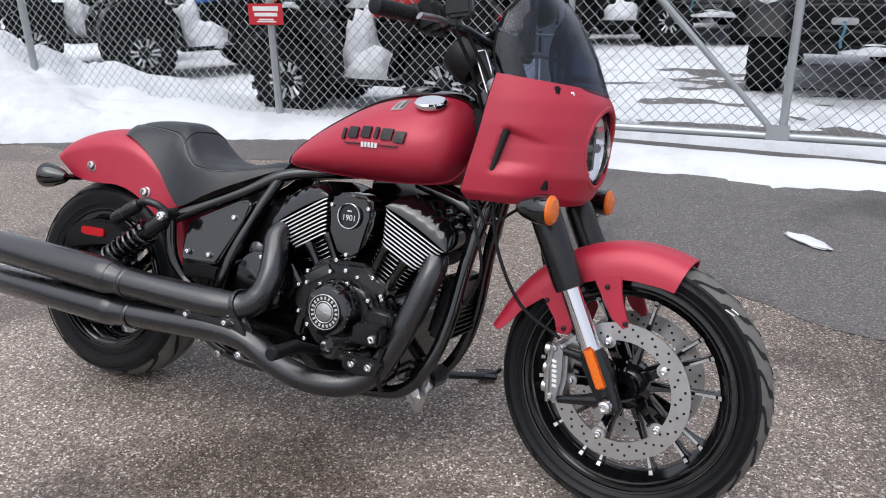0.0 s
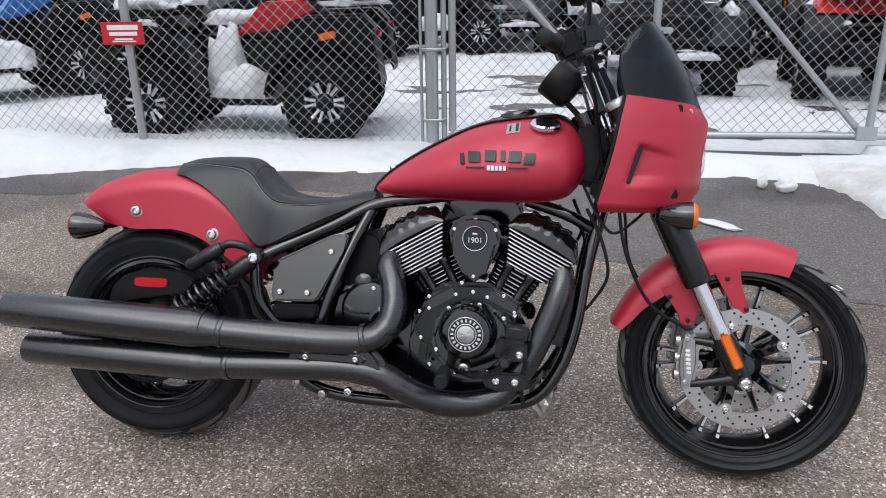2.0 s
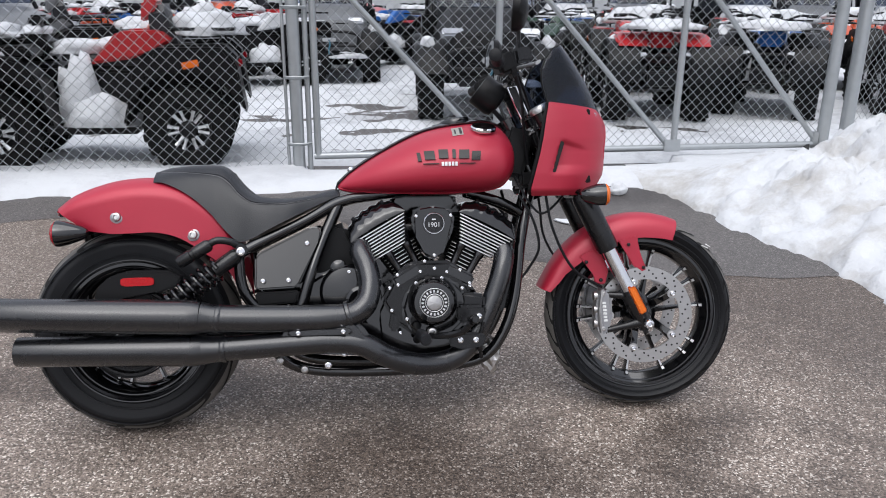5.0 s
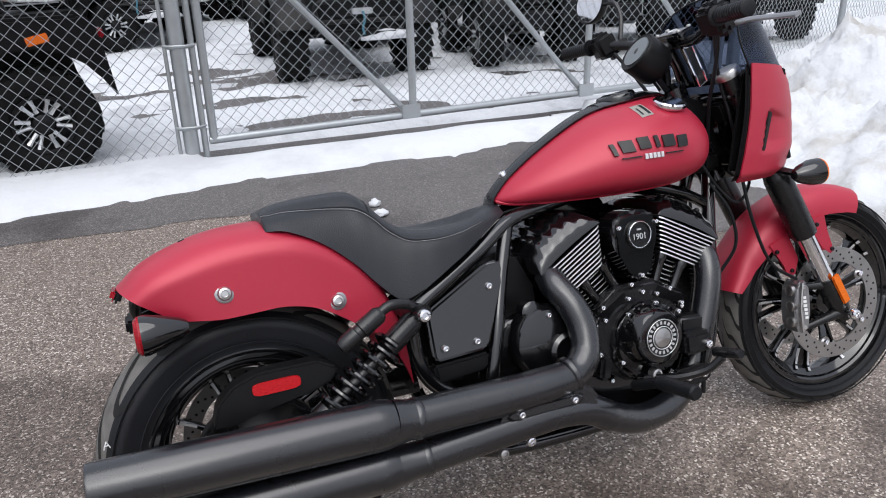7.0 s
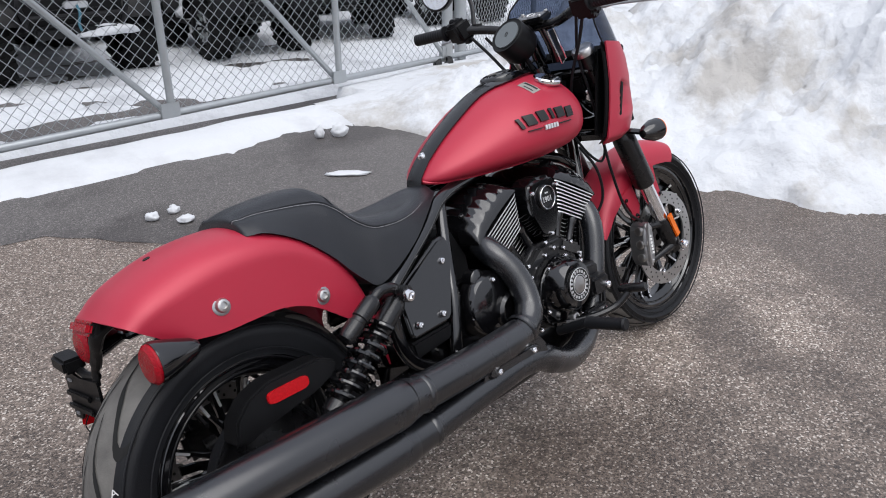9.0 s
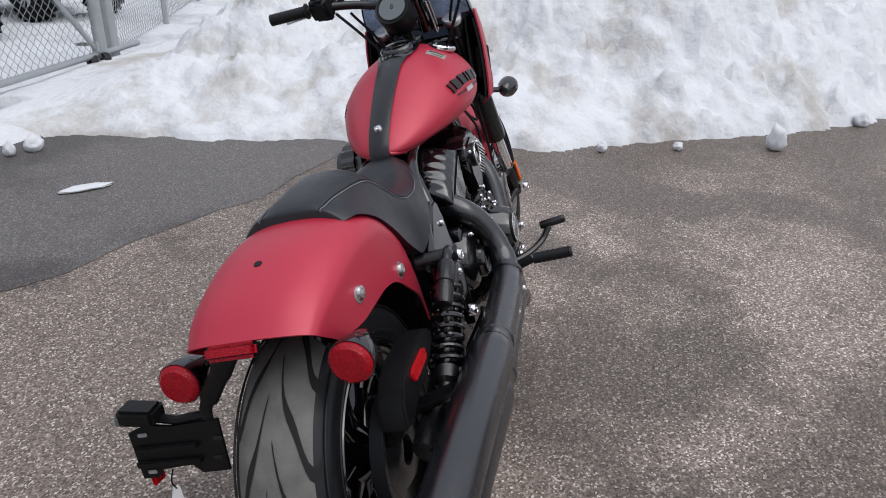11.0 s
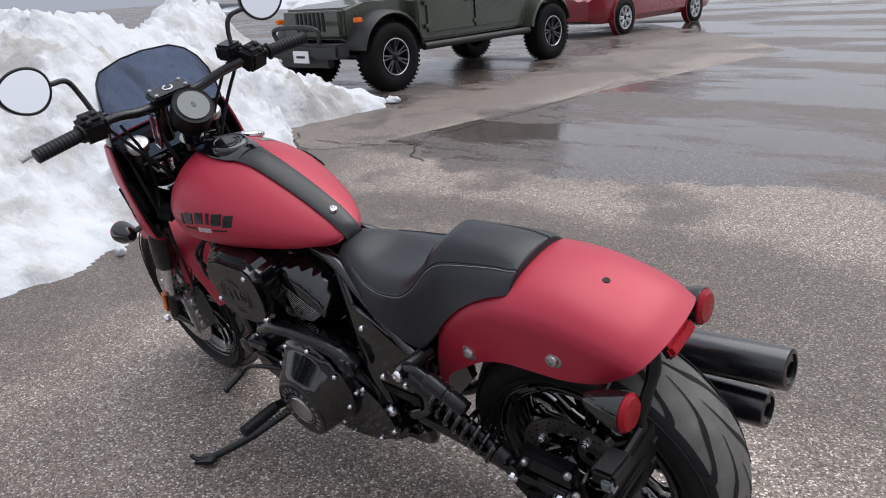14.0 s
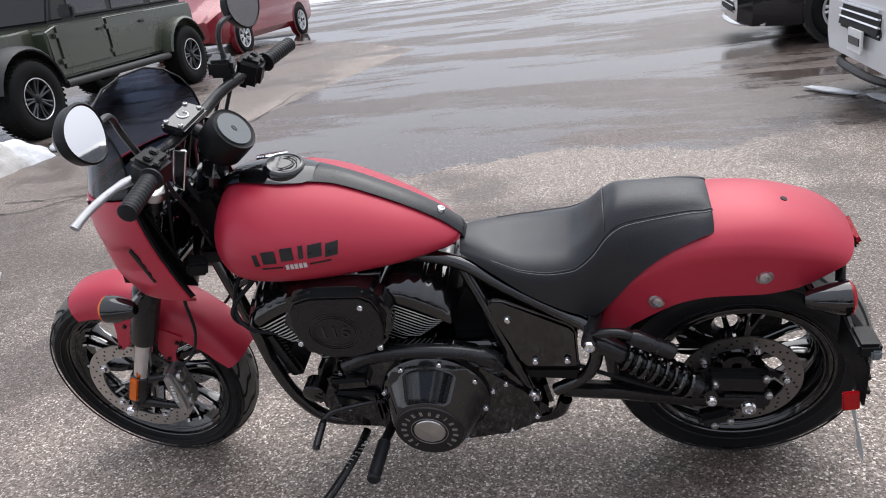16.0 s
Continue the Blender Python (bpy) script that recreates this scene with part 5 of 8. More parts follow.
# the fin stacks reach further out than into the V: (tilt, name, first fin, outer and inner reach at the foot and the top)
for tilt, nm, w0, foot, head in ((-29.5, "rear_cylinder", 0.250, (-0.083, 0.036), (-0.117, 0.079)), (27.5, "front_cylinder", 0.236, (-0.046, 0.080), (-0.083, 0.117))):
    cm = Matrix.Translation(CRANK) @ pose(0, 0, 0, 0, tilt, 0)
    bm = bmesh.new()
    rbox(bm, (0.10, 0.19, 0.24), cm @ pose(0, 0.01, 0.20), 0.02)
    rbox(bm, (0.13, 0.245, 0.10), cm @ pose((head[0] + head[1]) / 2, 0, w0 + 0.045), 0.03)
    cyl = part(nm, bm, FINBLACK, bike, "finned black cylinder of the V-twin")
    for k in range(9):
        v = k / 8
        bmf = fin_plate(foot[0] + (head[0] - foot[0]) * v, foot[1] + (head[1] - foot[1]) * v, -0.143 - 0.003 * v, 0.138 + 0.004 * v, 0.0018, 0.022)
        bmesh.ops.transform(bmf, matrix=cm @ pose(0, 0, w0 + 0.0098 * k), verts=bmf.verts)
        part("fin", bmf, [FINBLACK, FINEDGE], cyl)
    for k in range(9):
        v = k / 8
        bmf = fin_plate(-0.056 - 0.012 * v, 0.056 + 0.012 * v, -0.114, 0.126 + 0.010 * v, 0.0012, 0.03)
        bmesh.ops.transform(bmf, matrix=cm @ pose(0, 0, w0 - 0.010 - 0.0118 * (8 - k)), verts=bmf.verts)
        part("barrel_fin", bmf, [FINBLACK, FINEDGE], cyl)
    # domed rocker cover with cast folds running over it from flank to flank
    mid, half, foot_z = (head[0] + head[1]) / 2, (head[1] - head[0]) / 2, w0 + 0.0098 * 8 + 0.004

    def crown(a, b):
        """A point of the cover: a along the bike and b across it, each from -1 to 1."""
        fold = 0.5 - 0.5 * math.cos(2 * math.pi * (3.0 * a + 0.2 * b * b + 0.1)) if abs(b) < 1 else 0.0
        fold *= 1 - b**6 if b < 0 else 1 - b * b
        edge = max(0.0, 1 - abs(a) ** 3.0) ** 0.42 * max(0.0, 1 - abs(b) ** 3.2) ** 0.40
        return Vector((mid + half * a * (1 + 0.012 * fold), 0.142 * b * (1 + 0.02 * fold), foot_z + (0.059 + 0.005 * fold) * edge + 0.006 * (1 - a * a)))

    steps_a, steps_b = np.sin(np.linspace(-math.pi / 2, math.pi / 2, 71)), np.sin(np.linspace(-math.pi / 2, math.pi / 2, 25))
    bm = bmesh.new()
    grid_faces(bm, [[cm @ crown(a, b) for b in steps_b] for a in steps_a])
    cover = part("rocker_cover", bm, GLOSS, cyl, "gloss black rocker cover with cast folds", sharp=180)
    for a, b in ((-0.55, -0.62), (0.5, -0.62)):
        q = cm @ (crown(a, b) + Vector((0, 0, 0.001)))
        bolt(q, cm.to_3x3() @ Vector((0, -0.5, 1)), 0.007, cover, "cover_bolt", SATIN)
    # pushrod tubes on the right
    for dx in (-0.036, 0.030) if tilt < 0 else (-0.030, 0.036):
        bm = bmesh.new()
        a, b = cm @ Vector((dx * 0.75, -0.130, 0.112)), cm @ Vector((dx, -0.128, w0 - 0.003))
        turned(bm, [(0.019, 0), (0.019, 0.1), (0.013, 0.15), (0.0115, 0.2), (0.0125, 0.85), (0.016, 0.9), (0.016, 1)], a, b, 16)
        part("pushrod_tube", bm, GLOSS, cyl)
        bm = bmesh.new()
        turned(bm, [(0.0195, 0), (0.021, 0.3), (0.021, 0.7), (0.0195, 1)], a.lerp(b, 0.02), a.lerp(b, 0.1), 16)
        part("tube_collar", bm, SATIN, cyl)

# gear cover with emblem, right side
GEAR = (0.136, 0, 0.398)
bm = bmesh.new()
prism(bm, [(0.036, 0.375), (0.05, 0.325), (0.085, 0.290), (0.14, 0.276), (0.20, 0.290), (0.238, 0.325), (0.25, 0.375), (0.24, 0.425), (0.205, 0.462), (0.15, 0.478), (0.095, 0.468), (0.055, 0.435)], -0.182, -0.125, 0.014, segments=3)
lathe(bm, [(0.078, -0.178), (0.074, -0.196), (0.066, -0.222), (0.060, -0.230), (0.047, -0.232), (0.0, -0.232)], GEAR, 48)
cam_cover = part("gear_cover", bm, GLOSS, engine, "rounded gloss black gear cover")
bm = bmesh.new()
prism(bm, [(-0.02, 0.40), (0.02, 0.33), (0.09, 0.28), (0.20, 0.28), (0.255, 0.34), (0.262, 0.42), (0.225, 0.495), (0.20, 0.52), (0.07, 0.52), (0.03, 0.49)], -0.16, -0.12, 0.012, segments=3)
part("timing_case", bm, SATIN, engine)
bm = bmesh.new()
lathe(bm, [(0.045, -0.231), (0.045, -0.236), (0.043, -0.238), (0.042, -0.234), (0.0, -0.234)], GEAR, 40)
badge = part("round_emblem", bm, DARKLINE, cam_cover, "round black emblem with silver ring")
bm = bmesh.new()
for r in (0.0435, 0.0268):
    tube(bm, [(GEAR[0] + math.cos(a) * r, -0.2368, GEAR[2] + math.sin(a) * r) for a in np.linspace(0, 2 * math.pi, 49)], 0.0011, 5)
for k in range(20):
    a = 2 * math.pi * k / 20
    rbox(bm, (0.0052, 0.002, 0.0075), Matrix.Translation((GEAR[0] + math.cos(a) * 0.0352, -0.2352, GEAR[2] + math.sin(a) * 0.0352)) @ pose(0, 0, 0, 0, 90 - math.degrees(a), 0), 0)
part("emblem_relief", bm, FINEDGE, badge)
bm = bmesh.new()
lathe(bm, [(0.0235, -0.234), (0.0225, -0.2375), (0.012, -0.2392), (0.0, -0.2398)], GEAR, 28)
for v in bm.verts:
    v.co.y += 0.0011 * noise.noise(v.co * 210)
part("emblem_boss", bm, STEEL, badge, "worn silver emblem boss", sharp=15)
for x, z in ((0.055, 0.345), (0.105, 0.288), (0.19, 0.292), (0.238, 0.35), (0.228, 0.435), (0.165, 0.468), (0.085, 0.455)):
    bolt((x, -0.183, z), (0, -1, 0), 0.0065, cam_cover, "cover_bolt")
for x, z in ((0.01, 0.37), (0.035, 0.30), (0.005, 0.44), (0.03, 0.48), (0.255, 0.44), (0.225, 0.49), (0.145, 0.497), (0.115, 0.52)):
    bolt((x, -0.162, z), (0, -1, 0), 0.0065, engine, "case_bolt")
# tappet blocks under the pushrod tubes, oil lines and a sensor on the case
for x, z, ry in ((0.062, 0.476, -29.5), (0.222, 0.474, 27.5)):
    bm = bmesh.new()
    rbox(bm, (0.098, 0.06, 0.042), pose(x, -0.135, z, 0, ry, 0), 0.009, segments=3)
    block = part("tappet_block", bm, GLOSS, engine)
    for dx in (-0.04, 0.04):
        bolt(Vector((x, -0.166, z)) + Matrix.Rotation(radians(ry), 3, "Y") @ Vector((dx, 0, -0.008)), (0, -1, 0), 0.006, block, "block_bolt")
bm = bmesh.new()
rbox(bm, (0.075, 0.05, 0.045), pose(0.262, -0.165, 0.395, 0, 6, 0), 0.01, segments=3)
part("sensor_block", bm, SATIN, engine)
bm = bmesh.new()
rbox(bm, (0.03, 0.045, 0.06), pose(0.02, -0.15, 0.335, 0, 12, 0), 0.008)
part("oil_fitting", bm, SATIN, engine)

# teardrop cover with year medallion between the cylinders
bm = bmesh.new()
tear = [(0.078, 0.668), (0.096, 0.690), (0.144, 0.697), (0.192, 0.690), (0.211, 0.668), (0.212, 0.635), (0.200, 0.595), (0.176, 0.548), (0.157, 0.522), (0.133, 0.522), (0.114, 0.548), (0.090, 0.595), (0.077, 0.635)]
prism(bm, tear, -0.166, -0.09, 0.012, segments=3)
tear_cover = part("centre_cover", bm, GLOSS, engine, "gloss black teardrop cover with year medallion")
bm = bmesh.new()
lathe(bm, [(0.034, -0.164), (0.034, -0.172), (0.030, -0.176), (0.028, -0.171), (0, -0.171)], (0.146, 0, 0.637), 36)
med = part("medallion", bm, SATIN, tear_cover, "round medallion reading 1901")
bm = bmesh.new()
tube(bm, [(0.146 + math.cos(a) * 0.0312, -0.1755, 0.637 + math.sin(a) * 0.0312) for a in np.linspace(0, 2 * math.pi, 33)], 0.0016, 6)
part("medallion_ring", bm, CHROME, med)
letters("1901", 0.0205, 0.0008, Matrix.Translation((0.146, -0.172, 0.632)) @ pose(0, 0, 0, 90, 0, 0), FINEDGE, med, "year_numerals")
bm = bmesh.new()
rbox(bm, (0.012, 0.002, 0.004), pose(0.146, -0.172, 0.6495), 0)
part("medallion_mark", bm, FINEDGE, med)
for x, z in ((0.092, 0.660), (0.199, 0.660), (0.145, 0.538)):
    bolt((x, -0.168, z), (0, -1, 0), 0.006, tear_cover, "cover_bolt")

# intake and bits in the V
bm = bmesh.new()
tube(bm, [(0.05, 0.03, 0.62), (0.26, 0.03, 0.62)], 0.035, 16)
tube(bm, [(0.155, 0.02, 0.62), (0.155, 0.16, 0.63)], 0.04, 16)
part("intake", bm, SATIN, engine)

# transmission cover, right
bm = bmesh.new()
lathe(bm, [(0.085, -0.12), (0.085, -0.15), (0.075, -0.165), (0.045, -0.172), (0.0, -0.174)], (-0.125, 0, 0.432), 36)
lathe(bm, [(0.048, -0.165), (0.045, -0.182), (0.036, -0.188), (0.03, -0.184), (0, -0.184)], (-0.085, 0, 0.405), 28)
lathe(bm, [(0.026, -0.12), (0.026, -0.15), (0.018, -0.156), (0, -0.156)], (-0.15, 0, 0.505), 20)
part("clutch_release_cover", bm, GLOSS, engine)
bolt((-0.118, -0.168, 0.495), (0, -1, 0), 0.007, engine, "case_bolt")

# left side: primary cover, dome, air cleaner
bm = bmesh.new()
prism(bm, [(0.195, 0.50), (0.212, 0.40), (0.20, 0.30), (0.12, 0.235), (0.0, 0.20), (-0.10, 0.190), (-0.23, 0.215), (-0.315, 0.27), (-0.32, 0.33), (-0.27, 0.385), (-0.215, 0.465), (-0.165, 0.515), (-0.075, 0.54), (0.05, 0.535), (0.15, 0.515)], 0.12, 0.185, 0.022, segments=4)
primary = part("primary_cover", bm, GLOSS, engine, "gloss black primary drive cover")
DOME = Vector((-0.032, 0.2655, 0.343))
bm = bmesh.new()
lathe(bm, [(0.136, 0.18), (0.136, 0.196), (0.132, 0.204), (0.124, 0.209), (0.120, 0.214), (0.098, 0.250), (0.092, 0.259), (0.088, 0.263), (0.0, 0.263)], (-0.045, 0, 0.388), 64)
for v in bm.verts:
    lean = max(0.0, (v.co.y - 0.2) / 0.063)
    v.co.z -= 0.045 * lean
    v.co.x += 0.013 * lean
    flute = math.atan2(v.co.z - 0.388 + 0.045 * lean, v.co.x + 0.045 - 0.013 * lean)
    if 0.05 < lean < 0.75:
        k = 1 - 0.035 * max(0.0, math.cos(8 * flute)) ** 3
        v.co.x, v.co.z = -0.045 + (v.co.x + 0.045) * k, 0.388 + (v.co.z - 0.388) * k
dome = part("clutch_dome", bm, GLOSS, primary, "domed gloss black clutch cover", sharp=34)
bm = bmesh.new()
lathe(bm, [(0.086, 0.2625), (0.084, 0.2665), (0.0, 0.2665)], (DOME.x, 0, DOME.z), 48)
emb2 = part("round_emblem", bm, DARKLINE, dome, "round black emblem with silver marks")
bm = bmesh.new()
for r in (0.046,):
    tube(bm, [(DOME.x + math.cos(a) * r, 0.2672, DOME.z + math.sin(a) * r) for a in np.linspace(0, 2 * math.pi, 49)], 0.0012, 5)
for k in range(16):
    a = math.pi * (1.28 - 1.56 * k / 15)
    rbox(bm, (0.0068 if k % 5 else 0.0035, 0.0022, 0.0125), Matrix.Translation((DOME.x - math.cos(a) * 0.0645, 0.2672, DOME.z + math.sin(a) * 0.0645)) @ pose(0, 0, 0, 0, math.degrees(a) - 90, 0), 0)
part("emblem_relief", bm, ALLOY, emb2)
bm = bmesh.new()
lathe(bm, [(0.040, 0.2665), (0.038, 0.269), (0.02, 0.2712), (0, 0.272)], (DOME.x, 0, DOME.z), 28)
for v in bm.verts:
    v.co.y += 0.0016 * noise.noise(v.co * 130)
part("emblem_boss", bm, STEEL, emb2, "worn silver emblem boss", sharp=15)
for k in range(8):
    a = 2 * math.pi * k / 8 + 0.25
    bolt((-0.045 + math.cos(a) * 0.128, 0.206, 0.388 + math.sin(a) * 0.128), (0, 1, 0), 0.0075, dome, "cover_bolt")
# cast arm that runs over the primary to the frame
bm = bmesh.new()
tube(bm, spline([(0.17, 0.17, 0.48), (0.08, 0.178, 0.525), (-0.04, 0.185, 0.538), (-0.14, 0.185, 0.528), (-0.19, 0.18, 0.505), (-0.212, 0.175, 0.48)], 5), [0.022] * 8 + [0.019] * 10 + [0.024] * 8, 14)
lathe(bm, [(0.024, 0.17), (0.024, 0.196), (0.018, 0.2), (0.013, 0.196), (0, 0.196)], (-0.205, 0, 0.488), 24)
part("engine_arm", bm, SATIN, primary)
for x, z in ((0.185, 0.47), (0.19, 0.34), (-0.225, 0.42), (-0.29, 0.30), (-0.22, 0.245), (-0.10, 0.215), (0.10, 0.255), (-0.19, 0.395)):
    bolt((x, 0.186, z), (0, 1, 0), 0.007, primary, "case_bolt")
bm = bmesh.new()
prism(bm, [(0.10, 0.30), (0.21, 0.36), (0.215, 0.42), (0.10, 0.41)], 0.185, 0.205, 0.008)
rbox(bm, (0.10, 0.05, 0.035), pose(0.16, 0.19, 0.455, 0, 4, 0), 0.008)
lathe(bm, [(0.03, 0.15), (0.03, 0.19), (0.022, 0.196), (0, 0.196)], (0.275, 0, 0.40), 20)
part("starter_cover", bm, GLOSS, primary)
bm = bmesh.new()
lathe(bm, [(0.02, 0.185), (0.02, 0.20), (0.015, 0.203), (0.012, 0.199), (0, 0.199)], (-0.195, 0, 0.50), 20)
part("filler_plug", bm, SATIN, primary)

bm = bmesh.new()
ac = [(0.268, 0.662), (0.264, 0.708), (0.245, 0.740), (0.194, 0.756), (0.060, 0.752), (0.030, 0.735), (0.014, 0.695), (0.012, 0.645), (0.024, 0.598), (0.06, 0.556), (0.12, 0.540), (0.19, 0.540), (0.25, 0.565), (0.264, 0.61)]
prism(bm, ac, 0.130, 0.205, 0.020, segments=4)
cleaner = part("air_cleaner", bm, GLOSS, engine, "large black air cleaner with 116 badge")
bm = bmesh.new()
prism(bm, [(x * 0.86 + 0.0195, z * 0.86 + 0.085) for x, z in ac], 0.2045, 0.209, 0.004)
part("air_cleaner_face", bm, SATIN, cleaner)
bm = bmesh.new()
for rx, rz in ((0.062, 0.055), (0.056, 0.049), (0.05, 0.043)):
    tube(bm, [(0.152 + math.cos(a) * rx, 0.2095, 0.632 + math.sin(a) * rz) for a in np.linspace(0, 2 * math.pi, 41)], 0.0016, 5)
part("badge_ring", bm, GLOSS, cleaner)
letters("116", 0.052, 0.0016, Matrix.Translation((0.152, 0.2095, 0.632)) @ pose(0, 0, 0, 90, 0, 180), GLOSS, cleaner, "badge_numerals")
for x, z in ((0.072, 0.705), (0.052, 0.578), (0.245, 0.60)):
    bolt((x, 0.207, z), (0, 1, 0), 0.008, cleaner, "cover_bolt")

# ---- exhaust, right side ----
def muffler(name, tail, front, r0, r1, neck, label):
    """A long can: rolled tail lip with an outlet inside, a shoulder at the front and a neck."""
    tail, front, neck = Vector(tail), Vector(front), Vector(neck)
    b = bmesh.new()
    turned(b, [(r0 * 0.74, 0.0), (r0 * 0.86, 0.0), (r0 * 0.97, 0.004), (r0, 0.012), (r0 + (r1 - r0) * 0.5, 0.5), (r1, 0.93), (r1 * 0.985, 0.965), (r1 * 0.90, 1.0)], tail, front, 40, caps=False)
    turned(b, [(r1 * 0.90, 0), (r1 * 0.80, 0.55), (r1 * 0.795, 1.0)], front, neck, 40, caps=False)
    turned(b, [(r0 * 0.74, 0), (r0 * 0.74, 0.6), (r0 * 0.7, 1), (r0 * 0.36, 1.0)], tail, tail.lerp(front, 0.035), 32, caps=False)
    ob = part(name, b, EXHAUST, bike, label)
    b = bmesh.new()
    turned(b, [(r0 * 0.37, 0), (r0 * 0.37, 1), (0.0, 1), (0.0, 0.9), (r0 * 0.28, 0.9), (r0 * 0.28, 0)], tail.lerp(front, 0.004), tail.lerp(front, 0.19), 24, caps=False)
    part("muffler_outlet", b, SATIN, ob)
    b = bmesh.new()
    turned(b, [(r0 * 0.755, 0), (r0 * 0.755, 0.5), (r0 * 0.69, 0.0), (r0 * 0.37, 0.0)], tail.lerp(front, 0.008), tail.lerp(front, 0.02), 36, caps=False)
    part("end_cap", b, GLOSS, ob)
    b = bmesh.new()
    way = (neck - front).normalized()
    turned(b, [(r1 * 0.80, 0), (r1 * 0.835, 0.2), (r1 * 0.835, 0.8), (r1 * 0.80, 1)], neck - way * 0.012, neck + way * 0.004, 40, caps=False)
    part("clamp", b, EXHAUST, ob)
    return ob


muff = muffler("upper_muffler", (-1.096, -0.276, 0.410), (-0.545, -0.265, 0.382), 0.0475, 0.0510, (-0.492, -0.263, 0.376), "long matte black upper muffler")
muff2 = muffler("lower_muffler", (-1.056, -0.248, 0.300), (-0.545, -0.247, 0.285), 0.0425, 0.0470, (-0.480, -0.250, 0.286), "long matte black lower muffler")
bm = bmesh.new()
tube(bm, spline([(-0.50, -0.263, 0.377), (-0.34, -0.254, 0.369), (-0.20, -0.246, 0.365), (-0.115, -0.236, 0.370), (-0.070, -0.224, 0.402), (-0.056, -0.205, 0.455), (-0.064, -0.182, 0.508), (-0.082, -0.150, 0.552), (-0.075, -0.11, 0.575)], 6),
     [0.0405] * 13 + [0.0400, 0.0395, 0.0390, 0.0385, 0.0380, 0.0372] + [0.0355] * 6 + [0.034] * 24, 28)
pipe = part("rear_header", bm, EXHAUST, bike, "matte black rear exhaust header")
bm = bmesh.new()
tube(bm, spline([(-0.49, -0.250, 0.287), (-0.33, -0.244, 0.292), (-0.18, -0.240, 0.296), (-0.09, -0.238, 0.284), (-0.02, -0.230, 0.246), (0.05, -0.214, 0.216), (0.12, -0.195, 0.205), (0.19, -0.178, 0.214), (0.245, -0.165, 0.248), (0.288, -0.158, 0.312), (0.332, -0.152, 0.405), (0.362, -0.142, 0.49), (0.372, -0.12, 0.545), (0.35, -0.09, 0.575)], 6),
     [0.0365] * 12 + [0.0355] * 12 + [0.0335] * 18 + [0.0325] * 37, 28)
pipe2 = part("front_header", bm, EXHAUST, bike, "matte black front exhaust header")
# the shield that bridges the two pipes, with a raised pad for its bolts
bm = bmesh.new()
prism(bm, [(-0.335, 0.318), (-0.300, 0.372), (-0.12, 0.378), (-0.085, 0.345), (-0.055, 0.300), (-0.09, 0.278), (-0.28, 0.276), (-0.32, 0.292)], -0.268, -0.225, 0.018, segments=4)
prism(bm, [(-0.305, 0.330), (-0.288, 0.342), (-0.125, 0.340), (-0.105, 0.327), (-0.125, 0.312), (-0.29, 0.314)], -0.274, -0.262, 0.006, segments=3)
shield = part("heat_shield", bm, EXHAUST, bike, "matte black heat shield bridging the pipes", sharp=50)
for x in (-0.268, -0.138):
    bolt((x, -0.274, 0.3275), (0, -1, 0), 0.0085, shield, "shield_bolt")
for p, r in ((pipe, (-0.122, -0.237, 0.369)), ):
    bm = bmesh.new()
    turned(bm, [(0.040, 0), (0.0425, 0.2), (0.0425, 0.8), (0.040, 1)], Vector(r) + Vector((-0.006, 0, 0)), Vector(r) + Vector((0.008, 0, 0.004)), 32, caps=False)
    part("clamp", bm, EXHAUST, p)
bm = bmesh.new()
prism(bm, [(-0.90, 0.40), (-0.86, 0.35), (-0.74, 0.33), (-0.60, 0.37), (-0.56, 0.43), (-0.70, 0.36)], -0.215, -0.205, 0.004)
part("muffler_bracket", bm, SATIN, muff)
for x, z in ((-0.78, 0.355), (-0.755, 0.34)):
    bolt((x, -0.218, z), (0, -1, 0), 0.009, muff, "bracket_bolt")

# ---- chassis ----
def frame_tube(name, pts, r, mat=GLOSS, steps=5, both=True, label=""):
    for sd in ((-1, 1) if both else (1,)):
        b = bmesh.new()
        tube(b, spline([(x, y * sd, z) for x, y, z in pts], steps), r, 14)
        part(name, b, mat, bike, label)


frame_tube("seat_rail", [(-0.452, 0.155, 0.555), (-0.40, 0.142, 0.583), (-0.246, 0.10, 0.656), (-0.138, 0.07, 0.712), (0.0, 0.05, 0.735), (0.25, 0.04, 0.77), (0.45, 0.03, 0.82)], 0.0165, label="gloss black frame tube")
frame_tube("frame_post", [(-0.15, 0.07, 0.70), (-0.195, 0.105, 0.60), (-0.237, 0.14, 0.486), (-0.265, 0.15, 0.39), (-0.28, 0.15, 0.32)], 0.0165)
bm = bmesh.new()
prism(bm, [(-0.40, 0.42), (-0.40, 0.545), (-0.25, 0.615), (-0.16, 0.65), (-0.12, 0.64), (-0.10, 0.55), (-0.08, 0.50), (-0.10, 0.40), (-0.30, 0.38)], -0.075, 0.075, 0.02)
part("battery_box", bm, PLASTIC, bike, "black battery and wiring box")
frame_tube("rear_down_tube", [(-0.448, 0.165, 0.56), (-0.44, 0.16, 0.46), (-0.405, 0.15, 0.395), (-0.34, 0.145, 0.35)], 0.0165)
frame_tube("front_down_tube", [(0.485, 0.035, 0.76), (0.44, 0.07, 0.58), (0.412, 0.09, 0.40), (0.375, 0.1, 0.29), (0.315, 0.10, 0.21), (0.22, 0.09, 0.18), (0.0, 0.085, 0.168), (-0.23, 0.09, 0.18), (-0.33, 0.11, 0.225), (-0.36, 0.13, 0.30)], 0.0175)
frame_tube("upper_brace", [(0.27, 0.05, 0.735), (0.38, 0.055, 0.70), (0.465, 0.05, 0.655)], 0.015)
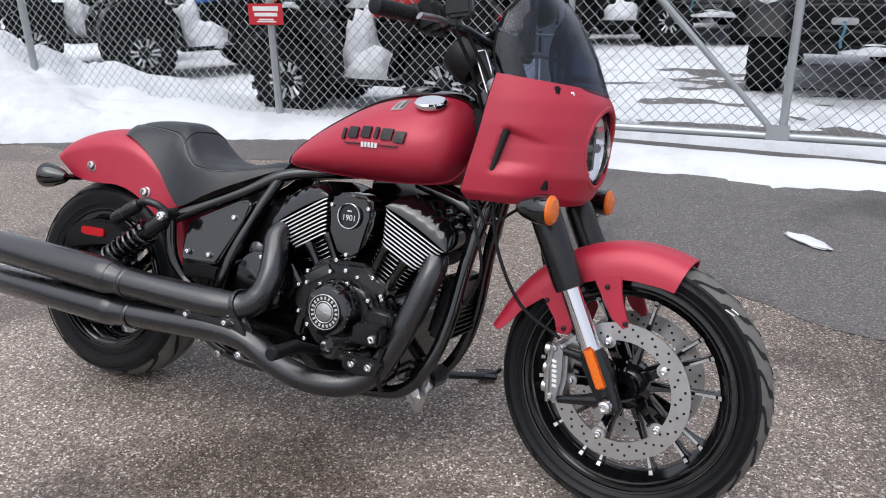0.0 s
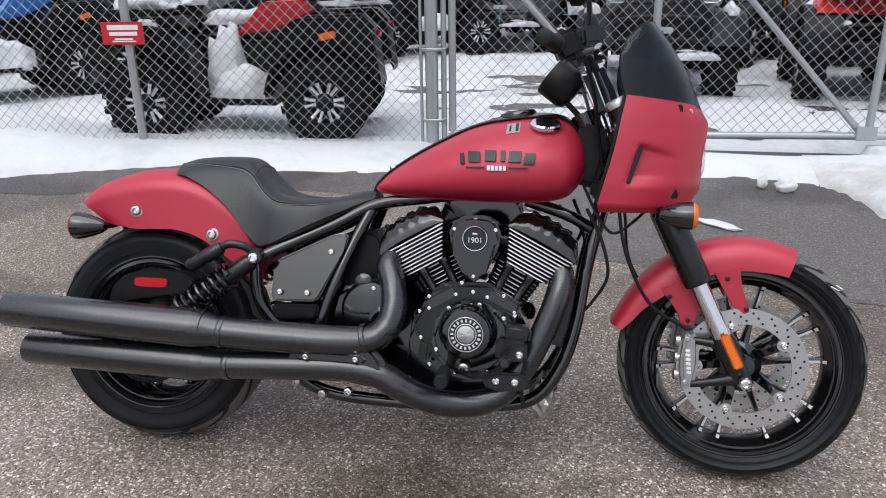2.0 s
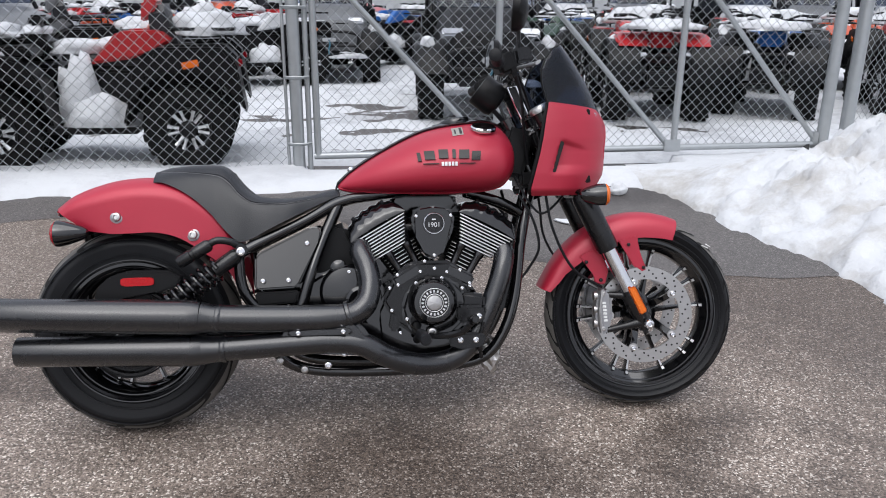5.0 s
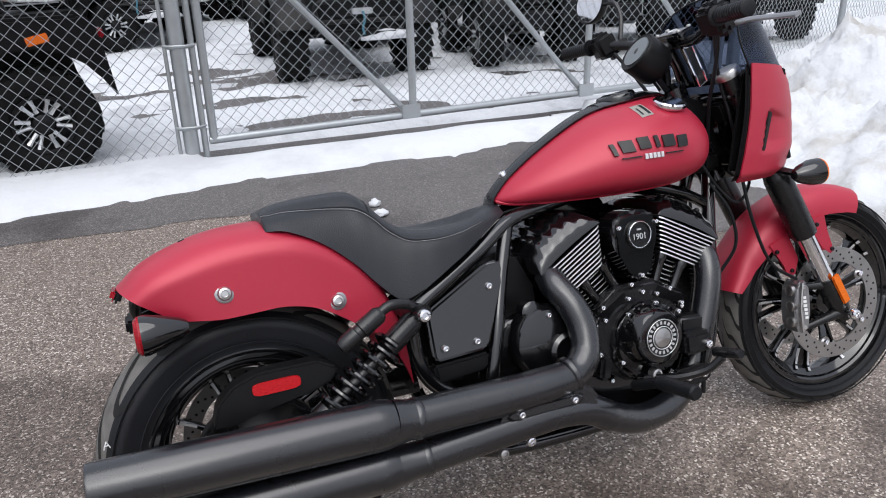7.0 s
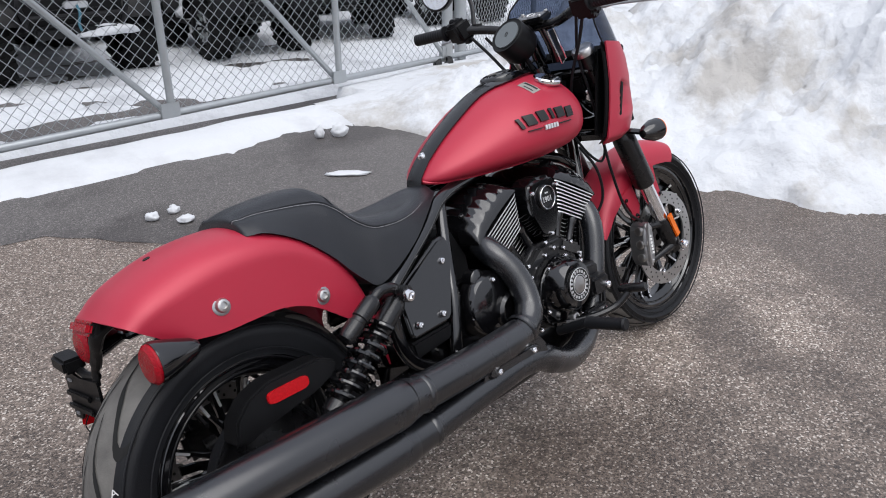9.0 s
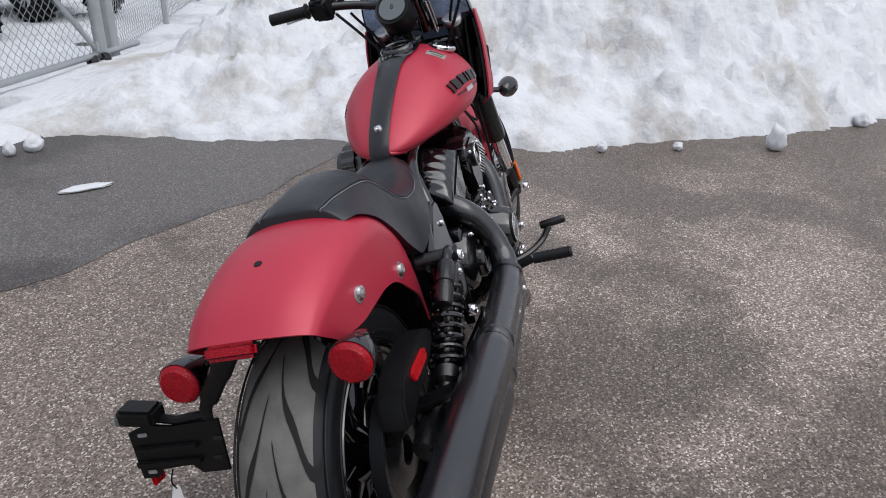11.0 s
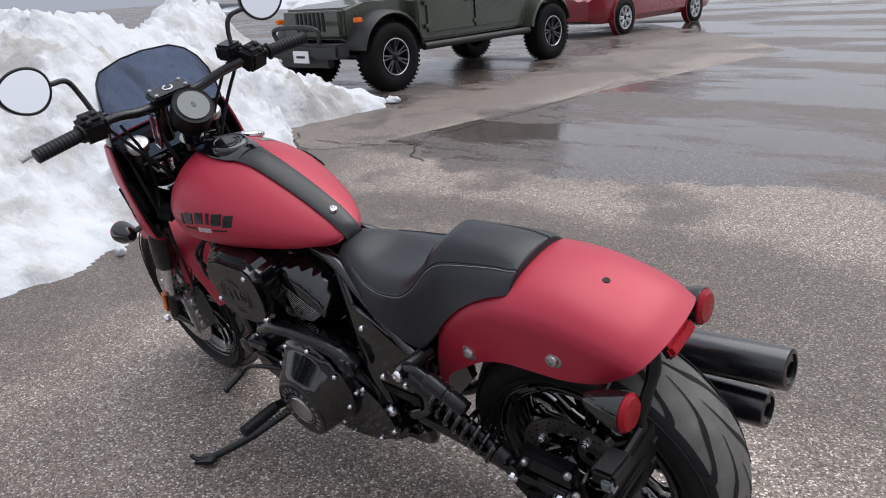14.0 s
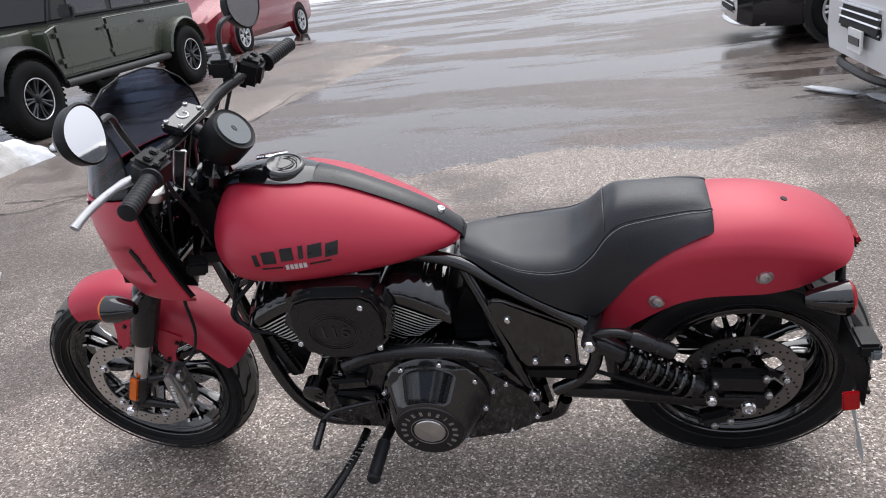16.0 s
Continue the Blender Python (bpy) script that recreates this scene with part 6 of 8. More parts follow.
for sd in (-1, 1):
    bm = bmesh.new()
    prism(bm, [(-0.404, 0.455), (-0.402, 0.545), (-0.390, 0.560), (-0.235, 0.634), (-0.208, 0.636), (-0.198, 0.622), (-0.212, 0.585), (-0.268, 0.462), (-0.280, 0.450), (-0.395, 0.446)], sd * 0.146, sd * 0.164, 0.007, segments=3)
    for v in bm.verts:
        v.co.y -= sd * 0.034 * max(0.0, (v.co.z - 0.47) / 0.14)
    cover = part("side_cover", bm, GLOSS, bike, "black side cover with three bright bolts")
    bm = bmesh.new()
    prism(bm, [(-0.405, 0.438), (-0.27, 0.442), (-0.278, 0.405), (-0.40, 0.395)], sd * 0.12, sd * 0.158, 0.006)
    part("lower_cover", bm, PLASTIC, cover)
    for x, y, z in ((-0.244, 0.136, 0.584), (-0.377, 0.165, 0.474), (-0.301, 0.165, 0.474)):
        bolt((x, sd * y, z), (0, sd, 0), 0.0085, cover, "cover_bolt")
    # swingarm
    bm = bmesh.new()
    tube(bm, [(-0.36, sd * 0.125, 0.335), (-0.50, sd * 0.135, 0.332), (-0.65, sd * 0.155, 0.325), (-0.80, sd * 0.16, 0.322)], [0.04, 0.038, 0.034, 0.034], 12, flat=0.6)
    arm = part("swingarm", bm, SATIN, bike, "black swingarm")
    bolt((-0.787, sd * 0.18, 0.322), (0, sd, 0), 0.02, arm, "axle_nut")
    bolt((-0.287, sd * 0.166, 0.358), (0, sd, 0), 0.016, arm, "pivot_bolt")
    # shock absorber
    a, b = Vector((-0.432, sd * 0.190, 0.568)), Vector((-0.698, sd * 0.192, 0.381))
    bm = bmesh.new()
    turned(bm, [(0.012, 0), (0.018, 0.04), (0.024, 0.08), (0.024, 0.3), (0.014, 0.32), (0.012, 0.8), (0.026, 0.82), (0.026, 0.9), (0.016, 0.93), (0.014, 1.0)], a, b, 18)
    shock = part("shock_absorber", bm, SATIN, bike, "black coil-over shock absorber")
    bm = bmesh.new()
    m, far = aim(a, b), (b - a).length
    turns = 8.0
    tube(bm, [m @ Vector((0.033 * math.cos(t), 0.033 * math.sin(t), far * (0.26 + 0.58 * t / (2 * math.pi * turns)))) for t in np.linspace(0, 2 * math.pi * turns, 128)], 0.0058, 7)
    part("spring", bm, GLOSS, shock, "gloss black coil spring")
    bm = bmesh.new()
    turned(bm, [(0.0, 0), (0.016, 0.02), (0.019, 0.1), (0.019, 0.4), (0.016, 0.42), (0.016, 0.5), (0.019, 0.52), (0.019, 0.92), (0.014, 1.0), (0.0, 1)], (-0.615, sd * 0.212, 0.537), (-0.520, sd * 0.212, 0.592), 18)
    tube(bm, spline([(-0.53, sd * 0.212, 0.588), (-0.50, sd * 0.212, 0.602), (-0.462, sd * 0.205, 0.596), (-0.44, sd * 0.195, 0.58)], 4), 0.011, 10)
    part("reservoir", bm, SATIN, shock)
    bolt(a + Vector((0, sd * 0.022, 0)), (0, sd, 0), 0.015, shock, "top_bolt")
    bolt(b + Vector((0, sd * 0.022, 0)), (0, sd, 0), 0.013, shock, "bottom_bolt")
    bm = bmesh.new()
    tube(bm, [(-0.448, sd * 0.12, 0.572), (-0.43, sd * 0.215, 0.572)], 0.018, 12)
    part("shock_mount", bm, SATIN, shock)
    bm = bmesh.new()
    tube(bm, [(-0.70, sd * 0.12, 0.36), (-0.697, sd * 0.215, 0.392)], 0.016, 12)
    part("shock_mount", bm, SATIN, shock)
    # rear indicators
    bm = bmesh.new()
    c0 = Vector((-0.968, sd * 0.16, 0.632))
    turned(bm, [(0.012, 0), (0.02, 0.15), (0.033, 0.6), (0.039, 0.9), (0.039, 1.0)], c0 + Vector((0.085, 0, 0.0)), c0, 24)
    tube(bm, [c0 + Vector((0.06, 0, 0)), c0 + Vector((0.07, -sd * 0.06, 0.0)), c0 + Vector((0.09, -sd * 0.09, 0.01))], 0.009, 8)
    sig = part("rear_indicator", bm, GLOSS, bike, "black bullet indicator with red lens")
    bm = bmesh.new()
    turned(bm, [(0.037, 0), (0.037, 0.4), (0.03, 0.85), (0.0, 1.0)], c0 + Vector((0.002, 0, 0)), c0 + Vector((-0.013, 0, 0)), 24)
    part("lens", bm, REDLENS, sig, "red lens")
    bm = bmesh.new()
    c1 = Vector((0.69, sd * 0.21, 0.722))
    turned(bm, [(0.012, 0), (0.022, 0.2), (0.033, 0.65), (0.034, 1.0)], c1 - Vector((0.075, 0, 0)), c1, 24)
    tube(bm, [c1 - Vector((0.05, 0, 0)), c1 + Vector((-0.07, -sd * 0.05, 0.01)), (0.60, sd * 0.13, 0.74)], 0.009, 8)
    sig = part("front_indicator", bm, GLOSS, bike, "black bullet indicator with amber lens")
    bm = bmesh.new()
    turned(bm, [(0.033, 0), (0.033, 0.4), (0.026, 0.85), (0.0, 1.0)], c1 - Vector((0.001, 0, 0)), c1 + Vector((0.014, 0, 0)), 24)
    part("lens", bm, AMBER, sig, "amber lens")
    # footpegs
    bm = bmesh.new()
    z = 0.31
    tube(bm, [(0.085, sd * 0.18, z - 0.03), (0.09, sd * 0.27, z)], 0.013, 10)
    turned(bm, [(0.017, 0)] + [(0.0175 if k % 2 else 0.0155, 0.05 + 0.9 * k / 13) for k in range(14)] + [(0.014, 1.0)], (0.09, sd * 0.275, z), (0.096, sd * 0.388, z + 0.002), 14)
    part("footpeg", bm, RUBBER, bike, "ribbed black rubber footpeg")

# belt guard with reflector
bm = bmesh.new()
prism(bm, [(-0.872, 0.425), (-0.858, 0.470), (-0.825, 0.500), (-0.775, 0.516), (-0.655, 0.514), (-0.615, 0.492), (-0.63, 0.466), (-0.69, 0.447), (-0.79, 0.440), (-0.84, 0.418)], -0.172, -0.118, 0.005)
guard = part("belt_guard", bm, PLASTIC, bike, "black belt guard with red reflector")
bm = bmesh.new()
prism(bm, round_poly(-0.742, 0.484, 0.048, 0.0125, 24, 5), -0.178, -0.171, 0.002)
part("side_reflector", bm, REDREFLEX, guard, "red side reflector")
# tail lamp
bm = bmesh.new()
tm = Matrix.Translation((-0.999, 0.013, 0.696)) @ pose(0, 0, 0, 0, 28, 0)
rbox(bm, (0.016, 0.098, 0.03), tm, 0.006)
tail = part("tail_lamp", bm, PLASTIC, bike, "slim red tail lamp at the fender tip")
bm = bmesh.new()
rbox(bm, (0.016, 0.094, 0.027), tm @ pose(-0.007, 0, -0.001), 0.007)
part("lens", bm, REDLENS, tail, "red lens")
# side plate bracket on the left
bm = bmesh.new()
turn = Matrix.Rotation(radians(90), 4, "Z")
prism(bm, [(0.292, 0.556), (0.246, 0.571), (0.205, 0.560), (0.103, 0.567), (0.120, 0.461), (0.176, 0.460), (0.189, 0.481), (0.253, 0.477), (0.268, 0.458), (0.304, 0.458)], 0.980, 0.986, 0.0015, m=turn)
bracket = part("plate_bracket", bm, PLASTIC, bike, "empty black plate bracket")
for y0, y1, z in ((0.160, 0.288, 0.522), (0.164, 0.298, 0.491)):
    bm = bmesh.new()
    prism(bm, [(y0, z - 0.006), (y0, z + 0.006), (y1, z + 0.006), (y1, z - 0.006)], 0.986, 0.994, 0.002, m=turn)
    part("bracket_rib", bm, PLASTIC, bracket)
for y, z in ((0.262, 0.551), (0.276, 0.473), (0.117, 0.53), (0.131, 0.491)):
    bm = bmesh.new()
    rbox(bm, (0.004, 0.018, 0.007), pose(-0.9875, y, z), 0.001)
    part("bracket_slot", bm, THREAD if y > 0.2 else HOLE, bracket)
bm = bmesh.new()
tube(bm, spline([(-0.93, 0.02, 0.70), (-0.965, 0.045, 0.68), (-0.975, 0.068, 0.65), (-0.972, 0.10, 0.615), (-0.974, 0.125, 0.585), (-0.978, 0.13, 0.555)], 4), [0.02] * 9 + [0.017] * 6 + [0.012] * 6, 10, flat=0.6)
tube(bm, [(-0.974, 0.125, 0.572), (-0.974, 0.19, 0.566), (-0.974, 0.24, 0.578)], 0.009, 8)
part("bracket_arm", bm, PLASTIC, bracket)
bm = bmesh.new()
rbox(bm, (0.045, 0.072, 0.032), pose(-0.982, 0.250, 0.592, 8, 0, 0), 0.006)
box = part("plate_lamp", bm, PLASTIC, bracket, "dark grey plate lamp housing")
bm = bmesh.new()
rbox(bm, (0.02, 0.024, 0.022), pose(-0.992, 0.282, 0.59, 8, 0, 0), 0.004)
part("lamp_glass", bm, GAUGEFACE, box)
bm = bmesh.new()
rbox(bm, (0.034, 0.008, 0.056), pose(-0.962, 0.292, 0.462, 0, 8, 0), 0.003)
part("reflector", bm, REDREFLEX, bracket, "small red reflector")
bm = bmesh.new()
rows = [[(-0.985 - 0.03 * v + 0.004 * math.sin(6 * v), 0.245 + 0.05 * (u - 0.5) * (0.3 + 0.7 * min(1, 2.2 * v)) + 0.016 * v + 0.006 * math.sin(9 * v), 0.435 - 0.185 * v) for u in (0, 0.5, 1)] for v in np.linspace(0, 1, 7)]
grid_faces(bm, rows)
shell(bm, 0.001)
part("paper_tag", bm, WHITEMARK, bracket, "crumpled white paper tag")
bm = bmesh.new()
tube(bm, spline([(-0.98, 0.24, 0.47), (-0.99, 0.245, 0.45), (-0.986, 0.245, 0.432)], 4), 0.0015, 5)
part("tag_string", bm, PLASTIC, bracket)

# side stand
bm = bmesh.new()
tube(bm, spline([(0.20, 0.12, 0.17), (0.22, 0.20, 0.16), (0.27, 0.32, 0.142), (0.33, 0.415, 0.130)], 5), 0.012, 10)
rbox(bm, (0.065, 0.055, 0.010), pose(0.335, 0.43, 0.1335, -(-LEAN_SIDE), 0, 30), 0.004)
tube(bm, spline([(0.335, 0.43, 0.134), (0.36, 0.45, 0.140), (0.375, 0.455, 0.155)], 3), 0.007, 8)
stand = part("side_stand", bm, SATIN, bike, "black side stand with flat foot")
bm = bmesh.new()
m = aim((0.17, 0.13, 0.175), (0.255, 0.27, 0.165))
tube(bm, [m @ Vector((0.0055 * math.cos(t), 0.0055 * math.sin(t), 0.13 * t / 62.8)) for t in np.linspace(0, 62.8, 120)], 0.0016, 5)
part("return_spring", bm, STEEL, stand)
# shift and brake levers
bm = bmesh.new()
tube(bm, spline([(0.09, 0.19, 0.372), (0.15, 0.215, 0.384), (0.215, 0.232, 0.380), (0.242, 0.245, 0.365)], 4), 0.0065, 8)
turned(bm, [(0.008, 0)] + [(0.0105 if k % 2 else 0.009, 0.08 + 0.86 * k / 11) for k in range(12)] + [(0.008, 1)], (0.243, 0.248, 0.365), (0.250, 0.322, 0.345), 12)
part("shift_lever", bm, SATIN, bike, "black shift lever")
bm = bmesh.new()
tube(bm, spline([(0.11, -0.19, 0.295), (0.16, -0.25, 0.30), (0.21, -0.29, 0.315), (0.237, -0.315, 0.345)], 4), 0.010, 8)
turned(bm, [(0.011, 0), (0.013, 0.1), (0.013, 0.9), (0.01, 1)], (0.238, -0.29, 0.352), (0.242, -0.368, 0.362), 12)
prism(bm, [(0.18, 0.262), (0.185, 0.298), (0.275, 0.300), (0.30, 0.285), (0.285, 0.255), (0.22, 0.248)], -0.212, -0.19, 0.006)
rbox(bm, (0.08, 0.04, 0.052), pose(0.251, -0.205, 0.358, 0, 0, 0), 0.008)
tube(bm, [(0.29, -0.2, 0.33), (0.275, -0.2, 0.27), (0.285, -0.18, 0.215)], 0.006, 8)
pedal = part("brake_pedal", bm, SATIN, bike, "black brake pedal")
for x, z in ((0.215, 0.279), (0.263, 0.278), (0.272, 0.352)):
    bolt((x, -0.213 if z < 0.3 else -0.226, z), (0, -1, 0), 0.011, pedal, "pedal_bolt")
bolt((0.13, -0.2, 0.305), (0, -1, 0), 0.016, pedal, "pivot_bolt", STEEL)
for x, z in ((-0.335, 0.225), (-0.262, 0.195), (-0.19, 0.205), (-0.14, 0.235), (0.05, 0.205)):
    bolt((x, -0.142, z), (0, -1, 0), 0.0125 if x < -0.18 else 0.007, bike, "frame_bolt", STEEL if x < -0.2 else CHROME)
# oil cooler and regulator at the front, foil-wrapped lead
bm = bmesh.new()
rbox(bm, (0.045, 0.16, 0.17), pose(0.385, 0, 0.43, 0, 14, 0), 0.01)
rbox(bm, (0.05, 0.1, 0.05), pose(0.345, 0, 0.225, 0, 35, 0), 0.01)
cooler = part("oil_cooler", bm, SATIN, bike, "finned black oil cooler")
for k in range(12):
    bm = bmesh.new()
    rbox(bm, (0.052, 0.15, 0.003), pose(0.387, 0, 0.36 + 0.0125 * k, 0, 14, 0), 0)
    part("cooler_fin", bm, SATIN, cooler)
bm = bmesh.new()
bmesh.ops.create_icosphere(bm, subdivisions=3, radius=0.03)
for v in bm.verts:
    v.co = Vector((v.co.x * 1.1, v.co.y * 0.9, v.co.z * 1.6)) * (1 + 0.5 * noise.noise(v.co * 60)) + Vector((0.335, -0.06, 0.20))
part("foil_wrap", bm, STEEL, bike, "crumpled foil wrap", sharp=15)
# cables and hoses
for pts, r in (([(0.40, -0.21, 1.10), (0.43, -0.16, 1.02), (0.45, -0.10, 0.92), (0.47, -0.06, 0.82)], 0.005), ([(0.40, 0.21, 1.10), (0.43, 0.16, 1.02), (0.45, 0.10, 0.92), (0.46, 0.06, 0.80)], 0.005),
               ([(0.42, -0.17, 1.09), (0.47, -0.12, 0.98), (0.50, -0.12, 0.86), (0.51, -0.13, 0.72), (0.535, -0.13, 0.60), (0.60, -0.115, 0.48), (0.70, -0.10, 0.415)], 0.0045),
               ([(0.42, 0.17, 1.09), (0.48, 0.12, 0.97), (0.52, 0.12, 0.84), (0.55, 0.13, 0.70), (0.565, 0.13, 0.58), (0.62, 0.115, 0.48), (0.70, 0.10, 0.415)], 0.0045),
               ([(0.42, -0.08, 0.78), (0.46, -0.10, 0.70), (0.50, -0.12, 0.66), (0.56, -0.1, 0.70), (0.60, -0.05, 0.74)], 0.004),
               ([(0.40, 0.05, 0.74), (0.43, 0.12, 0.66), (0.40, 0.15, 0.60), (0.33, 0.13, 0.56)], 0.005),
               ([(0.36, 0.10, 0.72), (0.41, 0.14, 0.68), (0.44, 0.13, 0.62), (0.42, 0.10, 0.55)], 0.006),
               ([(0.43, -0.10, 0.72), (0.47, -0.12, 0.64), (0.49, -0.11, 0.55), (0.46, -0.08, 0.48), (0.42, -0.07, 0.43)], 0.0045),
               ([(0.34, 0.0, 1.03), (0.37, -0.01, 1.0), (0.41, 0.0, 0.96)], 0.008), ([(0.45, 0.05, 1.06), (0.46, 0.06, 1.0), (0.45, 0.05, 0.92)], 0.007),
               ([(-0.10, -0.14, 0.27), (-0.2, -0.16, 0.25), (-0.34, -0.16, 0.26), (-0.45, -0.15, 0.29)], 0.006), ([(-0.72, 0.15, 0.34), (-0.6, 0.16, 0.36), (-0.48, 0.15, 0.40), (-0.38, 0.14, 0.44)], 0.0055)):
    bm = bmesh.new()
    tube(bm, spline(pts, 7), r, 8)
    part("cable", bm, RUBBER, bike, "black cable")
bm = bmesh.new()
rbox(bm, (0.09, 0.12, 0.16), pose(0.43, 0, 0.86, 0, 15, 0), 0.015)
rbox(bm, (0.06, 0.14, 0.05), pose(0.47, 0, 0.77, 0, 0, 0), 0.01)
rbox(bm, (0.05, 0.05, 0.035), pose(0.47, 0.14, 0.80, 0, -20, 30), 0.006)
rbox(bm, (0.04, 0.04, 0.05), pose(0.50, -0.09, 0.90, 0, -20, 0), 0.006)
part("wiring_box", bm, PLASTIC, bike, "black wiring cover at the steering head")
# rear caliper
bm = bmesh.new()
rbox(bm, (0.14, 0.035, 0.06), pose(-0.76, 0.165, 0.395, 0, -4, 0), 0.01)
cal = part("rear_caliper", bm, SATIN, bike, "black rear brake caliper")
bm = bmesh.new()
rbox(bm, (0.12, 0.03, 0.07), pose(-0.78, 0.165, 0.335, 0, -4, 0), 0.012)
part("caliper_bracket", bm, SATIN, cal)
bm = bmesh.new()
rbox(bm, (0.09, 0.04, 0.045), pose(-0.72, 0.165, 0.272, 0, 20, 0), 0.012)
part("pad_housing", bm, SATIN, cal)
for x, z in ((-0.71, 0.40), (-0.82, 0.415), (-0.75, 0.27), (-0.715, 0.255), (-0.83, 0.36)):
    bolt((x, 0.184, z), (0, 1, 0), 0.009, cal, "caliper_bolt", STEEL)

# ---- the front end is turned a little to the right ----
axis_at, axis_way = Vector((0.455, 0, 0.985)), Vector((0.442, 0, -0.897)).normalized()
STEER = Matrix.Translation(axis_at) @ Matrix.Rotation(radians(4.5), 4, axis_way) @ Matrix.Translation(-axis_at)
for ob in list(bike.children):
    if ob.name.split(".")[0] in ("front_wheel", "front_fender", "fork_leg", "fork_clamp", "fairing", "windscreen", "headlamp", "handlebar", "instrument", "front_indicator"):
        ob.matrix_local = STEER

# ---- chain-link fence and sliding gate ----
def post(x, y, r, h, parent, name="post", z0=-0.05):
    b = bmesh.new()
    tube(b, [(x, y, z0), (x, y, h)], r, 16)
    return part(name, b, GALV, parent)


def chain_link(name, a, b, z0, z1, cell, parent, r=0.0027):
    """Woven wire: zigzag wires, each hooked into the next."""
    a, b = Vector((*a, 0)), Vector((*b, 0))
    n = int((b - a).length / (cell / 2))
    u = (b - a).normalized()
    nrm = Vector((-u.y, u.x, 0))
    m = int((z1 - z0) / (cell / 2))
    verts, faces = [], []
    for k in range(n):
        base = a + u * (k * cell / 2)
        start = len(verts)
        for j in range(m + 1):
            zig = (j % 2) if k % 2 == 0 else 1 - (j % 2)
            q = base + u * (zig * cell / 2) + nrm * (0.0035 * (1 if (zig == 0) == (k % 2 == 0) else -1)) + Vector((0, 0, z0 + j * cell / 2))
            q = q + Vector((0, 0, 0.012 * noise.noise(Vector((q.x * 0.8, 0, q.z * 0.9))))) + nrm * (0.012 * noise.noise(q * 0.7))
            for t in (0, 2.094, 4.189):
                verts.append(q + u * (math.cos(t) * r * 1.25) + nrm * (math.sin(t) * r))
        for j in range(m):
            for t in range(3):
                i0, i1 = start + j * 3 + t, start + j * 3 + (t + 1) % 3
                faces.append((i0, i1, i1 + 3, i0 + 3))
    me = bpy.data.meshes.new(name)
    me.from_pydata(verts, [], faces)
    me.materials.append(WIRE)
    ob = new(name, me)
    ob.parent = parent
    return tagged(ob, "woven galvanised wire", kind="stuff")


CELL = 0.081
fence = thing("chain_link_fence", "galvanised chain-link fence along the yard", "fence")
PA, PB = Vector((-2.785, 3.315)), Vector((-0.645, 3.63))
run = (PB - PA) / (PB - PA).length
for k in range(5):
    q = PA - run * 2.45 * k
    post(q.x, q.y, 0.032, 2.0, fence)
post(PB.x, PB.y, 0.047, 2.1, fence, "terminal_post")
post(PB.x + 0.085, PB.y + 0.02, 0.02, 2.0, fence, "tension_post")
post(PB.x - 0.075, PB.y - 0.01, 0.012, 2.0, fence, "tension_bar")
for z in (0.25, 0.75, 1.25, 1.75):
    b = bmesh.new()
    tube(b, [(PB.x - 0.08, PB.y - 0.01, z), (PB.x - 0.03, PB.y - 0.05, z), (PB.x + 0.05, PB.y - 0.045, z), (PB.x + 0.1, PB.y, z)], 0.008, 6, flat=2)
    part("band", b, GALV, fence)
far_left = PA - run * 9.8
chain_link("wire_mesh", far_left, PB - run * 0.07, 0.03, 1.98, CELL, fence)
b = bmesh.new()
tube(b, [(*far_left, 1.98), (*PB, 1.98)], 0.021, 10)
part("top_rail", b, GALV, fence)

gate = thing("sliding_gate", "galvanised chain-link sliding gate with diagonal braces", "gate")
GA, GB = Vector((-0.53, 3.66)), Vector((3.74, 3.925))
gu = (GB - GA) / (GB - GA).length


def on_gate(x, z):
    q = GA + gu * ((x - GA.x) / gu.x)
    return Vector((q.x, q.y, z))


def rail(name, p, q, r, parent):
    b = bmesh.new()
    tube(b, [p, q], r, 12)
    return part(name, b, GALV, parent)


rail("bottom_rail", on_gate(-0.53, 0.145), on_gate(4.3, 0.165), 0.026, gate)
rail("top_rail", on_gate(-0.53, 1.95), on_gate(3.9, 1.95), 0.03, gate)
for x in (-0.5, 0.905, 2.405, 3.74):
    rail("upright", on_gate(x, 0.14), on_gate(x, 1.95), 0.027 if x < 3 else 0.05, gate)
for x0, x1 in ((-0.5, 0.86), (0.95, 2.36), (2.45, 3.7)):
    k = 1.06
    rail("brace", on_gate(x1, 0.17), on_gate(x1 - (1.95 - 0.17) / k if x1 < 3 else x1 - 1.6, 1.95), 0.021, gate)
for x in (0.88, 2.385):
    b = bmesh.new()
    rbox(b, (0.14, 0.014, 0.10), Matrix.Translation(on_gate(x, 0.18) - Vector((0, 0.03, 0))) @ pose(0, 0, 0, 0, 0, 3.5), 0.004)
    part("gusset", b, GALV, gate)
chain_link("wire_mesh", GA + gu * 0.03, GB - gu * 0.03, 0.16, 1.95, CELL, gate)
b = bmesh.new()
for dx in (-0.055, 0.055):
    lathe(b, [(0.03, dx - 0.02), (0.075, dx - 0.024), (0.08, dx), (0.075, dx + 0.024), (0.03, dx + 0.02)], (0, 0, 0), 24)
wheels = part("gate_roller", b, RUBBER, gate, "black rubber gate roller")
wheels.matrix_local = pose(3.66, 3.90, 0.10, 0, 0, 60)
b = bmesh.new()
rbox(b, (0.05, 0.05, 0.14), Matrix.Translation(on_gate(3.67, 0.2)), 0.005)
part("roller_fork", b, GALV, gate)
